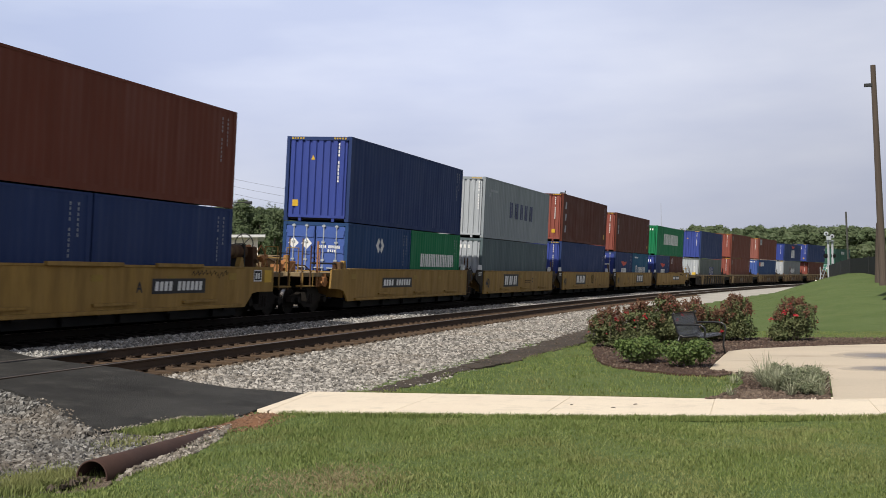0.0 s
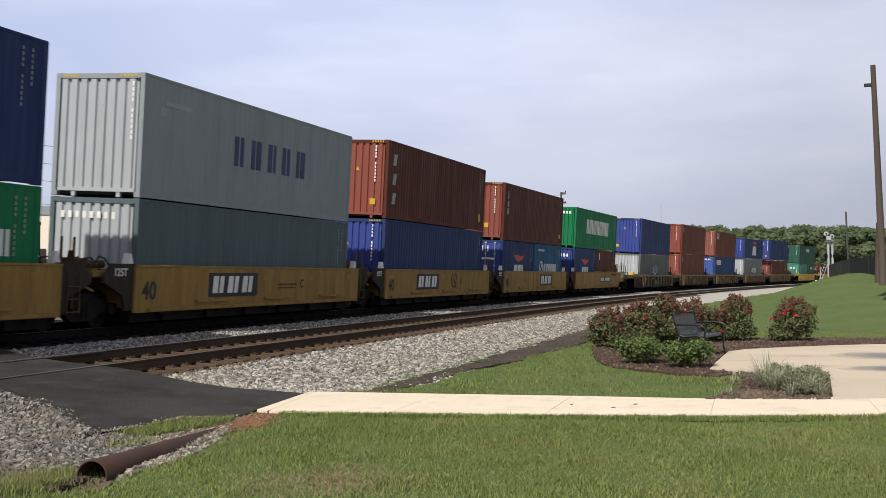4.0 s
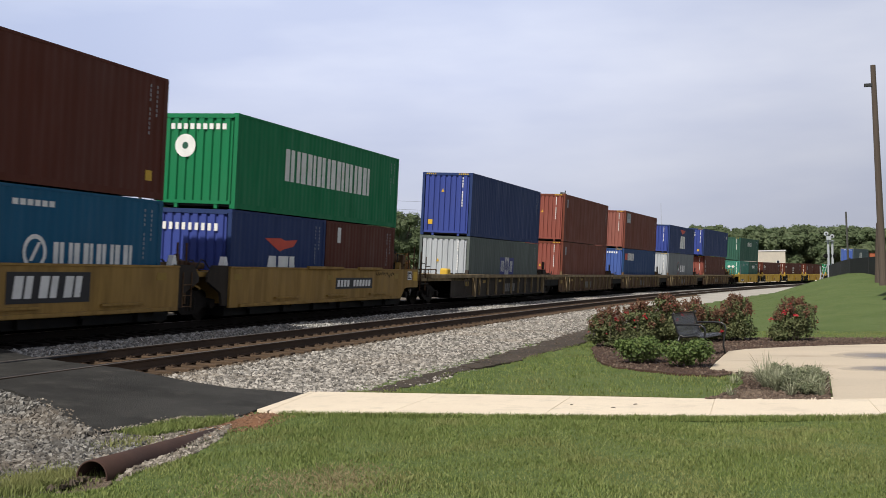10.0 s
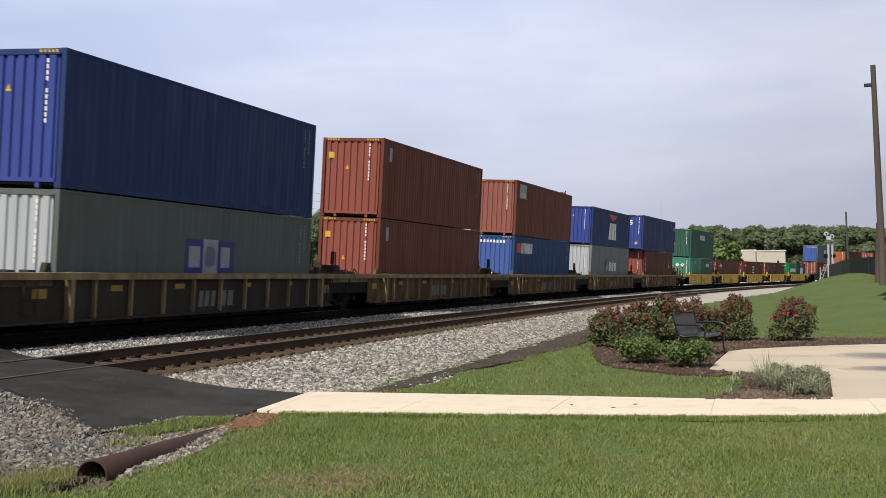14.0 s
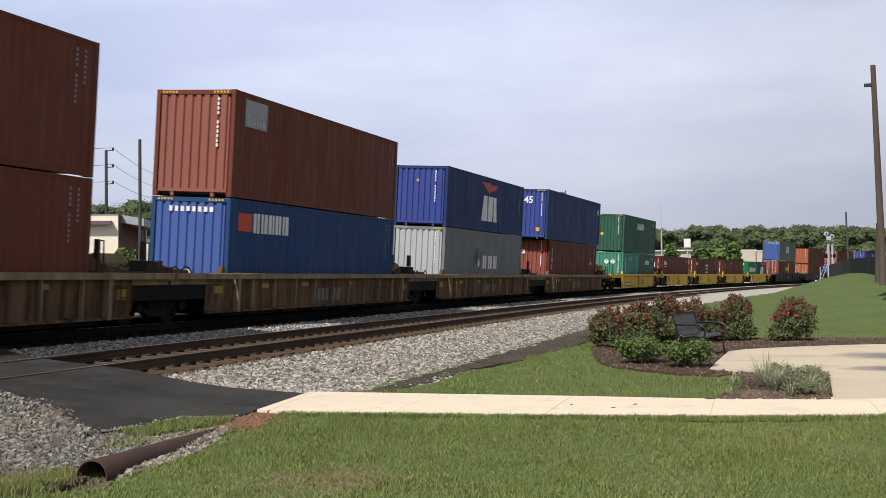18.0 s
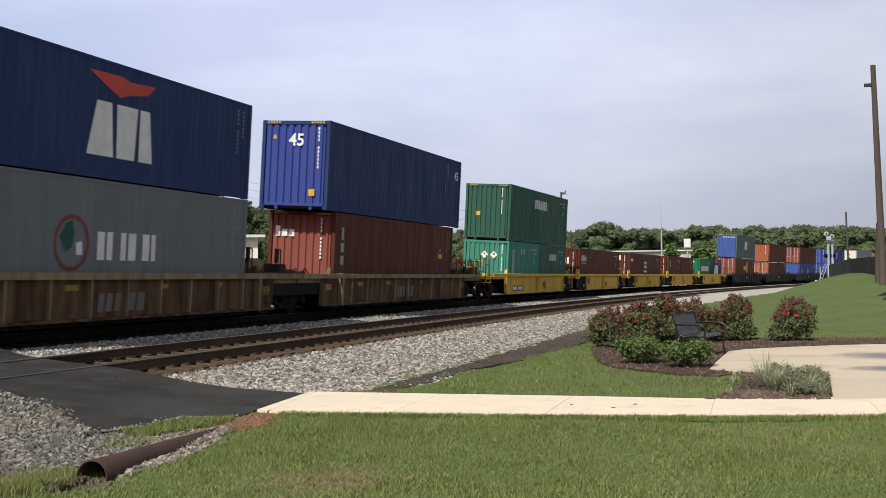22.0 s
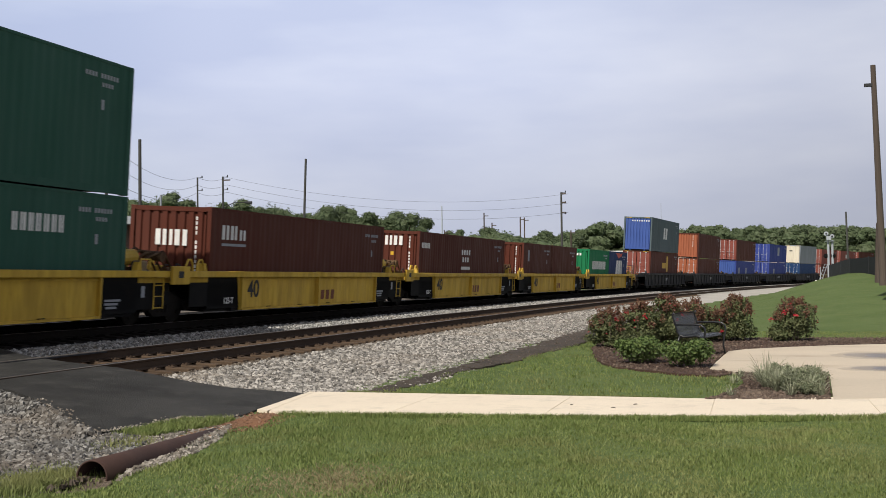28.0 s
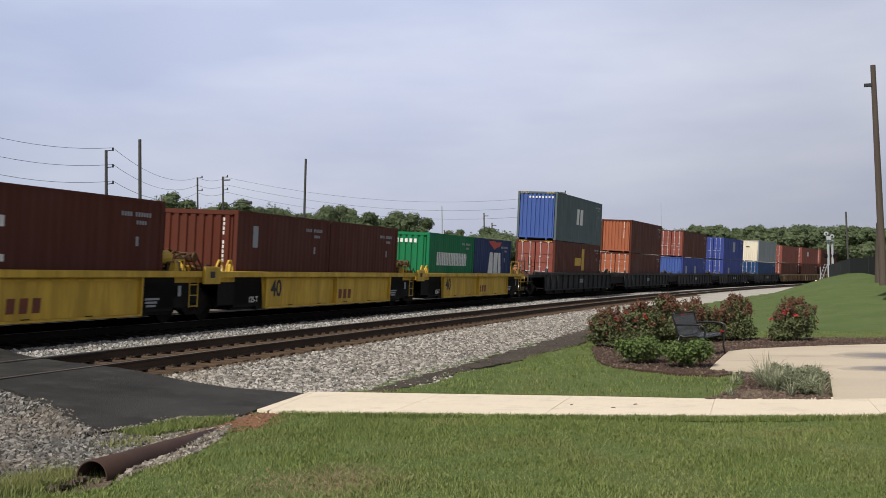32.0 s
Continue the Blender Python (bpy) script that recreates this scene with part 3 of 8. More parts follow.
def edge_x(edge, y):
    e = sorted(edge)
    return float(np.interp(y, [a for a, b in e], [b for a, b in e]))


pavement = thing("pavement", Matrix.Identity(4), "pale cream concrete footpath in jointed slabs", "footpath", kind="structure")
cuts = [6.45, 4.55, 2.63, 0.69, -1.25, -3.2, -5.2, -7.2, -9.0]
for a, b in zip(cuts[:-1], cuts[1:]):
    g = 0.004
    sl = -0.02
    ya, yb = a - g, b + g
    if a == cuts[0]:
        pts = [(12.92, 6.36), (15.05, 6.58), (edge_x(walk_far, yb), yb), (edge_x(walk_near, yb + sl), yb + sl)]
        slab("slab", [(12.68, 6.14), (12.80, 6.34), (15.05, 6.58), (15.04, 6.49)], -0.716, 0.12, CONCRETE, pavement)
        pts = [(12.58, 5.85), (12.66, 6.10), (15.03, 6.455)] + pts[2:]
    else:
        pts = [(edge_x(walk_near, ya + sl), ya + sl), (edge_x(walk_far, ya), ya), (edge_x(walk_far, yb), yb), (edge_x(walk_near, yb + sl), yb + sl)]
    slab("slab", pts, -0.712, 0.12, CONCRETE, pavement)
slab("slab", [(15.26, -0.82), (17.0, -0.89), (18.94, -0.97), (18.85, -0.36), (19.32, 0.18), (19.38, 0.55), (19.92, 1.0), (21.66, 0.95), (24.65, 0.83), (25.46, 0.47), (26.37, -0.52), (27.11, -1.55), (27.65, -2.69), (28.9, -6), (30, -9), (18.45, -9), (16.3, -3.5)], -0.710, 0.12, PATIO, pavement, "pale concrete patio with dark water stains")

STAIN = surface("water_stain", (0.20, 0.170, 0.150), (0.15, 0.132, 0.122), 0.36, 0, 0.9, 30, 0.04, 0.001, (0.34, 0.28, 0.22), 0.6, False, 0.22, stretch=(1.3, 0.5, 1))
DAMP = surface("faint_damp_concrete", (0.49, 0.415, 0.325), (0.42, 0.36, 0.285), 0.7, 0, 0.5, 40, 0.15, 0.002, (0.31, 0.255, 0.195), 0.7, False, 0.25, stretch=(0.9, 0.45, 1))
DAMPER = surface("damp_concrete", (0.34, 0.290, 0.235), (0.28, 0.240, 0.200), 0.55, 0, 0.6, 36, 0.1, 0.002, (0.42, 0.35, 0.27), 0.6, False, 0.25, stretch=(0.9, 0.45, 1))
for name_, pts_ in (("water_stain", [(20.02, -1.25), (20.35, -1.18), (20.75, -1.35), (21.03, -1.58), (21.1, -2.04), (20.9, -3.0), (20.3, -3.4), (19.6, -2.8), (19.74, -1.91), (19.81, -1.57)]), ("water_stain", [(23.4, -1.25), (23.81, -1.24), (24.55, -1.62), (24.6, -2.07), (24.5, -3.2), (23.9, -4.4), (22.8, -3.6), (22.55, -2.4), (22.6, -1.8), (23.01, -1.41)])):
    mx_, my_ = sum(p_[0] for p_ in pts_) / len(pts_), sum(p_[1] for p_ in pts_) / len(pts_)
    for f_, z_, mat_, seed_ in ((1.0, -0.7075, DAMP, 3), (0.80, -0.7062, DAMPER, 5), (0.62, -0.705, STAIN, 7)):
        ring_ = [(mx_ + (a_ - mx_) * f_, my_ + (b_ - my_) * f_ - 0.5 * (1 - f_)) for a_, b_ in pts_]
        tagged(slab(name_, ragged(ring_, 0.25, 0.15, seed_), z_, 0.002, mat_), "dark damp stain on the concrete patio", "stain", kind="structure")
tagged(slab("mulch_bed", ragged([(25.7, 4.0), (23.46, 3.59), (21.25, 3.14), (20.19, 2.7), (19.73, 2.31), (19.42, 1.9), (18.9, 1.47), (18.73, 1.09), (18.57, 0.8), (19.0, 0.60), (19.36, 0.58), (19.90, 1.03), (21.66, 0.98), (24.68, 0.86), (25.5, 0.5), (26.42, -0.50), (27.16, -1.53), (27.7, -2.67), (28.95, -6), (30.7, -6), (30.3, -2.9), (30.3, 1.4), (31, 3.3), (28.5, 4.1)], 0.2, 0.035, 5), -0.715, 0.10, MULCH), "dark brown bark mulch bed edging the patio", "mulch bed", kind="structure")
tagged(slab("mulch_bed", [(14.98, 0.83), (15.03, 0.44), (15.24, -0.79), (17.0, -0.86), (18.90, -0.94), (18.81, -0.36), (19.28, 0.19), (19.33, 0.54), (18.95, 0.50), (18.4, 0.42), (17.3, 0.35), (16.1, 0.50)], -0.718, 0.10, MULCH), "dark mulch bed between footpath and patio", "mulch bed", kind="structure")
DIRT_EDGE = [(19.6, 5.3), (20.4, 5.05), (21.59, 4.88), (25.51, 4.72), (28.55, 4.55), (33, 4.8), (40, 4.95), (40, 5.5), (33, 5.72), (27.5, 5.66), (23.47, 5.68), (20.3, 5.62)]
tagged(slab("dirt_strip", ragged(DIRT_EDGE, 0.22, 0.15, 6), -0.728, 0.06, DIRT), "damp brown dirt strip below the ballast bank", "dirt", kind="structure")
TOE = []
for d_, way in ((9.45, 1), (9.90, -1)):
    for k in range(12)[::way]:
        cx_, cy_ = centre(15.2 + 0.62 * k)
        h_ = heading(15.2 + 0.62 * k)
        TOE.append((cx_ - math.sin(h_) * d_, cy_ - math.cos(h_) * d_))
tagged(slab("dirt_strip", ragged(TOE, 0.2, 0.09, 9), lambda x, y: float(ground_z(x, y)) + 0.012, 0.05, DIRT), "bare brown dirt at the foot of the ballast bank", "dirt", kind="structure")
tagged(slab("clay_patch", ragged([(11.62, 6.22), (11.88, 6.29), (12.2, 6.24), (12.62, 6.2), (12.74, 6.0), (12.4, 5.82), (12.1, 5.86), (11.75, 5.68), (11.4, 5.66), (11.5, 5.98)], 0.1, 0.05, 7), lambda x, y: float(ground_z(x, y)) + 0.008, 0.05, CLAY), "bare red clay at the footpath's end", "bare clay", kind="structure")


def chips(name, poly, n, seed, label, size=0.045, z=-0.718):
    """Bark chips lying over a bed."""
    r = np.random.default_rng(seed)
    px, py = [p[0] for p in poly], [p[1] for p in poly]
    x, y = r.uniform(min(px), max(px), n), r.uniform(min(py), max(py), n)
    hit = np.zeros(n, bool)
    for (x0, y0), (x1, y1) in zip(poly, poly[1:] + poly[:1]):
        hit ^= ((y0 > y) != (y1 > y)) & (x < (x1 - x0) * (y - y0) / (y1 - y0 + 1e-12) + x0)
    x, y = x[hit], y[hit]
    return tagged(scatter_stones(name, x, y, np.full(len(x), z), size * (0.4 + r.random(len(x)) ** 1.5), CHIP, r), label, "mulch", kind="stuff")


CHIP = island_stone("bark_chips", (0.034, 0.021, 0.015), (0.075, 0.046, 0.033), (0.165, 0.118, 0.088))
chips("mulch_chips", [(25.7, 4.0), (23.46, 3.59), (21.25, 3.14), (20.19, 2.7), (19.42, 1.9), (18.73, 1.09), (18.57, 0.8), (19.36, 0.55), (19.90, 1.03), (24.68, 0.86), (25.5, 0.5), (26.42, -0.5), (27.7, -2.67), (28.95, -6), (30.7, -6), (30.3, 1.4), (28.5, 4.1)], 17000, 51, "brown bark chips over the planting bed", 0.03)
chips("mulch_chips", [(14.98, 0.83), (15.24, -0.79), (18.90, -0.94), (19.33, 0.54), (18.4, 0.42), (17.3, 0.35), (16.1, 0.50)], 6000, 52, "brown bark chips beside the footpath", 0.028)
chips("clay_clods", [(11.4, 6.4), (12.7, 6.35), (12.9, 5.9), (12.4, 5.6), (11.3, 5.5), (10.9, 5.8)], 900, 53, "brown clods and chips round the bare clay", 0.016, -0.745).data.materials[0] = island_stone("red_clay_clods", (0.12, 0.060, 0.036), (0.20, 0.105, 0.060), (0.28, 0.170, 0.105))
chips("dirt_clods", DIRT_EDGE, 900, 54, "dark damp clods on the dirt strip", 0.022, -0.732).data.materials[0] = island_stone("dirt_clods", (0.045, 0.034, 0.026), (0.090, 0.066, 0.049), (0.18, 0.14, 0.11))
slab("slab", [(12.64, 5.82), (12.95, 6.33), (15.0, 6.54)] + [(b - 0.03, a) for a, b in walk_far[1:]] + [(b + 0.03, a) for a, b in walk_near[::-1]][:-1], -0.719, 0.10, CONCRETE, pavement, "concrete in the joints of the footpath")


# ---- containers ----
BRAND_NAVY = plain("strong_navy_marking", (0.018, 0.030, 0.20), 0.55)
LOCK_METAL = plain("galvanised_steel", (0.52, 0.53, 0.54), 0.5)
CW = 2.438
MESHES = {}


def cached(key, make):
    if key not in MESHES:
        bm = make()
        me = bpy.data.meshes.new(str(key[0]))
        bm.to_mesh(me)
        bm.free()
        MESHES[key] = me
    return MESHES[key]


def corrugated(length, z0, z1, pitch, depth, cut=(0.26, 0.5, 0.76)):
    """An upright ribbed sheet along x at y = 0, ribs sunk to +y, with a flat back; cut: where the flat, the slope and the groove end."""
    bm = bmesh.new()
    n = max(1, int(round(length / pitch)))
    p = length / n
    xs = []
    for i in range(n):
        x = -length / 2 + i * p
        xs += [(x, 0), (x + cut[0] * p, 0), (x + cut[1] * p, depth), (x + cut[2] * p, depth)]
    xs.append((length / 2, 0))
    lo = [bm.verts.new((x, y, z0)) for x, y in xs]
    hi = [bm.verts.new((x, y, z1)) for x, y in xs]
    for i in range(len(xs) - 1):
        bm.faces.new((lo[i], lo[i + 1], hi[i + 1], hi[i]))
    y = depth + 0.03
    b = [bm.verts.new(q) for q in ((-length / 2, y, z0), (length / 2, y, z0), (length / 2, y, z1), (-length / 2, y, z1))]
    bm.faces.new(b[::-1])
    return bm


def use(name, key, make, material, parent, m=None, label=""):
    me = cached((*key, material.name), make)
    if not me.materials:
        me.materials.append(material)
    ob = new(name, me)
    ob.parent = parent
    if m is not None:
        ob.matrix_local = m
    if label:
        ob["label"] = label
    return ob


def container(name_label, L, H, side, end, m, marks=(), doors=False, group="shipping containers on the train"):
    """A steel box: posts, castings, rails, ribbed walls, roof; x runs from its front end (-) to its rear."""
    c = thing("shipping_container", m, name_label, "shipping container", group)
    # where side and end differ, the side paint carries the shade, the end sunlight
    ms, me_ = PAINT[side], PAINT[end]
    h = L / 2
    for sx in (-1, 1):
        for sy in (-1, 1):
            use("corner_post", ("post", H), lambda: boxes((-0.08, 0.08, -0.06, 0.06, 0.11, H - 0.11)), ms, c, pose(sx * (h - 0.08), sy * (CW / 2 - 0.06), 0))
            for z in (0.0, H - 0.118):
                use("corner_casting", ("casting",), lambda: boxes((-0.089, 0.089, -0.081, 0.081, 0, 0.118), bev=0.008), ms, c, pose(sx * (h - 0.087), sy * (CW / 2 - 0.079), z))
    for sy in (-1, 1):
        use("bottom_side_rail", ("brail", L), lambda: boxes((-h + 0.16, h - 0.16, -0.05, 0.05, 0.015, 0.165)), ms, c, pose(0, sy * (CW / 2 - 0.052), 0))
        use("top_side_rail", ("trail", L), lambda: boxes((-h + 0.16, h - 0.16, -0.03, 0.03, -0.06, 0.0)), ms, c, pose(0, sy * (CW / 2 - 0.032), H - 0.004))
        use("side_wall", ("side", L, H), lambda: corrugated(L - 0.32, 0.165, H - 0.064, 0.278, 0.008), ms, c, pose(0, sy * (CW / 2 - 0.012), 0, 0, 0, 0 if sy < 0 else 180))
    use("roof", ("roof", L), lambda: boxes((-h + 0.1, h - 0.1, -CW / 2 + 0.06, CW / 2 - 0.06, -0.045, -0.02)), ms, c, pose(0, 0, H))
    use("floor", ("floor", L), lambda: boxes((-h + 0.1, h - 0.1, -CW / 2 + 0.1, CW / 2 - 0.1, 0.06, 0.14)), CASTING, c)
    for sx in (-1, 1):
        use("end_sill", ("sill",), lambda: boxes((-0.05, 0.05, -CW / 2 + 0.16, CW / 2 - 0.16, 0.12, 0.21)), me_, c, pose(sx * (h - 0.055), 0, 0))
        use("end_header", ("header",), lambda: boxes((-0.05, 0.05, -CW / 2 + 0.16, CW / 2 - 0.16, -0.13, -0.01)), ms, c, pose(sx * (h - 0.055), 0, H))
    for sy in (-0.62, 0.62):
        use("fork_guide", ("fork_guide",), lambda: boxes((-0.04, 0.04, -0.05, 0.05, 0.0, 0.125)), me_, c, pose(-h + 0.06, sy, 0))
    if doors:
        for sy in (-0.56, 0.56):
            d = use("door", ("door", H), lambda: door_mesh(H), me_, c, pose(-h + 0.03, sy, 0), "container door leaf with hinges")
            for dy in (-0.24, 0.24):
                use("locking_bar", ("bar", H), lambda: lock_bar(H), PAINT["pale"] if end in ("sky", "blue") else LOCK_METAL, d, pose(-0.045, dy, 0), "steel locking bar")
    else:
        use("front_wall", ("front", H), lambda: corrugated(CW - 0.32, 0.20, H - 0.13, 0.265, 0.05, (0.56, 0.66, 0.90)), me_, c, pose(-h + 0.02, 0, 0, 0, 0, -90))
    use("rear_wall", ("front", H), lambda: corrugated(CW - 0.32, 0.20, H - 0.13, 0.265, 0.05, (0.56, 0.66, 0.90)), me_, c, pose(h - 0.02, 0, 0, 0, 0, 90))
    if H > 2.75:
        strips = [(u + 0.10 * i, H - 0.095, 0.055, 0.06) for u in (0.19, 1.77) for i in range(5)]
        end_mark("hazard_strip", YEL_MARK, strips, "yellow hazard dashes on the header", -0.002)(c, L, H)
    for k in marks:
        k(c, L, H)
    return c


def door_mesh(H):
    bm = boxes((-0.02, 0.02, -0.53, 0.53, 0.19, H - 0.14))
    for z in (0.5, 1.1, 1.7, 2.2):
        box(bm, -0.045, -0.02, -0.50, 0.50, z - 0.13, z + 0.13)
    for z in (0.4, 1.0, 1.6, 2.25):
        for y in (-0.53, 0.47):
            box(bm, -0.055, -0.02, y, y + 0.06, z - 0.06, z + 0.06)
    return bm


def lock_bar(H):
    bm = bmesh.new()
    tube(bm, (0, 0, 0.12), (0, 0, H - 0.08), 0.02, 0.02, 8)
    for z in (0.16, 0.7, 1.3, 1.9, H - 0.14):
        box(bm, -0.03, 0.03, -0.06, 0.06, z - 0.028, z + 0.028)
    box(bm, -0.05, -0.02, -0.05, 0.3, 1.02, 1.06)
    return bm


def sheet(rows, t=0.004, slant=0.0):
    """Thin raised blocks in the plane x, z facing -y."""
    bm = bmesh.new()
    for x, z, w, h in rows:
        o = [(x, z), (x + w, z), (x + w + slant * h, z + h), (x + slant * h, z + h)]
        prism(bm, o, -t, 0.0)
    bmesh.ops.recalc_face_normals(bm, faces=bm.faces)
    return bm


def marks_on(c, name, material, rows, m, slant=0.0, label=""):
    """Blocks one by one; rows of tiny code marks stay one joined piece."""
    if name.startswith(("brand", "warning", "number_panel", "reflector")):
        for row in rows:
            o = part(name, sheet([row], slant=slant), material, c, label)
            o.matrix_local = m
    else:
        o = part(name, sheet(rows, slant=slant), material, c, label)
        o.matrix_local = m
        o["kind"] = "stuff"


def side_mark(name, material, rows, slant=0.0, label=""):
    """Blocks on the lawn-side wall: x from the front end, z from the floor."""
    def put(c, L, H):
        marks_on(c, name, material, rows, pose(-L / 2, -CW / 2 + 0.010, 0), slant, label)
    return put


def end_mark(name, material, rows, label="", proud=-0.016):
    """Blocks on the front wall: x from the end's far edge towards the lawn side."""
    def put(c, L, H):
        marks_on(c, name, material, rows, pose(-L / 2 - proud, CW / 2, 0, 0, 0, -90), 0.0, label)
    return put


def end_disc(x, z, r):
    """A round white emblem with a dark centre on the front wall."""
    def put(c, L, H):
        for rr, m, dx, lab in ((r, WHITE, 0.016, "white round emblem"), (r * 0.3, PAINT["forest"], 0.010, "dark emblem centre")):
            bm = bmesh.new()
            prism(bm, disc(x, z, rr), -0.004, 0.0)
            bmesh.ops.recalc_face_normals(bm, faces=bm.faces)
            part("brand_disc", bm, m, c, lab).matrix_local = pose(-L / 2 + dx, CW / 2, 0, 0, 0, -90)
    return put


def end_text(text, size, x, z, material, label=""):
    def put(c, L, H):
        lettering("lettering", text, size, material, c, pose(-L / 2 + 0.012, CW / 2 - x, z, 90, 0, -90), label)
    return put


def side_text(text, size, x, z, material, label=""):
    def put(c, L, H):
        lettering("lettering", text, size, material, c, pose(-L / 2 + x, -CW / 2 + 0.006, z, 90, 0, 0), label)
    return put


def code_column(H, x=2.0, n=11, top=0.3):
    """A column of unreadable code marks on an end."""
    return [(x, H - top - i * 0.125, 0.05, 0.09) for i in range(n) if i not in (4,)]


def ends(H, code_x=1.92, yellow=None, tri=None, code=True, caps=False):
    out = []
    if code:
        out.append(end_mark("code_marking", WHITE, code_column(H, code_x)))
    if yellow:
        out.append(end_mark("warning_label", YEL_MARK, [(yellow[0], yellow[1], 0.22, 0.22)], "yellow warning label"))
    if tri:
        out.append(end_mark("warning_sticker", YEL_MARK, [(tri[0], tri[1], 0.13, 0.05), (tri[0] + 0.025, tri[1] + 0.05, 0.08, 0.05), (tri[0] + 0.05, tri[1] + 0.10, 0.03, 0.05)], "small yellow warning triangle"))
    if caps:
        out.append(end_mark("hazard_stripes", YEL_MARK, [(0.2 + i * 0.09, H - 0.09, 0.045, 0.06) for i in range(4)] + [(1.9 + i * 0.09, H - 0.09, 0.045, 0.06) for i in range(4)], "yellow and black hazard stripes"))
    return out


def codes_side(L, H, u=0.75):
    """Code marks by the rear post on the lawn side."""
    return side_mark("code_marking", GREY_MARK, [(L - u, H - 0.3 - i * 0.11, 0.035, 0.07) for i in range(11) if i != 4] + [(L - u + 0.28, H - 0.3 - i * 0.11, 0.035, 0.07) for i in range(7)])


def shape_mark(name, material, polys, label=""):
    """Plain outlines on the lawn-side wall, one part each: x from the front end, z from the floor."""
    def put(c, L, H):
        for o in polys:
            bm = bmesh.new()
            prism(bm, o, -0.004, 0.0)
            bmesh.ops.recalc_face_normals(bm, faces=bm.faces)
            part(name, bm, material, c, label).matrix_local = pose(-L / 2, -CW / 2 + 0.010, 0)
    return put


def disc(x, z, r, n=18):
    return [(x + r * math.cos(k * math.tau / n), z + r * math.sin(k * math.tau / n)) for k in range(n)]


def ring_mark(name, material, x, z, r, w, label=""):
    """A flat ring."""
    def put(c, L, H):
        bm = bmesh.new()
        n = 20
        for k in range(n):
            a, b = k * math.tau / n, (k + 1) * math.tau / n
            prism(bm, [(x + r * math.cos(a), z + r * math.sin(a)), (x + r * math.cos(b), z + r * math.sin(b)), (x + (r - w) * math.cos(b), z + (r - w) * math.sin(b)), (x + (r - w) * math.cos(a), z + (r - w) * math.sin(a))], -0.004, 0.0)
        bmesh.ops.remove_doubles(bm, verts=bm.verts, dist=0.0005)
        bmesh.ops.recalc_face_normals(bm, faces=bm.faces)
        part(name, bm, material, c, label).matrix_local = pose(-L / 2, -CW / 2 + 0.010, 0)
    return put


def word(x, z, w, h, n, gap=0.22, slant=0.0, material=None, name="brand_block", label=""):
    """A brand name as n plain pairs of upright bars, one broad and one narrow."""
    p = w / n
    groups = []
    for i in range(n):
        a, b = x + i * p + 0.03 * p * (i % 3), x + (i + 1) * p - gap * p + 0.04 * p * ((i * 2) % 3 - 1)
        d = b - a
        m = a + (0.46, 0.34, 0.52)[i % 3] * d
        bars = [(a, z, m, z + h), (m + 0.16 * d, z, b, z + h)]
        groups.append([[(u + slant * (v - z), v) for u, v in ((x0, z0), (x1, z0), (x1, z1), (x0, z1))] for x0, z0, x1, z1 in bars])

    def put(c, L, H):
        for bars in groups:
            bm = bmesh.new()
            for o in bars:
                prism(bm, o, -0.004, 0.0)
            bmesh.ops.recalc_face_normals(bm, faces=bm.faces)
            part(name, bm, material or WHITE, c, label).matrix_local = pose(-L / 2, -CW / 2 + 0.010, 0)
    return put


LO, HI = 2.591, 2.896
F0 = 0.382
L40, L45, L20 = 12.192, 13.716, 6.058
TRAIN = []


def place(make, s_mid, z):
    """Builds a thing of the train whose middle is s_mid along the track at 0 s, z above the rails."""
    ob = make(track_pose(s_mid) @ pose(0, 0, z))
    TRAIN.append((ob, s_mid, z))
    return ob


def stack(s_front, lower, upper):
    z = F0
    for level in (lower, upper):
        if not level:
            continue
        s = s_front + level[0].get("off", 0.0)
        H = level[0]["H"]
        for spec in level:
            L = spec["L"]
            place(lambda m, q=spec: container(q["label"], q["L"], q["H"], q["side"], q.get("end", q["side"]), m, q.get("marks", ()), q.get("doors", False)), s + L / 2, z)
            s += L + 0.076
        z += H + 0.02


def box40(label, side, H=HI, end=None, marks=(), **k):
    return [dict(L=L40, H=H, side=side, end=end or side, label=label, marks=list(marks) + [codes_side(L40, H)], **k)]


def box20(label, side, end=None, marks=(), **k):
    return dict(L=L20, H=LO, side=side, end=end or side, label=label, marks=list(marks) + [codes_side(L20, LO)], **k)


def codes_row(L, H):
    """Small rows of code marks near the rear post."""
    return side_mark("code_marking", GREY_MARK, [(L - 1.75 + i * 0.11, H - 0.42, 0.07, 0.10) for i in range(11) if i != 4] + [(L - 1.15 + i * 0.11, H - 0.60, 0.07, 0.09) for i in range(4)] + [(L - 1.15, H - 1.1, 0.10, 0.22)])


def box40r(label, side, H=HI, end=None, marks=(), **k):
    return [dict(L=L40, H=H, side=side, end=end or side, label=label, marks=list(marks) + [codes_row(L40, H)], **k)]


def box20r(label, side, end=None, marks=(), **k):
    return dict(L=L20, H=LO, side=side, end=end or side, label=label, marks=list(marks) + [codes_row(L20, LO)], **k)


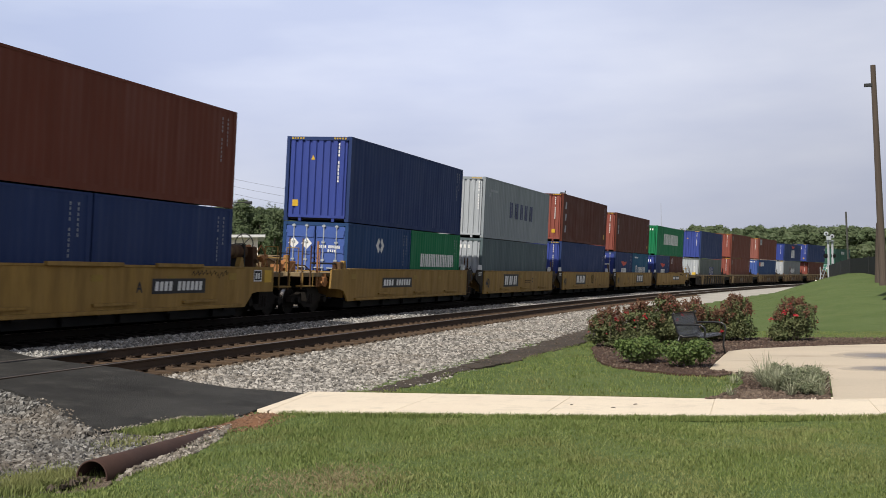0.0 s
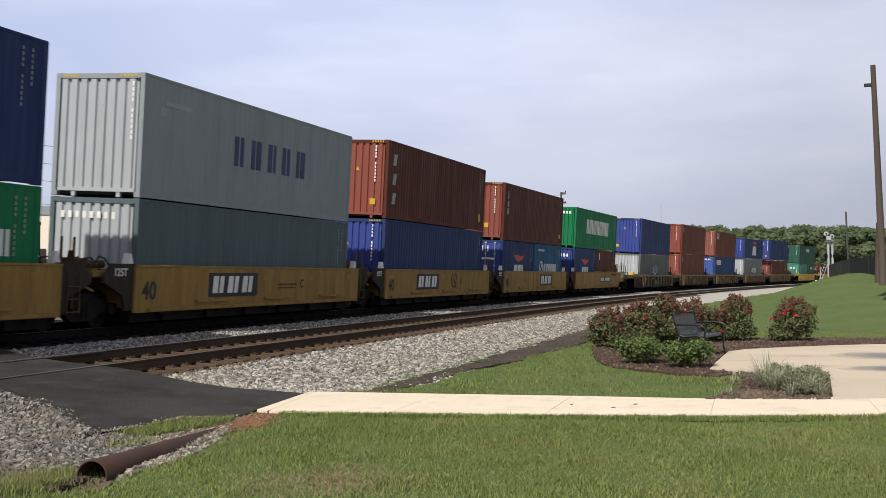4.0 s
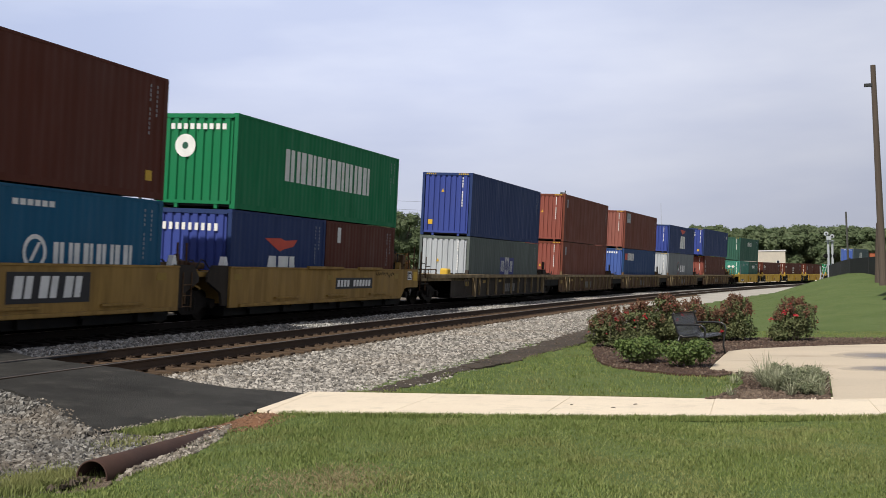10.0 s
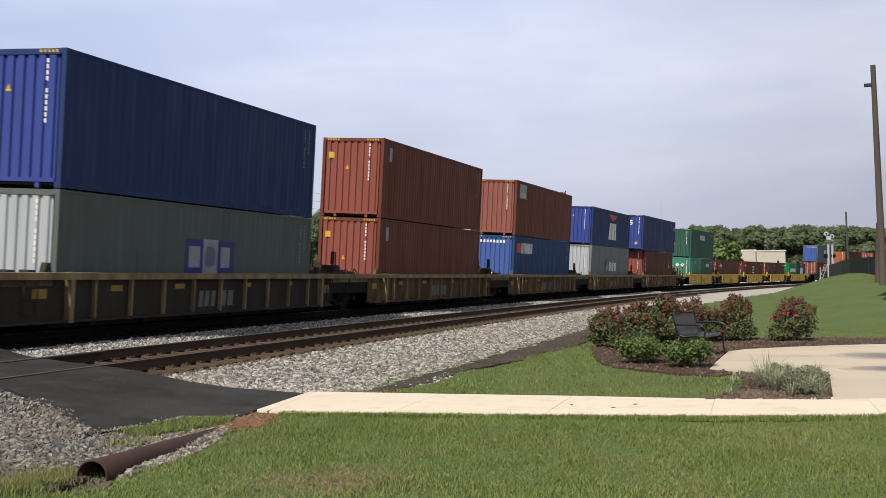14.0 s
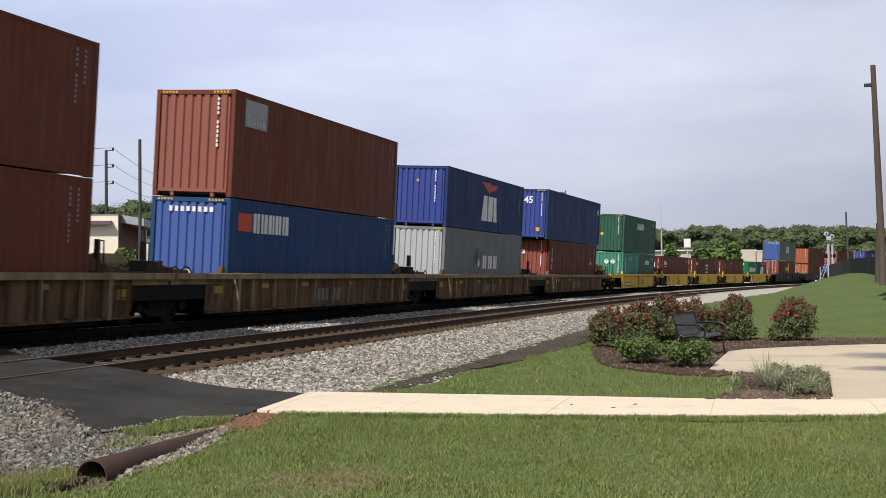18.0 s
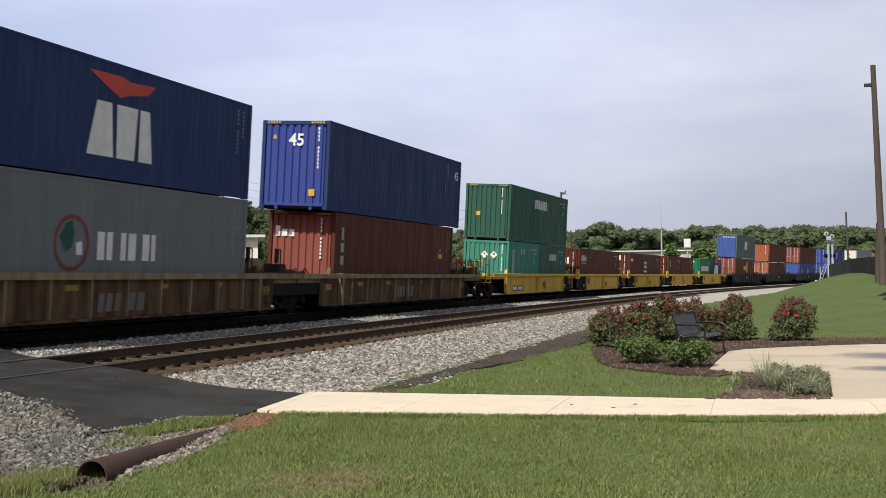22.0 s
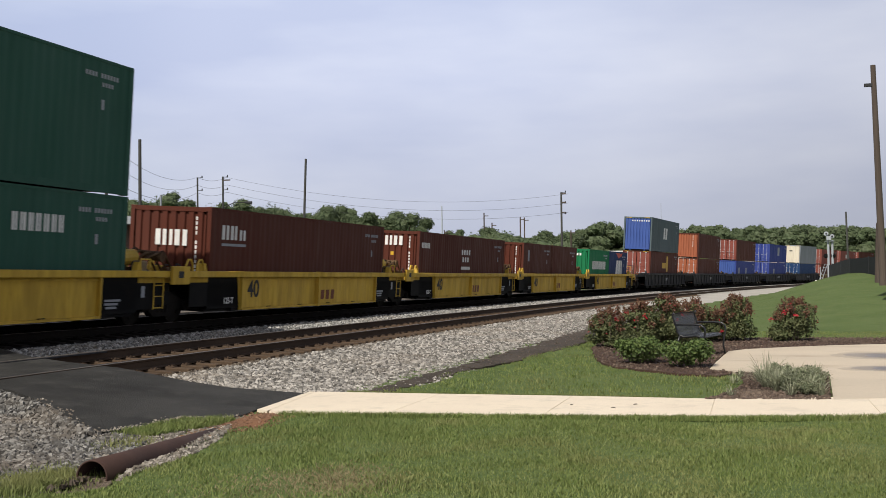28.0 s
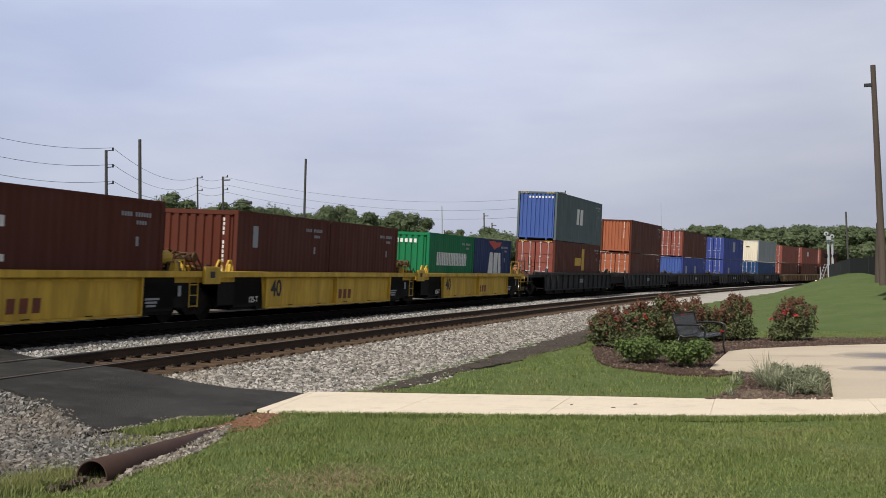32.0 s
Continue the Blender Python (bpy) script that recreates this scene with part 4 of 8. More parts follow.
def apl(x, z, s=1.0, red=True, cut=False):
    """Three white wedge-like blocks under a red swoosh."""
    h = 0.95 * s
    wedge = [(x, z), (x + 0.76 * s, z), (x + 0.66 * s, z + h), (x + 0.24 * s, z + h)]
    bulge = [(x + 0.86 * s, z), (x + 1.40 * s, z), (x + 1.46 * s, z + h), (x + 0.82 * s, z + h)]
    foot = [(x + 1.54 * s, z), (x + 1.98 * s, z), (x + 1.84 * s, z + h), (x + 1.54 * s, z + h)]
    out = [shape_mark("brand_block", WHITE, [wedge, bulge, foot], "white brand shape")]
    if red:
        k = z + 1.08 * s
        out.append(shape_mark("brand_bird", RED_MARK, [[(x - 0.05, k + 0.36 * s), (x + 0.5 * s, k + 0.14 * s), (x + 0.9 * s, k), (x + 1.1 * s, k + 0.06 * s), (x + 1.75 * s, k + 0.16 * s), (x + 2.0 * s, k + 0.36 * s), (x + 1.2 * s, k + 0.32 * s), (x + 0.95 * s, k + 0.38 * s)]], "red brand emblem"))
    return out


def diamonds(xs, z, r=0.2):
    def put(c, L, H):
        for x in xs:
            bm = bmesh.new()
            prism(bm, [(x - r, z), (x, z - r), (x + r, z), (x, z + r)], -0.004, 0)
            bmesh.ops.recalc_face_normals(bm, faces=bm.faces)
            o = part("placard", bm, WHITE, c, "white diamond placard")
            o.matrix_local = pose(-L / 2 - 0.012, CW / 2, 0, 0, 0, -90)
            bm = bmesh.new()
            prism(bm, [(x - 0.3 * r, z + 0.04 * r), (x + 0.3 * r, z + 0.04 * r), (x + 0.18 * r, z + 0.46 * r), (x - 0.18 * r, z + 0.46 * r)], -0.003, 0)
            bmesh.ops.recalc_face_normals(bm, faces=bm.faces)
            part("placard_figure", bm, BLK_MARK, o, "black figure on the placard").matrix_local = pose(0, -0.004, 0)
    return put


# differing side and end keys pair a shaded and a sunlit copy of one paint
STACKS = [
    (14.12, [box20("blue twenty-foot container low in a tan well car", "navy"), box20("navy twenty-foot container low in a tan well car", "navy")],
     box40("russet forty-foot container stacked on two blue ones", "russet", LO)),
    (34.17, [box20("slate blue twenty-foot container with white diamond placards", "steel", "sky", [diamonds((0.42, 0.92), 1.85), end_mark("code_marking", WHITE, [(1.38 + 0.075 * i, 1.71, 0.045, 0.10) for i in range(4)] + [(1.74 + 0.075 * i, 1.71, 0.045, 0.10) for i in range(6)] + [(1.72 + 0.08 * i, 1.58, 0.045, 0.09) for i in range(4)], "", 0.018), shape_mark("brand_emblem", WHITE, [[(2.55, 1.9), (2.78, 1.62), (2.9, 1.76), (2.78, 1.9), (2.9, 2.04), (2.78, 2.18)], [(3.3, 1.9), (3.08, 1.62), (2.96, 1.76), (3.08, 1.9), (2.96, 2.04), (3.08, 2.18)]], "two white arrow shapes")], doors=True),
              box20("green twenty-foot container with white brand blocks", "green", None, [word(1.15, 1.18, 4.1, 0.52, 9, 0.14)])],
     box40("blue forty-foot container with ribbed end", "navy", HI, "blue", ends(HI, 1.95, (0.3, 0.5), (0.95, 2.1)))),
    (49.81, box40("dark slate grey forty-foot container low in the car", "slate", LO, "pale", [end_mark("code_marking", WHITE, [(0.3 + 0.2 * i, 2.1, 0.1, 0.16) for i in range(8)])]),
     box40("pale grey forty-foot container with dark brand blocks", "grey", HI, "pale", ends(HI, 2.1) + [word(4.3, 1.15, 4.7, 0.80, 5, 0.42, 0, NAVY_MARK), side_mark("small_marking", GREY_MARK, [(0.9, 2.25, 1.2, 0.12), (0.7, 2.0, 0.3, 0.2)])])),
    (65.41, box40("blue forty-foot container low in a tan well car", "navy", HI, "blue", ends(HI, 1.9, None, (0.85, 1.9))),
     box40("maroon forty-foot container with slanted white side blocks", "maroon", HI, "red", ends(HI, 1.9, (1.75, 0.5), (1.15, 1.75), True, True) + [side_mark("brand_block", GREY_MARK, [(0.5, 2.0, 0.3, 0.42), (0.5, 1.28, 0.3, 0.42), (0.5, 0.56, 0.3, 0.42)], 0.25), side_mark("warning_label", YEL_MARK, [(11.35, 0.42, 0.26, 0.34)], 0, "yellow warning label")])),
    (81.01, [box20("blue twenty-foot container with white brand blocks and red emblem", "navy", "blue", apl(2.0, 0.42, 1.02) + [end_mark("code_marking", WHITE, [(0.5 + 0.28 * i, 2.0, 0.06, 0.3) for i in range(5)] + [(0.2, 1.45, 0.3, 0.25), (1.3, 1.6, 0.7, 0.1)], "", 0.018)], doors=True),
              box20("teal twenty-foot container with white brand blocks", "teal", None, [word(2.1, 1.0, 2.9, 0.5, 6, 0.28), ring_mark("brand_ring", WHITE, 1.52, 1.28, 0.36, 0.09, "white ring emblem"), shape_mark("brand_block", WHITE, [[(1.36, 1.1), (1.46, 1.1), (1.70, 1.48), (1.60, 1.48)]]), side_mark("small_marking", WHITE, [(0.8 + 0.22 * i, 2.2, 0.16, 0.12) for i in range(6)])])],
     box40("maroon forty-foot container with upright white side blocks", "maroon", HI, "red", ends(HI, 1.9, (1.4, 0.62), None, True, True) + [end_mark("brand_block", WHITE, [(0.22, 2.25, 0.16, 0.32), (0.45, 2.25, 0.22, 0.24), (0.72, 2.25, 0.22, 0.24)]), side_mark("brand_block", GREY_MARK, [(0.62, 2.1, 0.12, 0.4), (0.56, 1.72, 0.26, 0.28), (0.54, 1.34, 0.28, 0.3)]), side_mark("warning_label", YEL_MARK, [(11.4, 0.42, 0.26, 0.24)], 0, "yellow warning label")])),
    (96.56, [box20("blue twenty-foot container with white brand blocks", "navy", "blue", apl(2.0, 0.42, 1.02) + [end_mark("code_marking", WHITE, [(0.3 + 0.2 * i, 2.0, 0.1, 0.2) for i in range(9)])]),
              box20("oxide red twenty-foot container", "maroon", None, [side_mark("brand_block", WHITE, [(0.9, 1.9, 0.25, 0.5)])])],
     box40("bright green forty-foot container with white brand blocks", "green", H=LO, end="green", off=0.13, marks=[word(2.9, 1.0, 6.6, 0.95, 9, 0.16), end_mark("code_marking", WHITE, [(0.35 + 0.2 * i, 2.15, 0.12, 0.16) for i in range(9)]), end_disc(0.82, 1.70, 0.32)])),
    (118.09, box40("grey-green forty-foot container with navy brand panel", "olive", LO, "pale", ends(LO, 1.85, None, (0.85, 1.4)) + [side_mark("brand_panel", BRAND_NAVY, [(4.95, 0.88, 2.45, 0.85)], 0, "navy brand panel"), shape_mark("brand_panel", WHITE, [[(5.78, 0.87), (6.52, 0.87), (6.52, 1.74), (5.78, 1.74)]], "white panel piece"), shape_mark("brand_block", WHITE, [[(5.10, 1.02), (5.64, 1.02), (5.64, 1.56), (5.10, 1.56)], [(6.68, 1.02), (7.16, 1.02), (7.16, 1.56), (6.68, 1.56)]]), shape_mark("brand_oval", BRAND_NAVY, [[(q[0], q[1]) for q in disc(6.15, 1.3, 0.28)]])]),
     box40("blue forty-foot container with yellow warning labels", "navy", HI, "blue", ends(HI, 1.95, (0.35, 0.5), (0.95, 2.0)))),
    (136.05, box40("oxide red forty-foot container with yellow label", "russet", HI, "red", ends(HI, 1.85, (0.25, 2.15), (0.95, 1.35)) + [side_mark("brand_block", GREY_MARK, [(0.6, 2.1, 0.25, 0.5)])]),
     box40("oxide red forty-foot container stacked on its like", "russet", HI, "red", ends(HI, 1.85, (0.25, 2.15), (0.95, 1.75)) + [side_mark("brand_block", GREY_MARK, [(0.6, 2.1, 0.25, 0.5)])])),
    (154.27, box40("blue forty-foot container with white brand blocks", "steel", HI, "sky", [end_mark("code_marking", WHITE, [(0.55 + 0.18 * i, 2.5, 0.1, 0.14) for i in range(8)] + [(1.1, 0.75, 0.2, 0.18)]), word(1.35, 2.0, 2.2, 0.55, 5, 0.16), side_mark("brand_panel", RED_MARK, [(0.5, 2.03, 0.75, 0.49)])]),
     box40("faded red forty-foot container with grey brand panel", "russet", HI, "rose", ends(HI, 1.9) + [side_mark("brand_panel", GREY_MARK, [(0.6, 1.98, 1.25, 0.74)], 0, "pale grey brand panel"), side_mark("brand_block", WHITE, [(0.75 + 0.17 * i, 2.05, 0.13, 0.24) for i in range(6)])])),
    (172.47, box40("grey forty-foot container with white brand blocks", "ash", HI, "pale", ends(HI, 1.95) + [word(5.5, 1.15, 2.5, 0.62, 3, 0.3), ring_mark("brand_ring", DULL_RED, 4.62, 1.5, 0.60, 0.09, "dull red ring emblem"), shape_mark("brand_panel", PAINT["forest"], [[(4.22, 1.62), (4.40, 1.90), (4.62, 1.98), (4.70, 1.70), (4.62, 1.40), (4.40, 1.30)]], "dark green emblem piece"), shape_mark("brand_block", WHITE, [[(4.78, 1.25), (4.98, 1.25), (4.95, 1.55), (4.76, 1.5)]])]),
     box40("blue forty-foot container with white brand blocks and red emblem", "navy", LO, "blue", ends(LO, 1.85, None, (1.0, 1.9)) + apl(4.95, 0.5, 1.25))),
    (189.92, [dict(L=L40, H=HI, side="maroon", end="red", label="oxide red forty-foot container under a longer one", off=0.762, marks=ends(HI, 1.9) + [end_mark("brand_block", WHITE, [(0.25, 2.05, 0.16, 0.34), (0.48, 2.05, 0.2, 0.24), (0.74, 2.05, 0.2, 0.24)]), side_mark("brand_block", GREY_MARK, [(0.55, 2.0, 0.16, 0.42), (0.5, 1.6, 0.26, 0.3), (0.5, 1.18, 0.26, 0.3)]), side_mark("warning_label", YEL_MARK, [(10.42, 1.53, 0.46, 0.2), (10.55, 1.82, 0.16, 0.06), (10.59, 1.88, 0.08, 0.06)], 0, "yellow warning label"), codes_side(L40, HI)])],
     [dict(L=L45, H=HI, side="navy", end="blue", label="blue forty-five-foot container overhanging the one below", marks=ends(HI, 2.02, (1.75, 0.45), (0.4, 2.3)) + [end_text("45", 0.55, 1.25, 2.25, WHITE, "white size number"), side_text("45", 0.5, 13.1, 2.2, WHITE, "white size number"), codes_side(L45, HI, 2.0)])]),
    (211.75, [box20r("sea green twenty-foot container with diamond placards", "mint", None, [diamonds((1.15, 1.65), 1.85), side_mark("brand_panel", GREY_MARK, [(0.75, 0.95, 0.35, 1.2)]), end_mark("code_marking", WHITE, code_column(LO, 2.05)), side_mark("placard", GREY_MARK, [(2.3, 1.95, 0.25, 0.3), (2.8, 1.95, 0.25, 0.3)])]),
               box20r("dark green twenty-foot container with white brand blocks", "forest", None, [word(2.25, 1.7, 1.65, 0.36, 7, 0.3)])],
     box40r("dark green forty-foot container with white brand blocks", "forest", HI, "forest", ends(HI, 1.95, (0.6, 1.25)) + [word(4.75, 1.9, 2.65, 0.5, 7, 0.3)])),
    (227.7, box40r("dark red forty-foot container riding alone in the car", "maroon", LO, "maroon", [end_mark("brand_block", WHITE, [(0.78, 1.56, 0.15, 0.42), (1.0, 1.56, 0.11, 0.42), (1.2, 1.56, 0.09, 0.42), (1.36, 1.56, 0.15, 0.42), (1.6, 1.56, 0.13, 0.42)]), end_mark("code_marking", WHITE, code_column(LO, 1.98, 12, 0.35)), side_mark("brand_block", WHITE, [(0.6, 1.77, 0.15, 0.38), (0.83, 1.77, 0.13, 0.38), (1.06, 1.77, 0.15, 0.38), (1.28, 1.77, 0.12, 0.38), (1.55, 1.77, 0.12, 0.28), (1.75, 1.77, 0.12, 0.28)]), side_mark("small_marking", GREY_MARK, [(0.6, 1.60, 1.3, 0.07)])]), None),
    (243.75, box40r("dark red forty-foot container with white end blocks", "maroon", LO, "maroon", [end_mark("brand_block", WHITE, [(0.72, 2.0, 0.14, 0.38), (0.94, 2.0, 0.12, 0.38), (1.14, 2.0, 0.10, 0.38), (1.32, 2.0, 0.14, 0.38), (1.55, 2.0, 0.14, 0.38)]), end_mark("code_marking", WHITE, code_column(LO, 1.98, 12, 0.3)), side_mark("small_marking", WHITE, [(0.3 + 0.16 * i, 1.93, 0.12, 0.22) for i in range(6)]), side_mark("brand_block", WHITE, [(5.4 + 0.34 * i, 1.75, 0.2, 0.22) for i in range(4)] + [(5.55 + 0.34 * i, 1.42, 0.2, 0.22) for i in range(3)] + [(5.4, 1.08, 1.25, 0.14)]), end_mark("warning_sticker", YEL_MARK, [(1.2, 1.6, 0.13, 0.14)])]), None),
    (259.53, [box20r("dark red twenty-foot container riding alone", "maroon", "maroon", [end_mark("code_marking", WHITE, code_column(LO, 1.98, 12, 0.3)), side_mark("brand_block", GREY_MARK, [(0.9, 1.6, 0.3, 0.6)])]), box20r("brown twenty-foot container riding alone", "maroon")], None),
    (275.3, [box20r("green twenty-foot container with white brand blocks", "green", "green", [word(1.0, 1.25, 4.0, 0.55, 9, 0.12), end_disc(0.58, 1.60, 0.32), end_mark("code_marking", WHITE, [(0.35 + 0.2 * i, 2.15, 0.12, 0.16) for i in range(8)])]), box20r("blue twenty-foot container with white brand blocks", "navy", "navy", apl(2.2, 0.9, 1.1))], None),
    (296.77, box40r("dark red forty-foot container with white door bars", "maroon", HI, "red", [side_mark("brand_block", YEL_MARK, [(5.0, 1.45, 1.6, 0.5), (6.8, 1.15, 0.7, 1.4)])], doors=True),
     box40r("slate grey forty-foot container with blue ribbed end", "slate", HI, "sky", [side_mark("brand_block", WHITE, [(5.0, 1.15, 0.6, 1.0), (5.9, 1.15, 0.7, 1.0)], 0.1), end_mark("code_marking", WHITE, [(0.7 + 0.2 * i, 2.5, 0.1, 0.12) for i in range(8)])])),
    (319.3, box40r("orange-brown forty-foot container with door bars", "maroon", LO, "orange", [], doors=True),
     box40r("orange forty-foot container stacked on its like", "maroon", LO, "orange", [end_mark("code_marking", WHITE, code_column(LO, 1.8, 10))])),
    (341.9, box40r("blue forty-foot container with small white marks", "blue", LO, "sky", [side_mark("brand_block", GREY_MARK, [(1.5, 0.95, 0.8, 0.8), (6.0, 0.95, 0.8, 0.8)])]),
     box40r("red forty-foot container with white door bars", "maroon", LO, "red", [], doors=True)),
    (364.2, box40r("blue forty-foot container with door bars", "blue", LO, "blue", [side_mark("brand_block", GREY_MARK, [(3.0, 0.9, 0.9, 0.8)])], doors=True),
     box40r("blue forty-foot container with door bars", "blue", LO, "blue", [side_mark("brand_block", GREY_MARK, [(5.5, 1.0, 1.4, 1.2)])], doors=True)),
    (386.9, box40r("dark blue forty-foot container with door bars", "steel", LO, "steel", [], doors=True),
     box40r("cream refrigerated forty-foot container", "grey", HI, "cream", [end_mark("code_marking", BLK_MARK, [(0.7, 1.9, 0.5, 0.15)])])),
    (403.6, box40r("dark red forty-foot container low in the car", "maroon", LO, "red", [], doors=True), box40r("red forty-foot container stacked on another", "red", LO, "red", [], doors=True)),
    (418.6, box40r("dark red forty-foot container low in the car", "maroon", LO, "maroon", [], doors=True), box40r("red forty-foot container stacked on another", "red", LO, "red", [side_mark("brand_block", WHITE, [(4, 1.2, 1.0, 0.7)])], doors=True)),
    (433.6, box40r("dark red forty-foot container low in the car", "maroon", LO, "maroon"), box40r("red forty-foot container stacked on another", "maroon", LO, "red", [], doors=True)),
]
for s_front, low, high in STACKS:
    stack(s_front, low, high)


# ---- well cars ----
def truck(parent, x, key):
    """A two-axle freight truck under a car: side frames, bolster, wheelsets."""
    def frame_mesh():
        bm = bmesh.new()
        for y in (-1.0, 1.0):
            prism(bm, [(-1.28, 0.38), (-1.2, 0.56), (-0.75, 0.62), (-0.35, 0.78), (0.35, 0.78), (0.75, 0.62), (1.2, 0.56), (1.28, 0.38), (1.0, 0.36), (0.6, 0.36), (0.38, 0.2), (-0.38, 0.2), (-0.6, 0.36), (-1.0, 0.36)], y - 0.09, y + 0.09)
            for sx in (-0.9, 0.9):
                tube(bm, (sx, y - 0.2, 0.44), (sx, y + 0.2, 0.44), 0.11, 0.10, 10)
            for sx in (-0.16, 0.0, 0.16):
                tube(bm, (sx, y * 1.06, 0.3), (sx, y * 1.06, 0.62), 0.07, 0.07, 8)
            box(bm, -0.62, -0.55, y - 0.3 * abs(y), y, 0.4, 0.75)
        box(bm, -0.3, 0.3, -1.1, 1.1, 0.55, 0.80)
        bmesh.ops.recalc_face_normals(bm, faces=bm.faces)
        return bm
    t = use("truck", ("truck_frame",), frame_mesh, IRON, parent, pose(x, 0, 0), "black cast truck frame")
    for sx in (-0.9, 0.9):
        def wheel_mesh():
            bm = bmesh.new()
            tube(bm, (0, -0.98, 0), (0, 0.98, 0), 0.08, 0.08, 10)
            for y in (-1, 1):
                old = set(bm.faces)
                tube(bm, (0, y * 0.70, 0), (0, y * 0.80, 0), 0.42, 0.417, 28)
                tube(bm, (0, y * 0.795, 0), (0, y * 0.82, 0), 0.414, 0.405, 28)
                for q in set(bm.faces) - old:
                    if len(q.verts) == 4:
                        q.material_index = 1
                tube(bm, (0, y * 0.665, 0), (0, y * 0.70, 0), 0.445, 0.445, 28)
                for k in range(6):
                    a = k * math.tau / 6
                    tube(bm, (0.24 * math.cos(a), y * 0.815, 0.24 * math.sin(a)), (0.24 * math.cos(a), y * 0.832, 0.24 * math.sin(a)), 0.05, 0.045, 8)
            return bm
        w = use("wheelset", ("wheelset",), wheel_mesh, IRON, t, pose(sx, 0, 0.42), "dark greasy steel wheels")
        if len(w.data.materials) < 2:
            w.data.materials.append(STEEL)
        WHEELS.append((w, key, x + sx, sx))
    return t


WHEELS = []
ORANGE_GEAR = paint("orange_gear_paint", (0.42, 0.105, 0.020), 0.5, wear=0.3, dust=0.3)
FADED = plain("faded_stencil", (0.16, 0.15, 0.135), 0.7)
RUST_MARK = plain("rust_red_marking", (0.17, 0.045, 0.022), 0.6)
STYLE = {
    "tan": dict(paint="tan", top=1.45, base=0.36, label="tan well car with plain flanged sides"),
    "rust": dict(paint="rust", top=1.27, base=0.27, label="rust-brown well car with ribbed stake sides"),
    "yellow": dict(paint="yellow", top=1.32, base=0.30, label="bright yellow well car with black ends"),
    "dark": dict(paint="charcoal", top=1.40, base=0.38, label="dark grey well car with ribbed sides"),
}


def panel_text(parent, text, size, x, z, y, material, label=""):
    return lettering("lettering", text, size, material, parent, pose(x, y, z, 90, 0, 0), label)


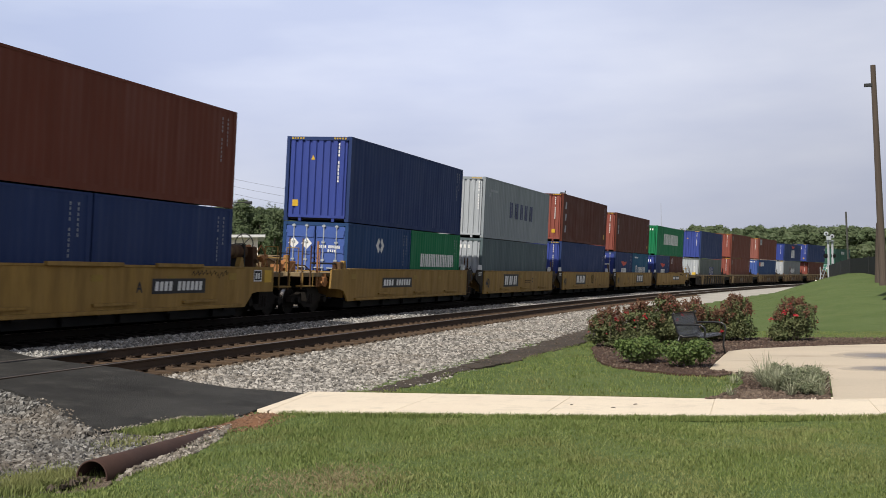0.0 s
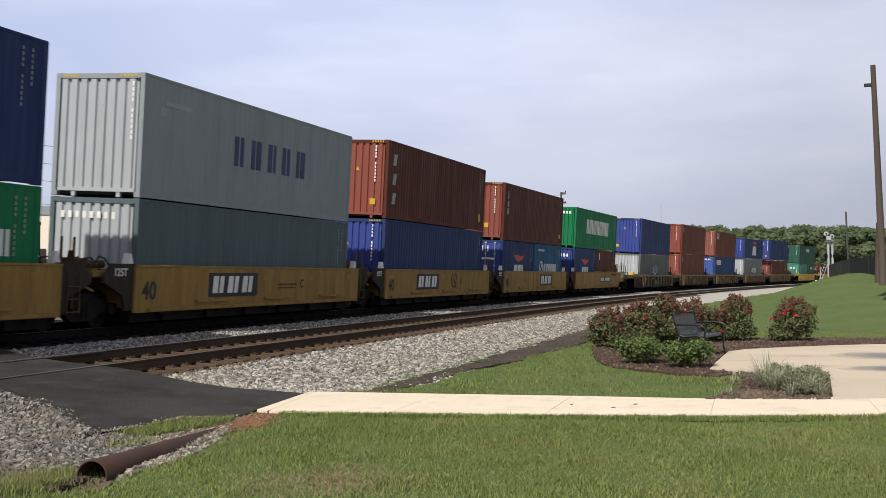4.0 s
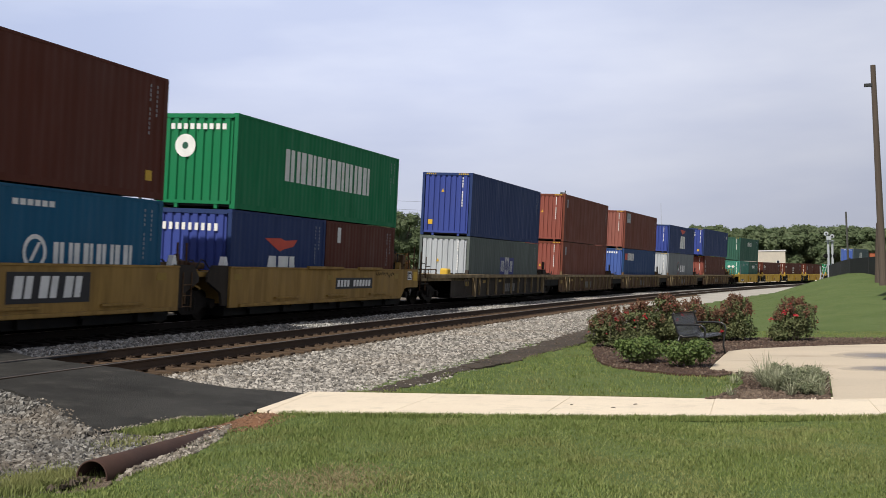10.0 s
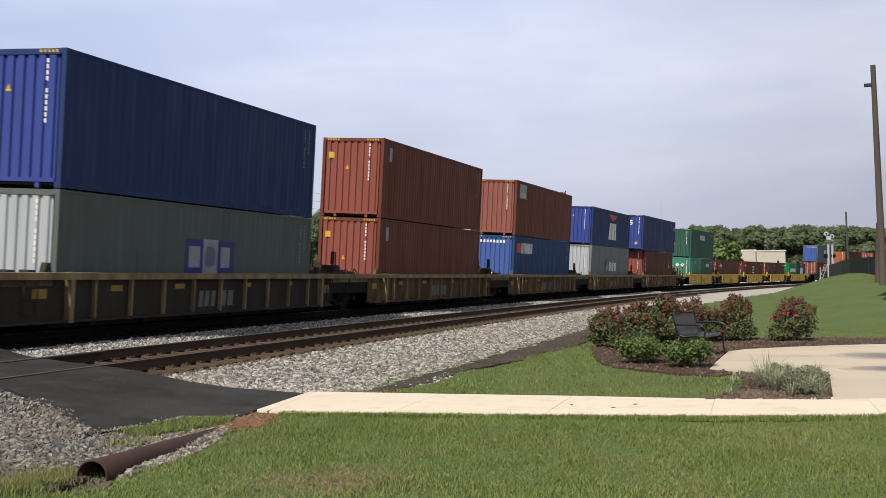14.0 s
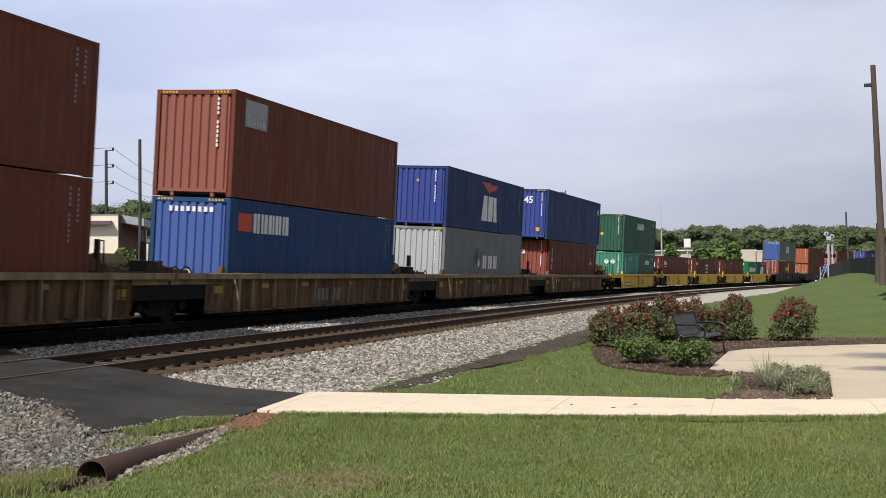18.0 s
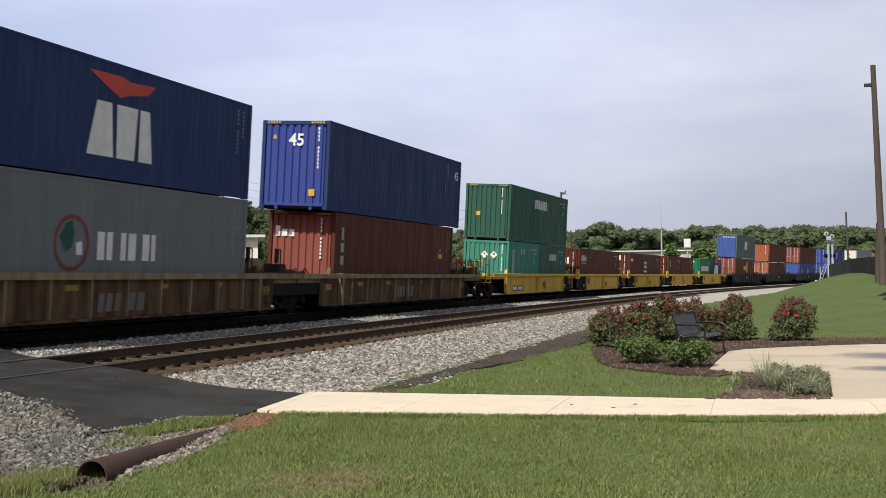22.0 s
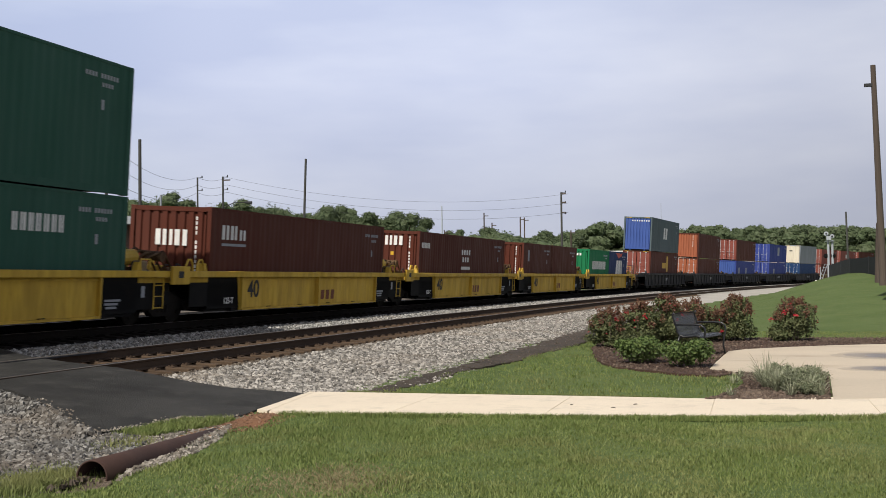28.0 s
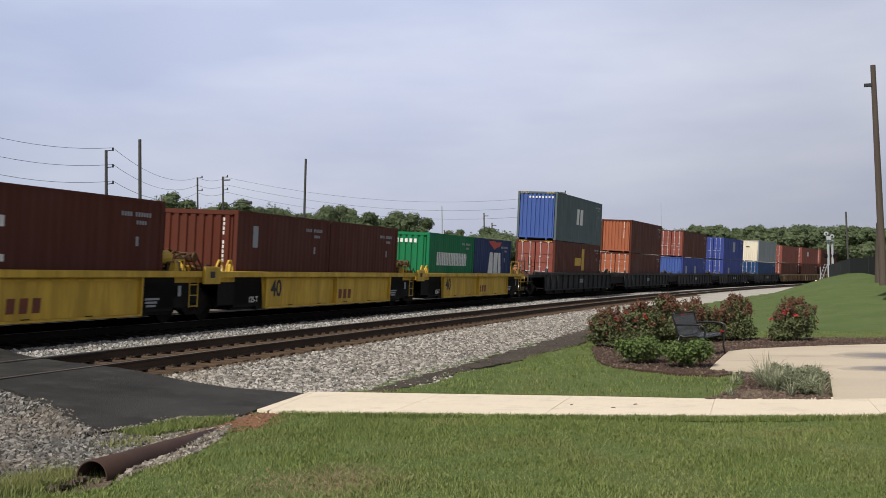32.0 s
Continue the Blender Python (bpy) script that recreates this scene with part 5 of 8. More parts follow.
def well_car(style, s0, s1, c0, c1, m, front, rear, first=False, last=False, number=False):
    """One unit from s0 to s1 along the track with its well from c0 to c1; front, rear: truck centres or None."""
    st = STYLE[style]
    mt = PAINT["soot" if style == "rust" and first else st["paint"]]
    mid = (s0 + s1) / 2
    a, b = c0 - mid, c1 - mid
    x0, x1 = s0 - mid + 0.08, s1 - mid - 0.08
    top, base = st["top"], st["base"]
    car = thing("well_car", m, st["label"] + (", end unit" if first or last else ""), "well car", "well cars of the train")
    W = 1.50
    for sy in (-1, 1):
        o = sy * W
        i = sy * (W - 0.06)
        lo, hi = min(o, i), max(o, i)
        if style == "tan":
            pa, pb = a - 0.40, b + 0.42
            outline = [(pa, base), (pb, base), (pb, top), (pa, top)]
            if last:
                v_ = -0.30 if s0 > 60 else -0.08
                outline[1:3] = [(b + v_ + 0.5, base), (b + v_ + 0.62, 0.46), (b + v_ + 0.9, 0.72), (b + v_ + 1.2, 0.76), (b + 2.06, 0.76), (b + 2.06, top), (b + 0.3, top)]
                pb = b + v_ + 0.4
            if first:
                outline[-1:] = [(a - 0.2, top), (a - 1.75, top - 0.05), (a - 1.8, 0.80)]
                outline[0:1] = [(a - 1.0, 0.76), (a - 0.75, 0.70), (a - 0.5, 0.46), (a - 0.42, base)]
                pa = a - 0.4
            sheet_bm = bmesh.new()
            prism(sheet_bm, outline, lo, hi)
            bmesh.ops.recalc_face_normals(sheet_bm, faces=sheet_bm.faces)
            side = part("side_wall", sheet_bm, mt, car)
            yl, yh = (o - 0.07, o) if sy < 0 else (o, o + 0.07)
            part("bottom_flange", boxes((pa + 0.5, pb - 0.2, yl, yh, base + 0.02, base + 0.10)), mt, side)
            for k in range(3):
                xx = pa + (pb - pa) * (0.2 + 0.28 * k)
                part("step_ledge", boxes((xx, xx + 1.6, yl, yh, base + 0.19, base + 0.245)), mt, side)
            for k in range(5):
                xx = pa + (pb - pa) * (0.08 + 0.21 * k)
                part("drain_pad", boxes((xx, xx + 0.5, lo, hi, base - 0.05, base)), PAINT["black"], side)
            part("top_chord", boxes((pa, pb, lo - 0.02, hi + 0.02, top - 0.05, top), bev=0.006), mt, side)
        else:
            ext = {"rust": 1.35, "yellow": 0.55, "dark": 1.2}[style]
            pa, pb = a - (2.9 if first and style == "rust" else ext), b + ext
            chord = PAINT["ochre"] if style == "rust" else mt
            yl, yh = (o - 0.04, i) if sy < 0 else (i, o + 0.04)
            part("top_chord", boxes((x0 + (1.0 if first else 0), x1 - (1.0 if last else 0), yl - (0.03 if sy < 0 else 0), yh + (0.03 if sy > 0 else 0), top - 0.15, top), bev=0.008), chord, car)
            rec = sy * (W - 0.10)
            l2, h2 = min(rec, rec - sy * 0.03), max(rec, rec - sy * 0.03)
            if style == "yellow":
                ya, yb = (a - 0.9 if first else a + 1.35), b - 1.2
                bm = bmesh.new()
                prism(bm, [(ya, base), (yb, base), (yb + 0.14, top - 0.15), (ya - 0.14, top - 0.15)], l2, h2)
                bmesh.ops.recalc_face_normals(bm, faces=bm.faces)
                side = part("side_wall", bm, mt, car)
                for q0, q1 in ((pa - 0.6, ya - 0.14), (yb + 0.14, pb + 0.6)):
                    part("end_plate", boxes((q0, q1, l2 + sy * -0.02, h2 + sy * -0.02, base + 0.12, top - 0.15)), PAINT["black"], side, "black painted end plate")
                n = 2
                ribs = [ya + (yb - ya) * k / n for k in range(n + 1)]
                mids = (ya + yb) / 2
                part("sill_flange", boxes((ya, yb, min(o, l2), max(o, h2), base - 0.02, base + 0.03)), mt, side)
                part("inner_rail", boxes((ya, yb, min(rec + sy * 0.03, rec), max(rec + sy * 0.03, rec), top - 0.23, top - 0.19)), mt, side)
                part("centre_post", boxes((mids - 0.06, mids + 0.06, min(o + sy * 0.03, rec), max(o + sy * 0.03, rec), base - 0.03, top + 0.01)), mt, side)
            else:
                side = part("side_wall", boxes((pa, pb, l2, h2, base, top - 0.15)), mt, car)
                n = int(round((pb - pa) / 1.32))
                ribs = [pa + (pb - pa) * k / n for k in range(n + 1)]
                if style == "rust":
                    mids = (a + b) / 2 + 0.25
                    ribs = [mids + 1.335 * k for k in range(-4, 5)]
                    for x in (mids - 6.22, mids + 6.22):
                        bm = bmesh.new()
                        prism(bm, [(x - 0.055, base - 0.03), (x + 0.055, base - 0.03), (x + 0.075, top + 0.01), (x - 0.075, top + 0.01)], min(rec, o + sy * 0.055), max(rec, o + sy * 0.055))
                        bmesh.ops.recalc_face_normals(bm, faces=bm.faces)
                        part("end_post", bm, chord, side, "stout end post over the chord")
                part("sill_flange", boxes((pa, pb, min(o, l2), max(o, h2), base - 0.03, base + 0.03)), mt, side)
            for x in ribs:
                def rib_mesh(base=base, top=top):
                    bm = bmesh.new()
                    prism(bm, [(-0.022, base), (0.022, base), (0.036, top - 0.15), (-0.036, top - 0.15)], -0.045, 0.045)
                    bmesh.ops.recalc_face_normals(bm, faces=bm.faces)
                    return bm
                use("stake", ("stake", style), rib_mesh, chord, side, pose(x, sy * (W - 0.055), 0))
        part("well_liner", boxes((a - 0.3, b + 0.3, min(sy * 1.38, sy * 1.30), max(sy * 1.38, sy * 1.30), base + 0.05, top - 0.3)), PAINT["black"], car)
    # floor and bearers hang low and black to keep the gap beneath dark
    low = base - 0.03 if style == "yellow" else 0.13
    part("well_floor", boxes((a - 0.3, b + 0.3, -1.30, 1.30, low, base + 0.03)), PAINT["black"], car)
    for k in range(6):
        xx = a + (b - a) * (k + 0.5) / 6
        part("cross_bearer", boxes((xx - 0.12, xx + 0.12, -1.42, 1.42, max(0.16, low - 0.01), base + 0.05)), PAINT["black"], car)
    for e, (p, q, tr, open_end) in enumerate(((x0, a - 0.32, front, first), (b + 0.32, x1, rear, last))):
        z = top - 0.16
        wdt = 1.25 if style == "tan" else 1.4
        # open tan-car decks take ochre, their sunlit tone put into the colour
        deck = part("end_platform", boxes((p + (0.45 if open_end and e == 0 else 0), q - (0.45 if open_end and e == 1 else 0), -wdt, wdt, z - 0.13, z), bev=0.01), chord if style != "tan" else PAINT["ochre" if open_end else "tan"], car)
        inner = q if e == 0 else p
        sgn = -1 if e == 0 else 1
        part("bulkhead", boxes((min(inner, inner + sgn * 0.12), max(inner, inner + sgn * 0.12), -1.3, 1.3, base + 0.1, z + 0.03)), PAINT["black"] if style != "tan" else mt, car)
        part("centre_sill", boxes((p, q, -0.28, 0.28, 0.72, z - 0.12)), PAINT["black"], car)
        # guide castings that catch the container's corners
        for sy in (-1, 1):
            part("guide", guide_mesh(), WHITE if style == "tan" and not open_end else mt, car, "corner guide casting").matrix_local = pose(inner + sgn * 0.08, sy * 1.28, z + (0.16 if style == "tan" else 0.1), 0, 0, 0 if e == 0 else 180)
        if style == "tan" and not open_end:
            for sy in (-1, 1):
                bm = bmesh.new()
                xs = inner + sgn * 0.05
                w0 = min(1.15, abs((p - q)) - 0.2)
                prism(bm, [(xs, 0.42), (xs, top + 0.02), (xs + sgn * w0 * 0.75, top + 0.02), (xs + sgn * w0, top - 0.28), (xs + sgn * w0, 1.05), (xs + sgn * w0 * 0.35, 0.75), (xs + sgn * w0 * 0.28, 0.42)], sy * 1.40 - 0.04, sy * 1.40 + 0.04)
                bmesh.ops.recalc_face_normals(bm, faces=bm.faces)
                part("end_plate", bm, PAINT["soot"], car, "dark sooty end plate over the truck")
        # ladder and hand rails beside the gap
        if ((e == 1) or open_end) and not (style == "tan" and open_end):
            lx = inner + sgn * (0.75 if style != "tan" else 0.55)
            bm = bmesh.new()
            for dx in (-0.2, 0.2):
                bent(bm, [(lx + dx, -1.47, z), (lx + dx, -1.47, 0.42)], 0.016, 6)
            for zz in (0.45, 0.72, 0.98):
                bent(bm, [(lx - 0.2, -1.47, zz), (lx + 0.2, -1.47, zz)], 0.014, 6)
            part("ladder", bm, mt if style != "tan" else PAINT["rust"], car, "steel step ladder")
        if open_end:
            ex = p if e == 0 else q
            hx = ex - sgn * 0.6
            for y0, y1 in ((-1.1, -0.7), (0.7, 1.1)):
                bm = bmesh.new()
                bent(bm, [(hx, y0, z), (hx, y0, z + 0.75), (hx, y1, z + 0.75), (hx, y1, z)], 0.022, 6)
                part("hand_rail", bm, mt if style != "rust" else PAINT["rust"], car, "upright grab rail at the car's end")
            bm = bmesh.new()
            bent(bm, [(hx, -0.7, z + 0.42), (hx, 0.7, z + 0.42)], 0.018, 6)
            part("cross_rail", bm, mt if style != "rust" else PAINT["rust"], car)
            bm = boxes((min(ex, ex + sgn * 0.42), max(ex, ex + sgn * 0.42), -0.14, 0.14, 0.74, 0.98), bev=0.02)
            box(bm, ex + sgn * 0.2, ex + sgn * 0.50, -0.2, 0.2, 0.70, 1.0)
            part("coupler", bm, IRON, car, "dark cast coupler")
            part("hose", hose_mesh(ex, sgn), PAINT["black"], car, "hanging brake hose")
            if style == "tan" and e == 0:
                gx = inner + sgn * 1.95
                bm = bmesh.new()
                bent(bm, [(gx, -1.22, z - 0.45), (gx, -1.22, z + 1.0)], 0.035, 8)
                bent(bm, [(gx + 0.16, -1.22, z - 0.45), (gx + 0.16, -1.22, z + 0.75), (gx, -1.22, z + 0.80)], 0.02, 6)
                part("grab_post", bm, PAINT["gear"], car, "orange-brown post at the platform's edge")
                bm = bmesh.new()
                tube(bm, (gx - 0.3, -1.16, z + 0.30), (inner + sgn * 0.1, -1.16, z + 0.30), 0.03, 0.03, 8)
                part("brake_pipes", bm, PAINT["charcoal"], car, "grey pipe along the platform")
                bm = boxes((gx + 0.22, gx + 0.52, -1.36, -1.12, z - 0.42, z - 0.12), bev=0.03)
                tube(bm, (gx + 0.37, -1.30, z - 0.44), (gx + 0.37, -1.30, z - 0.02), 0.07, 0.06, 10)
                tube(bm, (gx + 0.1, -1.32, z - 0.30), (gx + 0.62, -1.32, z - 0.30), 0.045, 0.045, 8)
                part("valve_box", bm, PAINT["gear"], car, "orange-brown brake valve")
                part("equipment_box", boxes((inner + sgn * 0.42, inner + sgn * 0.14, -1.34, -1.02, z, z + 0.36), bev=0.03), PAINT["rust"], car, "brown bracket box on the deck")
            # brake gear on the platform
            cx = ex - sgn * 1.25
            iron = PAINT["rust"]
            if style == "rust" and e == 1:
                bm = bmesh.new()
                tube(bm, (ex - 2.05, -0.45, z + 0.46), (ex - 0.72, -0.45, z + 0.46), 0.20, 0.20, 18)
                tube(bm, (ex - 2.12, -0.45, z + 0.46), (ex - 2.05, -0.45, z + 0.46), 0.12, 0.20, 18)
                tube(bm, (ex - 0.72, -0.45, z + 0.46), (ex - 0.65, -0.45, z + 0.46), 0.20, 0.12, 18)
                tk = part("air_tank", bm, PAINT["ochre"], car, "worn tan round brake air tank")
                for dx in (-1.75, -1.0):
                    part("tank_strap", boxes((ex + dx - 0.035, ex + dx + 0.035, -0.67, -0.23, z, z + 0.67)), PAINT["rust"], tk)
                bm = boxes((ex - 0.98, ex - 0.62, -0.62, -0.28, z + 0.58, z + 0.84), bev=0.04)
                tube(bm, (ex - 0.55, -0.5, z + 0.45), (ex - 0.55, -0.5, z + 0.86), 0.11, 0.09, 12)
                tube(bm, (ex - 0.95, -0.6, z + 0.66), (ex - 0.35, -0.6, z + 0.68), 0.08, 0.07, 10)
                part("brake_valve", bm, ORANGE_GEAR, car, "bright orange brake valve")
                bm = boxes((ex - 0.62, ex - 0.42, -0.7, -0.3, z, z + 0.5), bev=0.02)
                part("valve_stand", bm, PAINT["soot"], car, "sooty valve stand")
                bm = boxes((ex - 2.5, ex - 2.2, -0.9, -0.3, z, z + 0.34), bev=0.03)
                box(bm, ex - 0.5, ex - 0.3, -0.85, -0.45, z, z + 0.26)
                part("valve_box", bm, PAINT["soot"], car, "sooty valve box")
                bm = bmesh.new()
                for k in range(4):
                    yy = -1.05 + 0.25 * k
                    bent(bm, [(ex - 2.3, yy, z + 0.02), (ex - 1.9, yy, z + 0.16 + 0.03 * k), (ex - 0.8, yy + 0.05, z + 0.14), (ex - 0.3, yy, z + 0.02)], 0.022, 6)
                part("brake_pipes", bm, PAINT["soot"], car, "dark brake pipes along the deck")
            elif style == "tan" and e == 1:
                tx = inner + 0.95
                bm = bmesh.new()
                tube(bm, (tx - 0.75, -0.55, top + 0.40), (tx + 0.62, -0.55, top + 0.40), 0.20, 0.20, 16)
                tube(bm, (tx - 0.80, -0.55, top + 0.40), (tx - 0.75, -0.55, top + 0.40), 0.13, 0.20, 16)
                tube(bm, (tx + 0.62, -0.55, top + 0.40), (tx + 0.67, -0.55, top + 0.40), 0.20, 0.13, 16)
                tk = part("air_tank", bm, iron, car, "brown round brake air tank", smooth=False)
                for dx in (-0.5, 0.4):
                    part("tank_strap", boxes((tx + dx - 0.03, tx + dx + 0.03, -0.76, -0.34, z, top + 0.61)), PAINT["charcoal"], tk)
                bm = boxes((tx + 0.72, tx + 0.98, -0.85, -0.2, z, top + 0.55), bev=0.02)
                box(bm, tx + 0.80, tx + 0.9, -0.95, -0.1, top + 0.1, top + 0.2)
                part("valve_box", bm, iron, car, "brown brake valve box")
                for k, (dx, yy, zz, rr, ll) in enumerate(((1.25, -0.5, 0.42, 0.13, 0.4), (1.45, -0.2, 0.55, 0.10, 0.5), (1.2, 0.15, 0.32, 0.15, 0.55), (1.75, -0.65, 0.30, 0.09, 0.35))):
                    bm = bmesh.new()
                    tube(bm, (tx + dx - ll / 2, yy, top + zz - 0.1), (tx + dx + ll / 2, yy, top + zz), rr, rr * 0.8, 12)
                    tube(bm, (tx + dx, yy, z), (tx + dx, yy, top + zz), 0.05, 0.05, 8)
                    part("brake_cylinder", bm, PAINT["gear"], car, "orange-brown brake cylinder")
                bm = bmesh.new()
                for k in range(5):
                    yy = -0.8 + 0.28 * k
                    bent(bm, [(tx + 0.9, yy, top + 0.25), (tx + 1.2 + 0.1 * k, yy - 0.05, top + 0.62 - 0.06 * k), (tx + 1.7, yy + 0.1, top + 0.45), (tx + 1.95, yy + 0.05, z)], 0.022, 6)
                part("brake_pipes", bm, PAINT["gear"], car, "bent orange-brown brake pipes")
            else:
                bm = bmesh.new()
                tube(bm, (cx - 0.55, 0.25, z + 0.30), (cx + 0.55, 0.25, z + 0.30), 0.20, 0.20, 14)
                box(bm, cx - 0.4, cx - 0.3, 0.1, 0.4, z, z + 0.16)
                box(bm, cx + 0.3, cx + 0.4, 0.1, 0.4, z, z + 0.16)
                if style == "yellow" and e == 0:
                    bm.clear()
                    box(bm, cx - 0.2, cx + 0.2, -1.2, -0.9, z, z + 0.16)
                    part("equipment_box", bm, mt, car, "small yellow box on the deck")
                else:
                    part("air_tank", bm, PAINT["ochre"], car, "round brake air tank")
                bm = boxes((cx - 0.25, cx + 0.2, -0.6, -0.25, z, z + 0.34), bev=0.02)
                box(bm, cx - 0.55, cx - 0.35, -0.45, -0.1, z, z + 0.22)
                tube(bm, (cx - 0.1, -0.4, z + 0.34), (cx - 0.1, -0.4, z + 0.52), 0.10, 0.08, 10)
                part("valve_box", bm, PAINT["gear"] if style != "yellow" else PAINT["charcoal"], car, "brake valve box")
                bm = bmesh.new()
                for k in range(4):
                    yy = -0.9 + 0.3 * k
                    bent(bm, [(cx - 0.8, yy, z), (cx - 0.55, yy, z + 0.24 + 0.05 * k), (cx + 0.4, yy + 0.08, z + 0.20), (cx + 0.75, yy, z)], 0.02, 6)
                part("brake_pipes", bm, iron, car, "bent brake pipes on the platform")
                if style == "rust" and e == 0:
                    part("equipment_box", boxes((a - 3.58, a - 3.12, -1.45, -1.10, z, z + 0.40), bev=0.05), PAINT["yellow"], car, "bright yellow equipment box on the deck edge")
                    for y_ in (-1.05, 0.55):
                        bm = bmesh.new()
                        bent(bm, [(ex + 0.7, y_, z), (ex + 0.75, y_, z + 0.34), (a - 3.9, y_, z + 0.34), (a - 3.85, y_, z)], 0.032, 6)
                        for k in range(3):
                            bent(bm, [(ex + 1.1 + 0.5 * k, y_, z), (ex + 1.1 + 0.5 * k, y_, z + 0.34)], 0.022, 6)
                        part("deck_rail", bm, PAINT["rust"], car, "low brown rail along the deck")
                    for k in range(4):
                        part("deck_beam", boxes((ex + 0.9 + 0.75 * k, ex + 1.25 + 0.75 * k, -1.30, -0.55 + 0.1 * k, z, z + 0.10 + 0.05 * (k % 2)), bev=0.015), PAINT["ochre"], car, "worn deck beam")
                    for xx in (a - 2.6, a - 1.5, a - 0.9):
                        part("deck_bracket", boxes((xx - 0.12, xx + 0.12, -1.35, -1.1, z, z + 0.2), bev=0.02), mt, car)
            for xx, hh in ((ex - sgn * 0.35, 1.05), (ex - sgn * 0.95, 0.85)):
                bm = bmesh.new()
                bent(bm, [(xx, -1.36, z - 0.5), (xx, -1.36, z + hh)], 0.024, 6)
                bent(bm, [(xx, -1.36, z + hh * 0.55), (xx - sgn * 0.45, -1.36, z + hh * 0.55)], 0.016, 6)
                part("grab_post", bm, iron, car, "tall brown grab post")
            bm = boxes((min(ex - sgn * 1.1, ex - sgn * 0.3), max(ex - sgn * 1.1, ex - sgn * 0.3), -1.45, -1.20, 0.86, 0.90))
            for xx in (ex - sgn * 1.05, ex - sgn * 0.35):
                bent(bm, [(xx, -1.40, 0.88), (xx, -1.40, z)], 0.02, 6)
            part("side_step", bm, mt, car, "hanging side step")
            bm = bmesh.new()
            bent(bm, [(ex - sgn * 0.1, -1.4, z - 0.12), (ex - sgn * 0.1, -0.5, z - 0.15), (ex + sgn * 0.2, -0.3, 0.95)], 0.016, 6)
            part("uncoupling_lever", bm, iron, car, "bent uncoupling lever")
            if style == "yellow" and e == 0:
                gx = ex + 0.95
                bm = boxes((gx - 0.22, gx + 0.22, -0.5, 0.1, z, z + 0.42), bev=0.05)
                tube(bm, (gx - 0.3, -0.55, z + 0.30), (gx + 0.35, -0.55, z + 0.34), 0.14, 0.12, 12)
                tube(bm, (gx, -0.35, z + 0.40), (gx, -0.35, z + 0.74), 0.16, 0.11, 12)
                part("brake_gear", bm, PAINT["rust"], car, "brown brake gear")
                for y_ in (-0.62, -0.30):
                    bm = bmesh.new()
                    bent(bm, [(gx + 0.18 + 0.26 * math.cos(k * math.tau / 14), y_, z + 0.52 + 0.26 * math.sin(k * math.tau / 14)) for k in range(15)], 0.024, 6)
                    part("hose_loop", bm, PAINT["black"], car, "looped black hose")
            if (e == 1 and style != "rust") or (style == "rust" and e == 0):
                bm = bmesh.new()
                r, wx = 0.30, ex - sgn * 0.55
                ring = [(wx, 0.05 + r * math.cos(k * math.tau / 16), z + 0.80 + r * math.sin(k * math.tau / 16)) for k in range(17)]
                bent(bm, ring, 0.017, 6)
                for k in range(0, 16, 3):
                    bent(bm, [(wx, 0.05, z + 0.80), ring[k]], 0.012, 5)
                bent(bm, [(wx - sgn * 0.08, 0.05, z), (wx - sgn * 0.08, 0.05, z + 0.8)], 0.03, 6)
                part("brake_wheel", bm, PAINT["charcoal"], car, "spoked hand-brake wheel")
        else:
            # gear on the shared platform
            cx = (p + q) / 2
            bm = boxes((cx - 0.25, cx + 0.25, -0.45, -0.05, z, z + 0.26), bev=0.02)
            tube(bm, (cx - 0.1, -0.25, z + 0.26), (cx - 0.1, -0.25, z + 0.42), 0.09, 0.07, 10)
            part("brake_valve", bm, PAINT["rust"] if style != "yellow" else mt, car, "brake valve on the end platform")
            bm = bmesh.new()
            tube(bm, (cx - 0.35, -0.75, z + 0.14), (cx + 0.35, -0.75, z + 0.14), 0.09, 0.09, 10)
            part("brake_cylinder", bm, PAINT["rust"], car)
            bm = bmesh.new()
            for k in range(3):
                yy = -1.0 + 0.35 * k
                bent(bm, [(cx - 0.45, yy, z), (cx - 0.2, yy - 0.05, z + 0.32 - 0.05 * k), (cx + 0.2, yy + 0.1, z + 0.28), (cx + 0.5, yy, z - 0.05)], 0.02, 6)
            part("brake_pipes", bm, PAINT["charcoal"], car, "looping dark brake pipes")
            if style == "tan" and e == 1:
                for xx in (inner + 0.30, inner + 0.72):
                    bm = bmesh.new()
                    bent(bm, [(xx, -1.30, 0.5), (xx, -1.30, z + 0.72)], 0.028, 6)
                    part("grab_post", bm, PAINT["rust"], car, "brown upright post in the gap")
                bm = bmesh.new()
                for zz in (z - 0.1, z - 0.45):
                    bent(bm, [(inner + 0.30, -1.30, zz), (inner + 0.72, -1.30, zz)], 0.02, 6)
                bent(bm, [(inner + 0.75, -1.34, z + 0.1), (inner + 1.0, -1.36, z - 0.3), (inner + 1.35, -1.36, z - 0.42)], 0.028, 6)
                part("brace_rod", bm, PAINT["tan"], car, "pale curved brace rods")
            # added sheet: the dark of the gap over the truck, put in as a plate
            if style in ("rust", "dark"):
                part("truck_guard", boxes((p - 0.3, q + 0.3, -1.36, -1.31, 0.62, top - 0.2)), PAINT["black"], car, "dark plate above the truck")
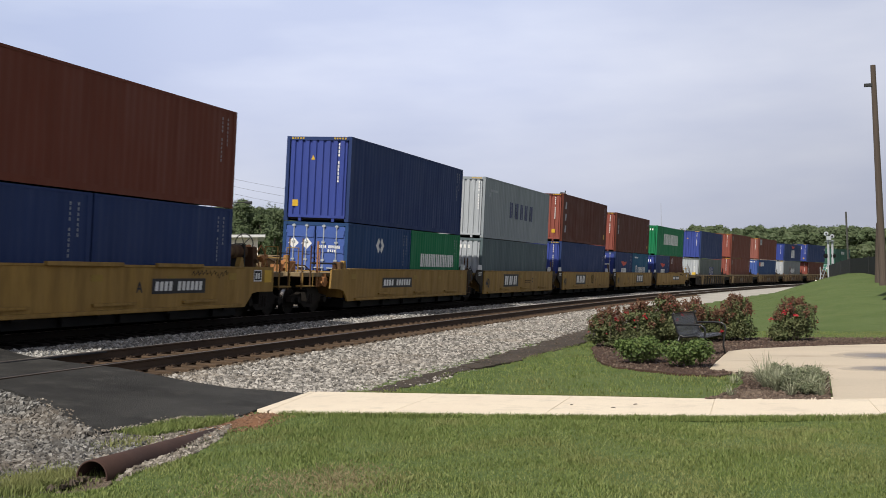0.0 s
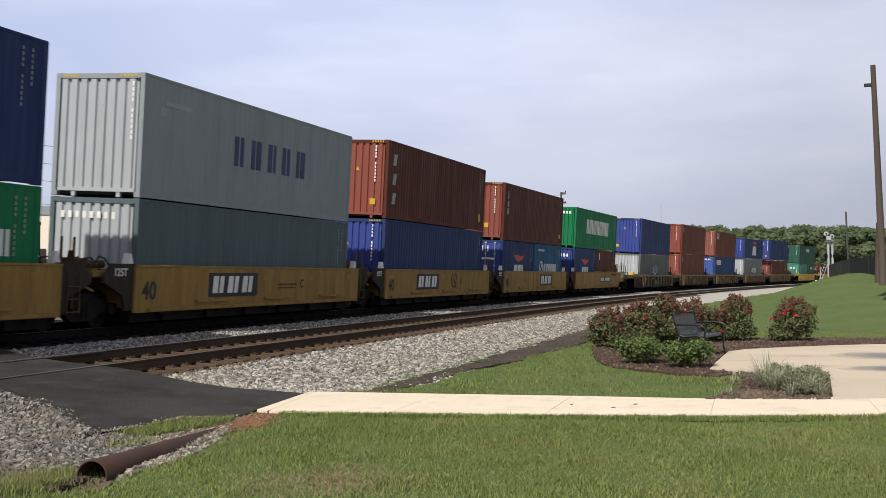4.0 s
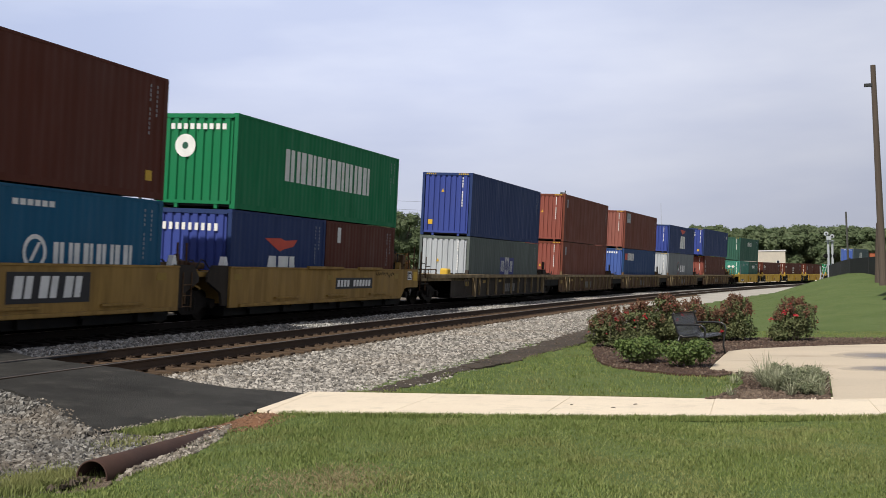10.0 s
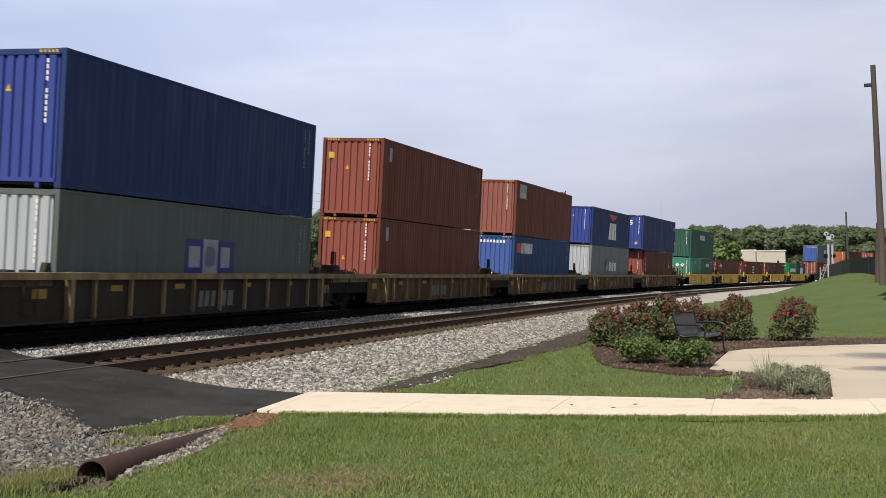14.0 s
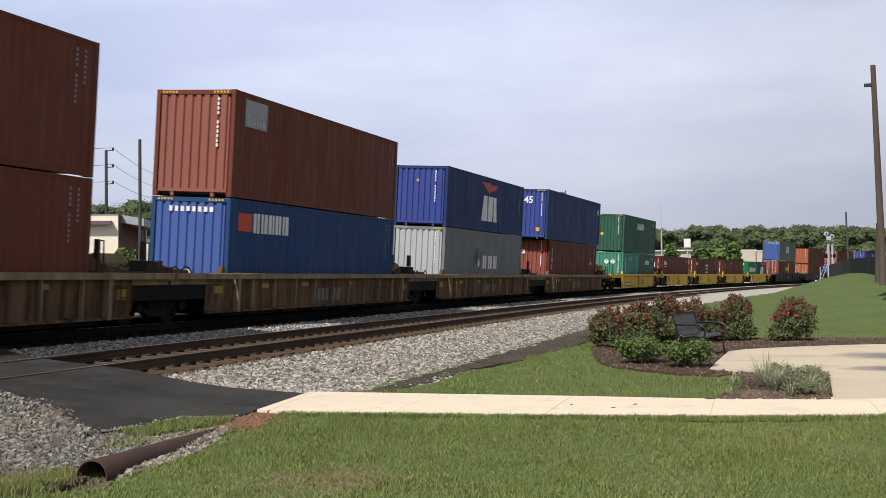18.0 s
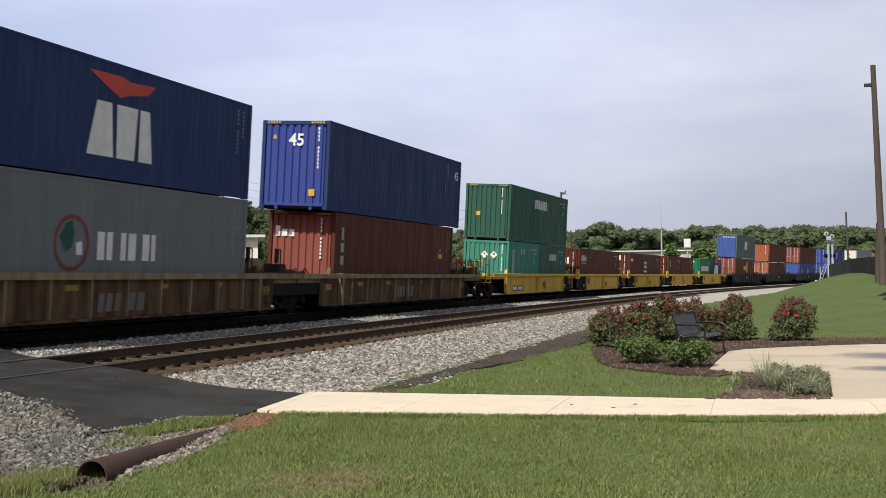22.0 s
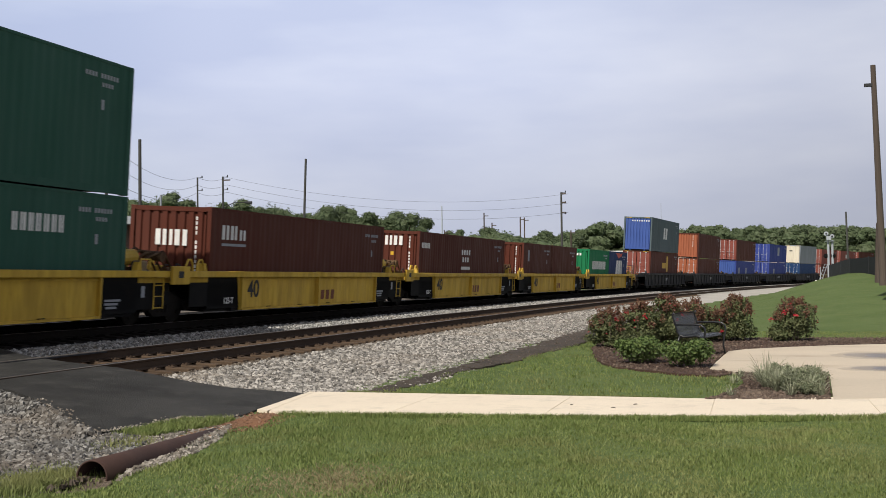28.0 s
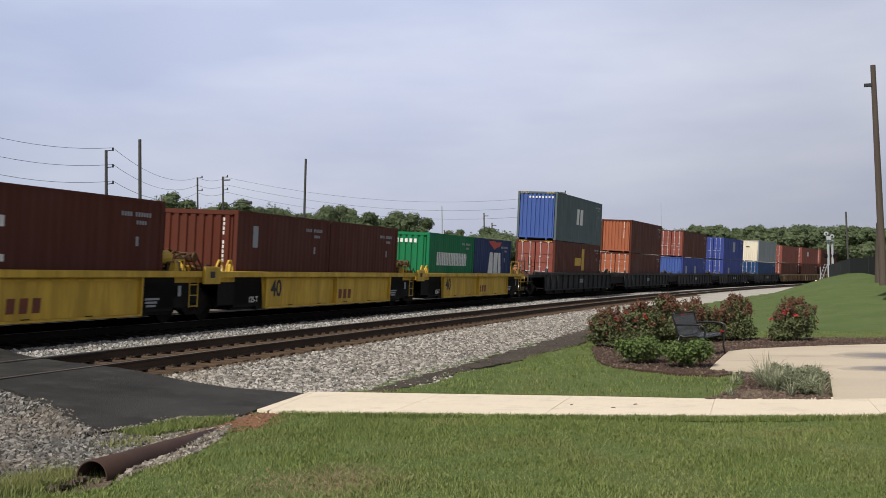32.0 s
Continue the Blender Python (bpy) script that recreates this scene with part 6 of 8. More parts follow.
            if style == "rust" and e == 1:
                bm = bmesh.new()
                tube(bm, (cx - 0.45, -0.5, z + 0.36), (cx + 0.5, -0.5, z + 0.36), 0.21, 0.21, 14)
                box(bm, cx - 0.3, cx - 0.2, -0.7, -0.3, z, z + 0.3)
                box(bm, cx + 0.25, cx + 0.35, -0.7, -0.3, z, z + 0.3)
                part("air_tank", bm, PAINT["ochre"], car, "worn tan brake air tank")
                for dx in (-0.95, 0.85):
                    bm = bmesh.new()
                    bent(bm, [(cx + dx, -0.95, z), (cx + dx, -0.95, z + 0.85), (cx + dx + 0.22, -0.95, z + 0.85), (cx + dx + 0.24, -0.95, z + 0.35)], 0.022, 6)
                    box(bm, cx + dx - 0.07, cx + dx + 0.03, -1.0, -0.9, z + 0.45, z + 0.88)
                    part("lever_post", bm, PAINT["soot"], car, "dark hooked lever post")
                part("gear_housing", boxes((cx + 1.0, cx + 1.5, -0.95, -0.45, z, z + 0.42), bev=0.03), PAINT["soot"], car, "sooty gear housing")
                part("cable_tray", boxes((cx - 1.2, cx + 1.5, -1.2, -1.05, z + 0.02, z + 0.18), bev=0.01), PAINT["soot"], car, "dark tray along the deck")
            if style == "yellow" and e == 1:
                bx = q - 0.05
                bm = boxes((bx - 0.38, bx + 0.40, -1.66, -1.58, top - 0.32, top + 0.12), bev=0.012)
                part("joint_bracket", bm, PAINT["yellow"], car, "yellow bracket plate at the joint")
                part("bracket_hole", boxes((bx - 0.12, bx + 0.10, -1.668, -1.661, top - 0.16, top + 0.0)), BLK_MARK, car, "dark slot")
                bm = bmesh.new()
                for xx in (bx - 1.3, bx - 0.9):
                    bent(bm, [(xx, -1.35, z), (xx, -1.35, z + 0.42)], 0.02, 6)
                bent(bm, [(bx - 1.3, -1.35, z + 0.42), (bx - 0.9, -1.35, z + 0.42)], 0.02, 6)
                part("hand_rail", bm, PAINT["yellow"], car, "yellow grab rail")
                for k, (dx, hh) in enumerate(((-0.75, 0.46), (-0.45, 0.58), (-0.15, 0.40))):
                    bm = bmesh.new()
                    bent(bm, [(bx + dx - 0.25, -0.9 + 0.2 * k, z), (bx + dx - 0.2, -0.9 + 0.2 * k, z + hh * 0.8), (bx + dx, -0.85 + 0.2 * k, z + hh), (bx + dx + 0.2, -0.8 + 0.2 * k, z + hh * 0.7), (bx + dx + 0.28, -0.8 + 0.2 * k, z)], 0.026, 6)
                    part("air_hose", bm, PAINT["charcoal"], car, "looping black air hose")
                part("valve_box", boxes((bx - 0.95, bx - 0.7, -1.15, -0.85, z, z + 0.38), bev=0.02), PAINT["ochre"], car, "worn yellow valve box")
                bm = bmesh.new()
                tube(bm, (bx - 1.6, -0.75, z + 0.42), (bx - 0.75, -0.75, z + 0.46), 0.19, 0.19, 14)
                part("air_tank", bm, PAINT["yellow"], car, "dull yellow air tank")
                bm = bmesh.new()
                for k in range(4):
                    yy = -1.0 + 0.16 * k
                    bent(bm, [(bx - 1.0, yy, z + 0.30), (bx - 0.3, yy, z + 0.50 + 0.06 * k), (bx + 0.25, yy + 0.04, z + 0.62 - 0.04 * k), (bx + 0.55, yy, z + 0.25), (bx + 0.75, yy, z)], 0.028, 6)
                tube(bm, (bx + 0.12, -1.05, z + 0.48), (bx + 0.12, -0.5, z + 0.52), 0.13, 0.11, 10)
                part("linkage", bm, PAINT["rust"], car, "grimy brake linkage over the joint")
                for xx in (bx + 0.62, bx + 1.15):
                    bm = bmesh.new()
                    bent(bm, [(xx, -1.40, z), (xx, -1.40, z + 0.30), (xx + 0.10, -1.40, z + 0.44), (xx + 0.22, -1.40, z + 0.44), (xx + 0.32, -1.40, z + 0.30), (xx + 0.32, -1.40, z)], 0.030, 6)
                    part("guide_arch", bm, PAINT["yellow"], car, "yellow guide arch")
                # added black sheet in place of the shade over the truck
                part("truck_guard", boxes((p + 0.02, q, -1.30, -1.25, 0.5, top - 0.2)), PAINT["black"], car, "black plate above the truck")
        if tr is not None:
            truck(car, tr - mid, car.name)
    return car


def guide_mesh():
    bm = bmesh.new()
    prism(bm, [(-0.16, -0.1), (0.11, -0.1), (0.09, 0.06), (0.02, 0.25), (-0.07, 0.25), (-0.14, 0.04)], -0.07, 0.07)
    bmesh.ops.recalc_face_normals(bm, faces=bm.faces)
    return bm


def hose_mesh(ex, sgn):
    bm = bmesh.new()
    pts = [(ex + sgn * 0.1, -0.35, 0.9), (ex + sgn * 0.25, -0.36, 0.68), (ex + sgn * 0.42, -0.34, 0.56), (ex + sgn * 0.55, -0.3, 0.60)]
    bent(bm, pts, 0.03, 6)
    return bm


# style, start, end, well start, well end, front truck, rear truck, first, last
UNITS = [
    ("tan", 10.0, 30.05, 14.12, 26.31, 11.8, 28.55, True, True),
    ("tan", 30.1, 48.1, 34.17, 46.36, 31.7, None, True, False),
    ("tan", 48.1, 63.72, 49.81, 62.0, 48.1, None, False, False),
    ("tan", 63.72, 79.3, 65.41, 77.6, 63.72, None, False, False),
    ("tan", 79.3, 94.9, 81.01, 93.2, 79.3, None, False, False),
    ("tan", 94.9, 111.05, 96.56, 108.75, 94.9, 109.5, False, True),
    ("rust", 111.1, 133.16, 118.09, 130.28, 113.2, None, True, False),
    ("rust", 133.16, 151.25, 136.05, 148.24, 133.16, None, False, False),
    ("rust", 151.25, 169.46, 154.27, 166.46, 151.25, None, False, False),
    ("rust", 169.46, 187.7, 172.47, 184.66, 169.46, None, False, False),
    ("rust", 187.7, 207.15, 190.68, 202.87, 187.7, 205.3, False, True),
    ("yellow", 207.2, 225.82, 211.75, 223.94, 209.2, None, True, False),
    ("yellow", 225.82, 241.82, 227.7, 239.89, 225.82, None, False, False),
    ("yellow", 241.82, 257.73, 243.75, 255.94, 241.82, None, False, False),
    ("yellow", 257.73, 273.5, 259.53, 271.72, 257.73, None, False, False),
    ("yellow", 273.5, 290.2, 275.3, 287.49, 273.5, 288.6, False, True),
    ("dark", 290.3, 314.1, 295.2, 310.5, 292.3, None, True, False),
    ("dark", 314.1, 336.7, 317.7, 333.1, 314.1, None, False, False),
    ("dark", 336.7, 359.1, 340.2, 355.6, 336.7, None, False, False),
    ("dark", 359.1, 381.6, 362.6, 378.1, 359.1, None, False, False),
    ("dark", 381.6, 401.3, 385.0, 399.5, 381.6, None, False, False),
    ("rust", 401.3, 417.2, 403.6, 415.8, 401.3, None, False, False),
    ("rust", 417.2, 432.2, 418.6, 430.8, 417.2, None, False, False),
    ("rust", 432.2, 447.5, 433.6, 445.8, 432.2, 446, False, True),
]
for style, s0, s1, c0, c1, fr, re_, first, last in UNITS:
    car = place(lambda m: well_car(style, s0, s1, c0, c1, m, fr, re_, first, last), (s0 + s1) / 2, 0.0)
    mid = (s0 + s1) / 2
    top = STYLE[style]["top"]
    yy = -1.504 if style == "tan" else -1.404
    cx = c0 - mid
    at0 = pose(0, yy, 0)
    at1 = pose(0, yy - 0.005, 0)
    if style == "tan":
        if first or last:
            u, w = {True: (8.06, 2.4), False: (2.6, 3.0)}[s0 < 20] if s0 < 60 else (6.4, 3.1)
            marks_on(car, "number_panel", BLK_MARK, [(cx + u, 0.78, w, 0.36)], at0, 0, "black number panel")
            marks_on(car, "number_marking", WHITE, [(cx + u + 0.12 + (w - 0.24) / 11 * i, 0.85, (w - 0.24) / 16, 0.22) for i in range(11) if i != 4], at1, 0.1)
        else:
            u = 6.5 if abs(s0 - 79.3) < 1 else 2.8
            marks_on(car, "brand_panel", BLK_MARK, [(cx + u, 0.66, 2.6, 0.62)], at0, 0, "black brand panel")
            for k in range(3):
                marks_on(car, "brand_block", WHITE, [(cx + u + 0.18 + 0.77 * k, 0.76, 0.26, 0.44), (cx + u + 0.52 + 0.77 * k, 0.76, 0.20, 0.44)], at1, 0.14)
            panel_text(car, "40", 0.58, cx + 0.15, 0.84, yy - 0.004, BLK_MARK, "black number")
            panel_text(car, "125T", 0.24, cx - 0.9, 1.27, -1.445, WHITE, "white stencil")
            if u > 6:
                panel_text(car, "E", 0.3, cx + 3.45, 0.95, yy - 0.004, BLK_MARK, "black letter")
            if first and s0 > 20:
                panel_text(car, "B", 0.34, cx + 8.03, 0.96, yy - 0.004, BLK_MARK, "black letter")
            if abs(s0 - 63.72) < 1:
                panel_text(car, "D", 0.30, cx + 8.37, 0.98, yy - 0.004, BLK_MARK, "black letter")
                bm = bmesh.new()
                for gx, gz, gr in ((7.35, 1.02, 0.36), (7.2, 1.12, 0.14), (7.5, 1.10, 0.17), (7.3, 0.85, 0.13), (7.52, 0.82, 0.12)):
                    pts = [(cx + gx + gr * math.cos(k * 0.45), -1.506, gz + gr * 0.9 * math.sin(k * 0.45)) for k in range(14)]
                    bent(bm, pts, 0.008, 4)
                part("graffiti", bm, PAINT["charcoal"], car, "dark looping graffiti")
            if not (first or last) and u < 6 and s0 < 60:
                panel_text(car, "C", 0.34, cx + 8.22, 0.96, yy - 0.004, BLK_MARK, "black letter")
                marks_on(car, "small_marking", PAINT["rust"], [(cx + 6.7, 0.93, 1.15, 0.05), (cx + 6.7, 0.84, 1.1, 0.04)], at0)
        marks_on(car, "reflector", DULL_YEL, [(cx - 0.2, 1.10, 0.42, 0.16), (cx + 5.75, 1.08, 0.4, 0.15), (cx + 8.72, 1.08, 0.34, 0.13), (cx + 11.65, 1.10, 0.4, 0.18)], pose(0, yy + 0.001, 0), 0, "yellow reflective patch")
        if last:
            ex_ = c1 - mid
            marks_on(car, "stencil_plate", BLK_MARK, [(ex_ + 0.85, 1.05, 0.46, 0.32)], at0, 0, "black boxed stencil plate")
            marks_on(car, "stencil_frame", WHITE, [(ex_ + 0.85, 1.05, 0.46, 0.03), (ex_ + 0.85, 1.34, 0.46, 0.03), (ex_ + 0.85, 1.08, 0.03, 0.26), (ex_ + 1.28, 1.08, 0.03, 0.26), (ex_ + 0.95, 1.12, 0.1, 0.16), (ex_ + 1.1, 1.12, 0.1, 0.16)], at1, 0, "white stencil frame")
            marks_on(car, "reflector", YEL_MARK, [(ex_ + 1.5, 1.02, 0.42, 0.34)], at0, 0, "yellow reflective patch")
            panel_text(car, "A", 0.34, cx + 7.55, 0.93, yy - 0.004, BLK_MARK, "black letter")
            bm = boxes((cx + 8.15, cx + 10.2, -1.60, -1.50, top - 0.04, top + 0.05), (cx + 4.2, cx + 6.8, -1.60, -1.50, top - 0.04, top + 0.05), bev=0.01)
            part("top_ledge", bm, PAINT["tan"], car, "raised ledges on the top edge")
            rs = random.Random(5)
            bm = bmesh.new()
            for k in range(9):
                gx, gz = cx + 9.8 + 0.2 * k, 1.22 + 0.05 * rs.uniform(-1, 1)
                bent(bm, [(gx, -1.506, gz), (gx + 0.08, -1.506, gz + 0.09), (gx + 0.13, -1.506, gz - 0.03), (gx + 0.2, -1.506, gz + 0.04)], 0.007, 4)
            part("graffiti", bm, PAINT["charcoal"], car, "dark scribbled graffiti")
    elif style == "rust":
        if s0 < 400:
            marks_on(car, "reflector", DULL_YEL, [(cx - 0.95, 0.74, 0.44, 0.2), (cx + 1.64, 0.86, 0.42, 0.13), (cx + 4.22, 0.89, 0.44, 0.12), (cx + 7.80, 0.90, 0.28, 0.11), (cx + 10.42, 0.92, 0.24, 0.11), (cx + 13.02, 0.66, 0.34, 0.24)], at0, 0, "yellow reflective patch")
            marks_on(car, "brand_block", FADED, [(cx + 5.34, 0.42, 0.20, 0.40), (cx + 5.62, 0.42, 0.22, 0.40), (cx + 5.95, 0.42, 0.20, 0.40), (cx + 6.46, 0.42, 0.24, 0.40), (cx + 6.80, 0.42, 0.28, 0.40)], at0, 0.1, "faded brand blocks")
    elif style == "yellow":
        panel_text(car, "40", 0.66, cx + 2.1 if not first else cx + 6.74, 0.82 if not first else 0.66, yy - 0.004, BLK_MARK, "black number")
        if first:
            marks_on(car, "number_panel", BLK_MARK, [(cx + 0.4, 0.42, 2.05, 0.27)], at0, 0, "black number panel")
            marks_on(car, "number_marking", WHITE, [(cx + 0.5 + 0.18 * i, 0.47, 0.12, 0.17) for i in range(10) if i != 4], at1)
        else:
            panel_text(car, "125-T", 0.22, cx + 0.7, 0.54, -1.43, WHITE, "white stencil")
            marks_on(car, "brand_block", RUST_MARK, [(cx + 6.54 + 0.38 * k, 0.46, 0.24, 0.30) for k in range(3)], at0, 0.08)
        marks_on(car, "small_marking", GREY_MARK, [(cx + 11.2, 0.55, 0.5, 0.05), (cx + 11.2, 0.63, 0.6, 0.05), (cx + 11.25, 0.47, 0.4, 0.05), (cx + 12.6, 0.7, 0.14, 0.26)], pose(0, -1.43, 0))
        marks_on(car, "reflector", YEL_MARK, [(cx - 0.2, top - 0.13, 0.9, 0.11), (cx + 12.2, top - 0.13, 0.7, 0.11)], pose(0, -1.575, 0), 0, "brighter yellow chord patch")
    else:
        marks_on(car, "number_marking", GREY_MARK, [(cx + 7.0 + 0.25 * i, 0.75, 0.16, 0.25) for i in range(7)], at0)


# ---- leaves and stems ----
def leaf_mesh(name, lumps, n, size, seed, up=0.3, fill=0.5, long=1.0, core=0.0, turn=0.75):
    """Many small leaves in uneven lumps (x, y, z, rx, ry, rz)."""
    r = np.random.default_rng(seed)
    lumps = np.array(lumps, float)
    wgt = lumps[:, 3] * lumps[:, 4] + lumps[:, 4] * lumps[:, 5]
    k = r.choice(len(lumps), n, p=wgt / wgt.sum())
    v = r.normal(size=(n, 3))
    v /= np.linalg.norm(v, axis=1, keepdims=True)
    rad = (fill + (1 - fill) * r.random(n) ** 0.6) * (0.82 + 0.36 * r.random(n))
    c = lumps[k, :3] + v * rad[:, None] * lumps[k, 3:]
    nrm = v + np.array([0, 0, up]) + turn * r.normal(size=(n, 3))
    nrm /= np.linalg.norm(nrm, axis=1, keepdims=True)
    t = np.cross(nrm, r.normal(size=(n, 3)))
    t /= np.linalg.norm(t, axis=1, keepdims=True)
    b = np.cross(nrm, t)
    s = size * (0.6 + 0.8 * r.random(n))[:, None]
    quad = np.stack([c - t * s * long, c + b * s * 0.62 + nrm * s * 0.15, c + t * s * long, c - b * s * 0.62 + nrm * s * 0.15], 1)
    if not core:
        return raw_mesh(name, quad.reshape(-1, 3), np.arange(4 * n).reshape(n, 4))
    # dense knobbly masses of foliage inside the loose leaves
    k = 4
    g = np.tan(np.linspace(-1, 1, k + 1) * math.pi / 4)
    u, w = np.meshgrid(g, g, indexing="ij")
    one = np.ones_like(u)
    sides = [np.stack(q, -1).reshape(-1, 3) for q in ((one, u, w), (-one, w, u), (u, w, one), (w, u, -one), (w, one, u), (u, -one, w))]
    ball = np.concatenate(sides)
    ball /= np.linalg.norm(ball, axis=1, keepdims=True)
    m = (k + 1) ** 2
    i, j = np.meshgrid(np.arange(k), np.arange(k), indexing="ij")
    face = np.stack([i * (k + 1) + j, (i + 1) * (k + 1) + j, (i + 1) * (k + 1) + j + 1, i * (k + 1) + j + 1], -1).reshape(-1, 4)
    face = np.concatenate([face + m * s_ for s_ in range(6)])
    ph = r.random((len(lumps), 1, 3)) * 6
    b3 = ball[None]
    wob = 1 + 0.20 * np.sin(5 * b3[..., 0:1] + ph[..., 0:1]) * np.sin(5 * b3[..., 1:2] + ph[..., 1:2]) + 0.10 * np.sin(9 * b3[..., 2:3] + ph[..., 2:3] + 4 * b3[..., 0:1])
    wob = wob + 0.05 * np.sin(17 * b3[..., 0:1] + 13 * b3[..., 1:2] + ph[..., 1:2]) * np.sin(15 * b3[..., 2:3] + ph[..., 0:1])
    cv = lumps[:, None, :3] + b3 * wob * core * lumps[:, None, 3:]
    cf = (face[None] + len(ball) * np.arange(len(lumps))[:, None, None]).reshape(-1, 4) + 4 * n
    return raw_mesh(name, np.concatenate([quad.reshape(-1, 3), cv.reshape(-1, 3)]), np.concatenate([np.arange(4 * n).reshape(n, 4), cf]))


def inside(poly, x, y):
    hit = np.zeros(len(x), bool)
    for (x0, y0), (x1, y1) in zip(poly, poly[1:] + poly[:1]):
        cross = ((y0 > y) != (y1 > y)) & (x < (x1 - x0) * (y - y0) / (y1 - y0 + 1e-12) + x0)
        hit ^= cross
    return hit


def blades(name, x, y, z, height, width, material, seed, lean=0.5):
    r = np.random.default_rng(seed)
    n = len(x)
    a = r.random(n) * math.tau
    h = height * (0.5 + 0.9 * r.random(n))
    w = width * (0.7 + 0.6 * r.random(n))
    base = np.stack([x, y, z - 0.01], -1)
    side = np.stack([np.cos(a), np.sin(a), 0 * a], -1) * w[:, None]
    la = r.random(n) * math.tau
    ln = lean * r.random(n) * h
    off = np.stack([np.cos(la) * ln, np.sin(la) * ln, h], -1)
    midp = base + off * 0.55 * np.array([0.6, 0.6, 1.0])
    quad = np.stack([base - side, base + side, midp + side * 0.8, base + off, midp - side * 0.8], 1)
    f = (np.array([(0, 1, 2), (0, 2, 4), (4, 2, 3)])[None] + 5 * np.arange(n)[:, None, None]).reshape(-1, 3)
    return mesh_part(name, raw_mesh(name, quad.reshape(-1, 3), f), material)


WALK_POLY = [(12.55, 5.9), (12.92, 6.4), (15.08, 6.62)] + [(b, a) for a, b in walk_far[1:]] + [(b, a) for a, b in walk_near[::-1]]
PATIO_POLY = [(15.2, -0.8), (18.94, -0.97), (19.92, 1.0), (21.66, 0.95), (24.65, 0.83), (25.46, 0.47), (26.37, -0.52), (27.11, -1.55), (27.65, -2.69), (28.9, -6), (30, -9), (16.3, -9)]
MULCH_POLY = [(25.7, 4.0), (23.46, 3.59), (21.25, 3.14), (20.19, 2.7), (19.73, 2.31), (19.42, 1.9), (18.9, 1.47), (18.73, 1.09), (18.57, 0.8), (19.9, 0.9), (21.66, 0.9), (24.68, 0.8), (25.5, 0.4), (26.42, -0.6), (27.7, -2.7), (28.95, -6), (30.7, -6), (30.3, -2.9), (30.3, 1.4), (31, 3.3), (28.5, 4.1)]
MULCH_B = [(14.9, 0.75), (15.0, -0.85), (18.94, -1.0), (19.33, 0.54), (18.4, 0.42), (17.3, 0.35), (16.1, 0.50)]
DIRT_POLY = [(19.6, 5.3), (20.4, 5.08), (21.59, 4.92), (25.51, 4.76), (28.55, 4.6), (33, 4.85), (40, 5.0), (26, 4.1), (28.7, 4.2), (33, 4.6), (37, 4.9), (41, 5.0), (41, 5.6), (30.6, 5.85), (23.5, 5.8)]
CROSS_POLY = [(10.24, 7.08), (10.58, 6.99), (10.89, 6.87), (11.44, 6.86), (11.85, 6.80), (11.88, 6.53), (11.99, 6.32), (12.48, 6.33), (14.9, 6.6), (14.70, 7.75), (15.15, 9.9), (15.88, 12.2), (18.6, 18), (15.4, 18), (12.05, 9.5), (11.26, 8.24)]
CLAY_POLY = [(11.62, 6.25), (12.2, 6.26), (12.62, 6.2), (12.74, 6.0), (12.4, 5.82), (12.1, 5.86), (11.75, 5.68), (11.4, 5.66), (11.5, 5.98)]
ROCK_POLY = [(6.9, 6.5), (7.6, 6.15), (8.3, 6.28), (8.7, 6.08), (9.3, 6.12), (10.15, 6.3), (10.45, 6.62), (10.75, 6.93), (10.55, 7.03), (10.26, 7.10), (10.60, 7.50), (11.24, 8.27), (11.68, 8.95), (12.0, 9.6), (12.25, 10.9), (12.7, 12.2), (11, 13), (7.5, 9)]
PIPE_ROCKS = [(8.30, 5.46), (9.0, 5.38), (9.8, 5.50), (10.5, 5.66), (11.1, 5.86), (11.4, 6.05), (10.6, 6.0), (9.2, 5.85)]
BARE_SPOTS = [(8.0, 5.62, 0.26, 0.24), (8.15, 3.9, 0.55, 0.42), (8.7, 3.55, 0.5, 0.3), (8.3, 3.25, 0.35, 0.3)]


def lawn(name, n, r0, r1, a0, a1, height, width, seed, extra=(), power=1.0, label=""):
    r = np.random.default_rng(seed)
    rad = r0 + (r1 - r0) * r.random(n) ** power
    ang = np.radians(a0 + (a1 - a0) * r.random(n))
    x, y = rad * np.cos(ang), rad * np.sin(ang)
    keep = lateral(x, y) > 9.9 + 0.2 * np.sin(2.3 * x) - 0.45 * (x < 14)
    for poly in (WALK_POLY, PATIO_POLY, MULCH_POLY, MULCH_B, DIRT_POLY, CROSS_POLY, CLAY_POLY, *extra):
        keep &= ~inside(poly, x, y)
    thin = np.ones(n)
    for bx, by, rx, ry in BARE_SPOTS:
        thin -= 0.75 * np.exp(-((x - bx) / rx) ** 2 - ((y - by) / ry) ** 2)
    clump = 0.5 + 0.5 * np.sin(3.1 * x + 1.7 * np.sin(2.2 * y)) * np.sin(2.7 * y + 1.3 * np.sin(1.9 * x))
    keep &= r.random(n) < np.clip(thin, 0.1, 1) * (0.62 + 0.38 * clump)
    x, y = x[keep], y[keep]
    hh = height * (0.7 + 0.6 * clump[keep])
    return tagged(blades(name, x, y, ground_z(x, y), hh, width, BLADE, seed + 1, 0.9), label or "blades of green mown grass", "grass", kind="stuff")


lawn("grass", 260000, 6.4, 14.6, -12, 40, 0.034, 0.0050, 11, (ROCK_POLY, PIPE_ROCKS, [(7.66, 5.60), (7.85, 5.46), (8.2, 5.46), (8.42, 5.60), (8.40, 5.86), (8.1, 5.88), (7.78, 5.78)]), 0.8)
lawn("grass", 110000, 14.6, 34, -12, 26, 0.042, 0.0080, 13, (), 0.75)

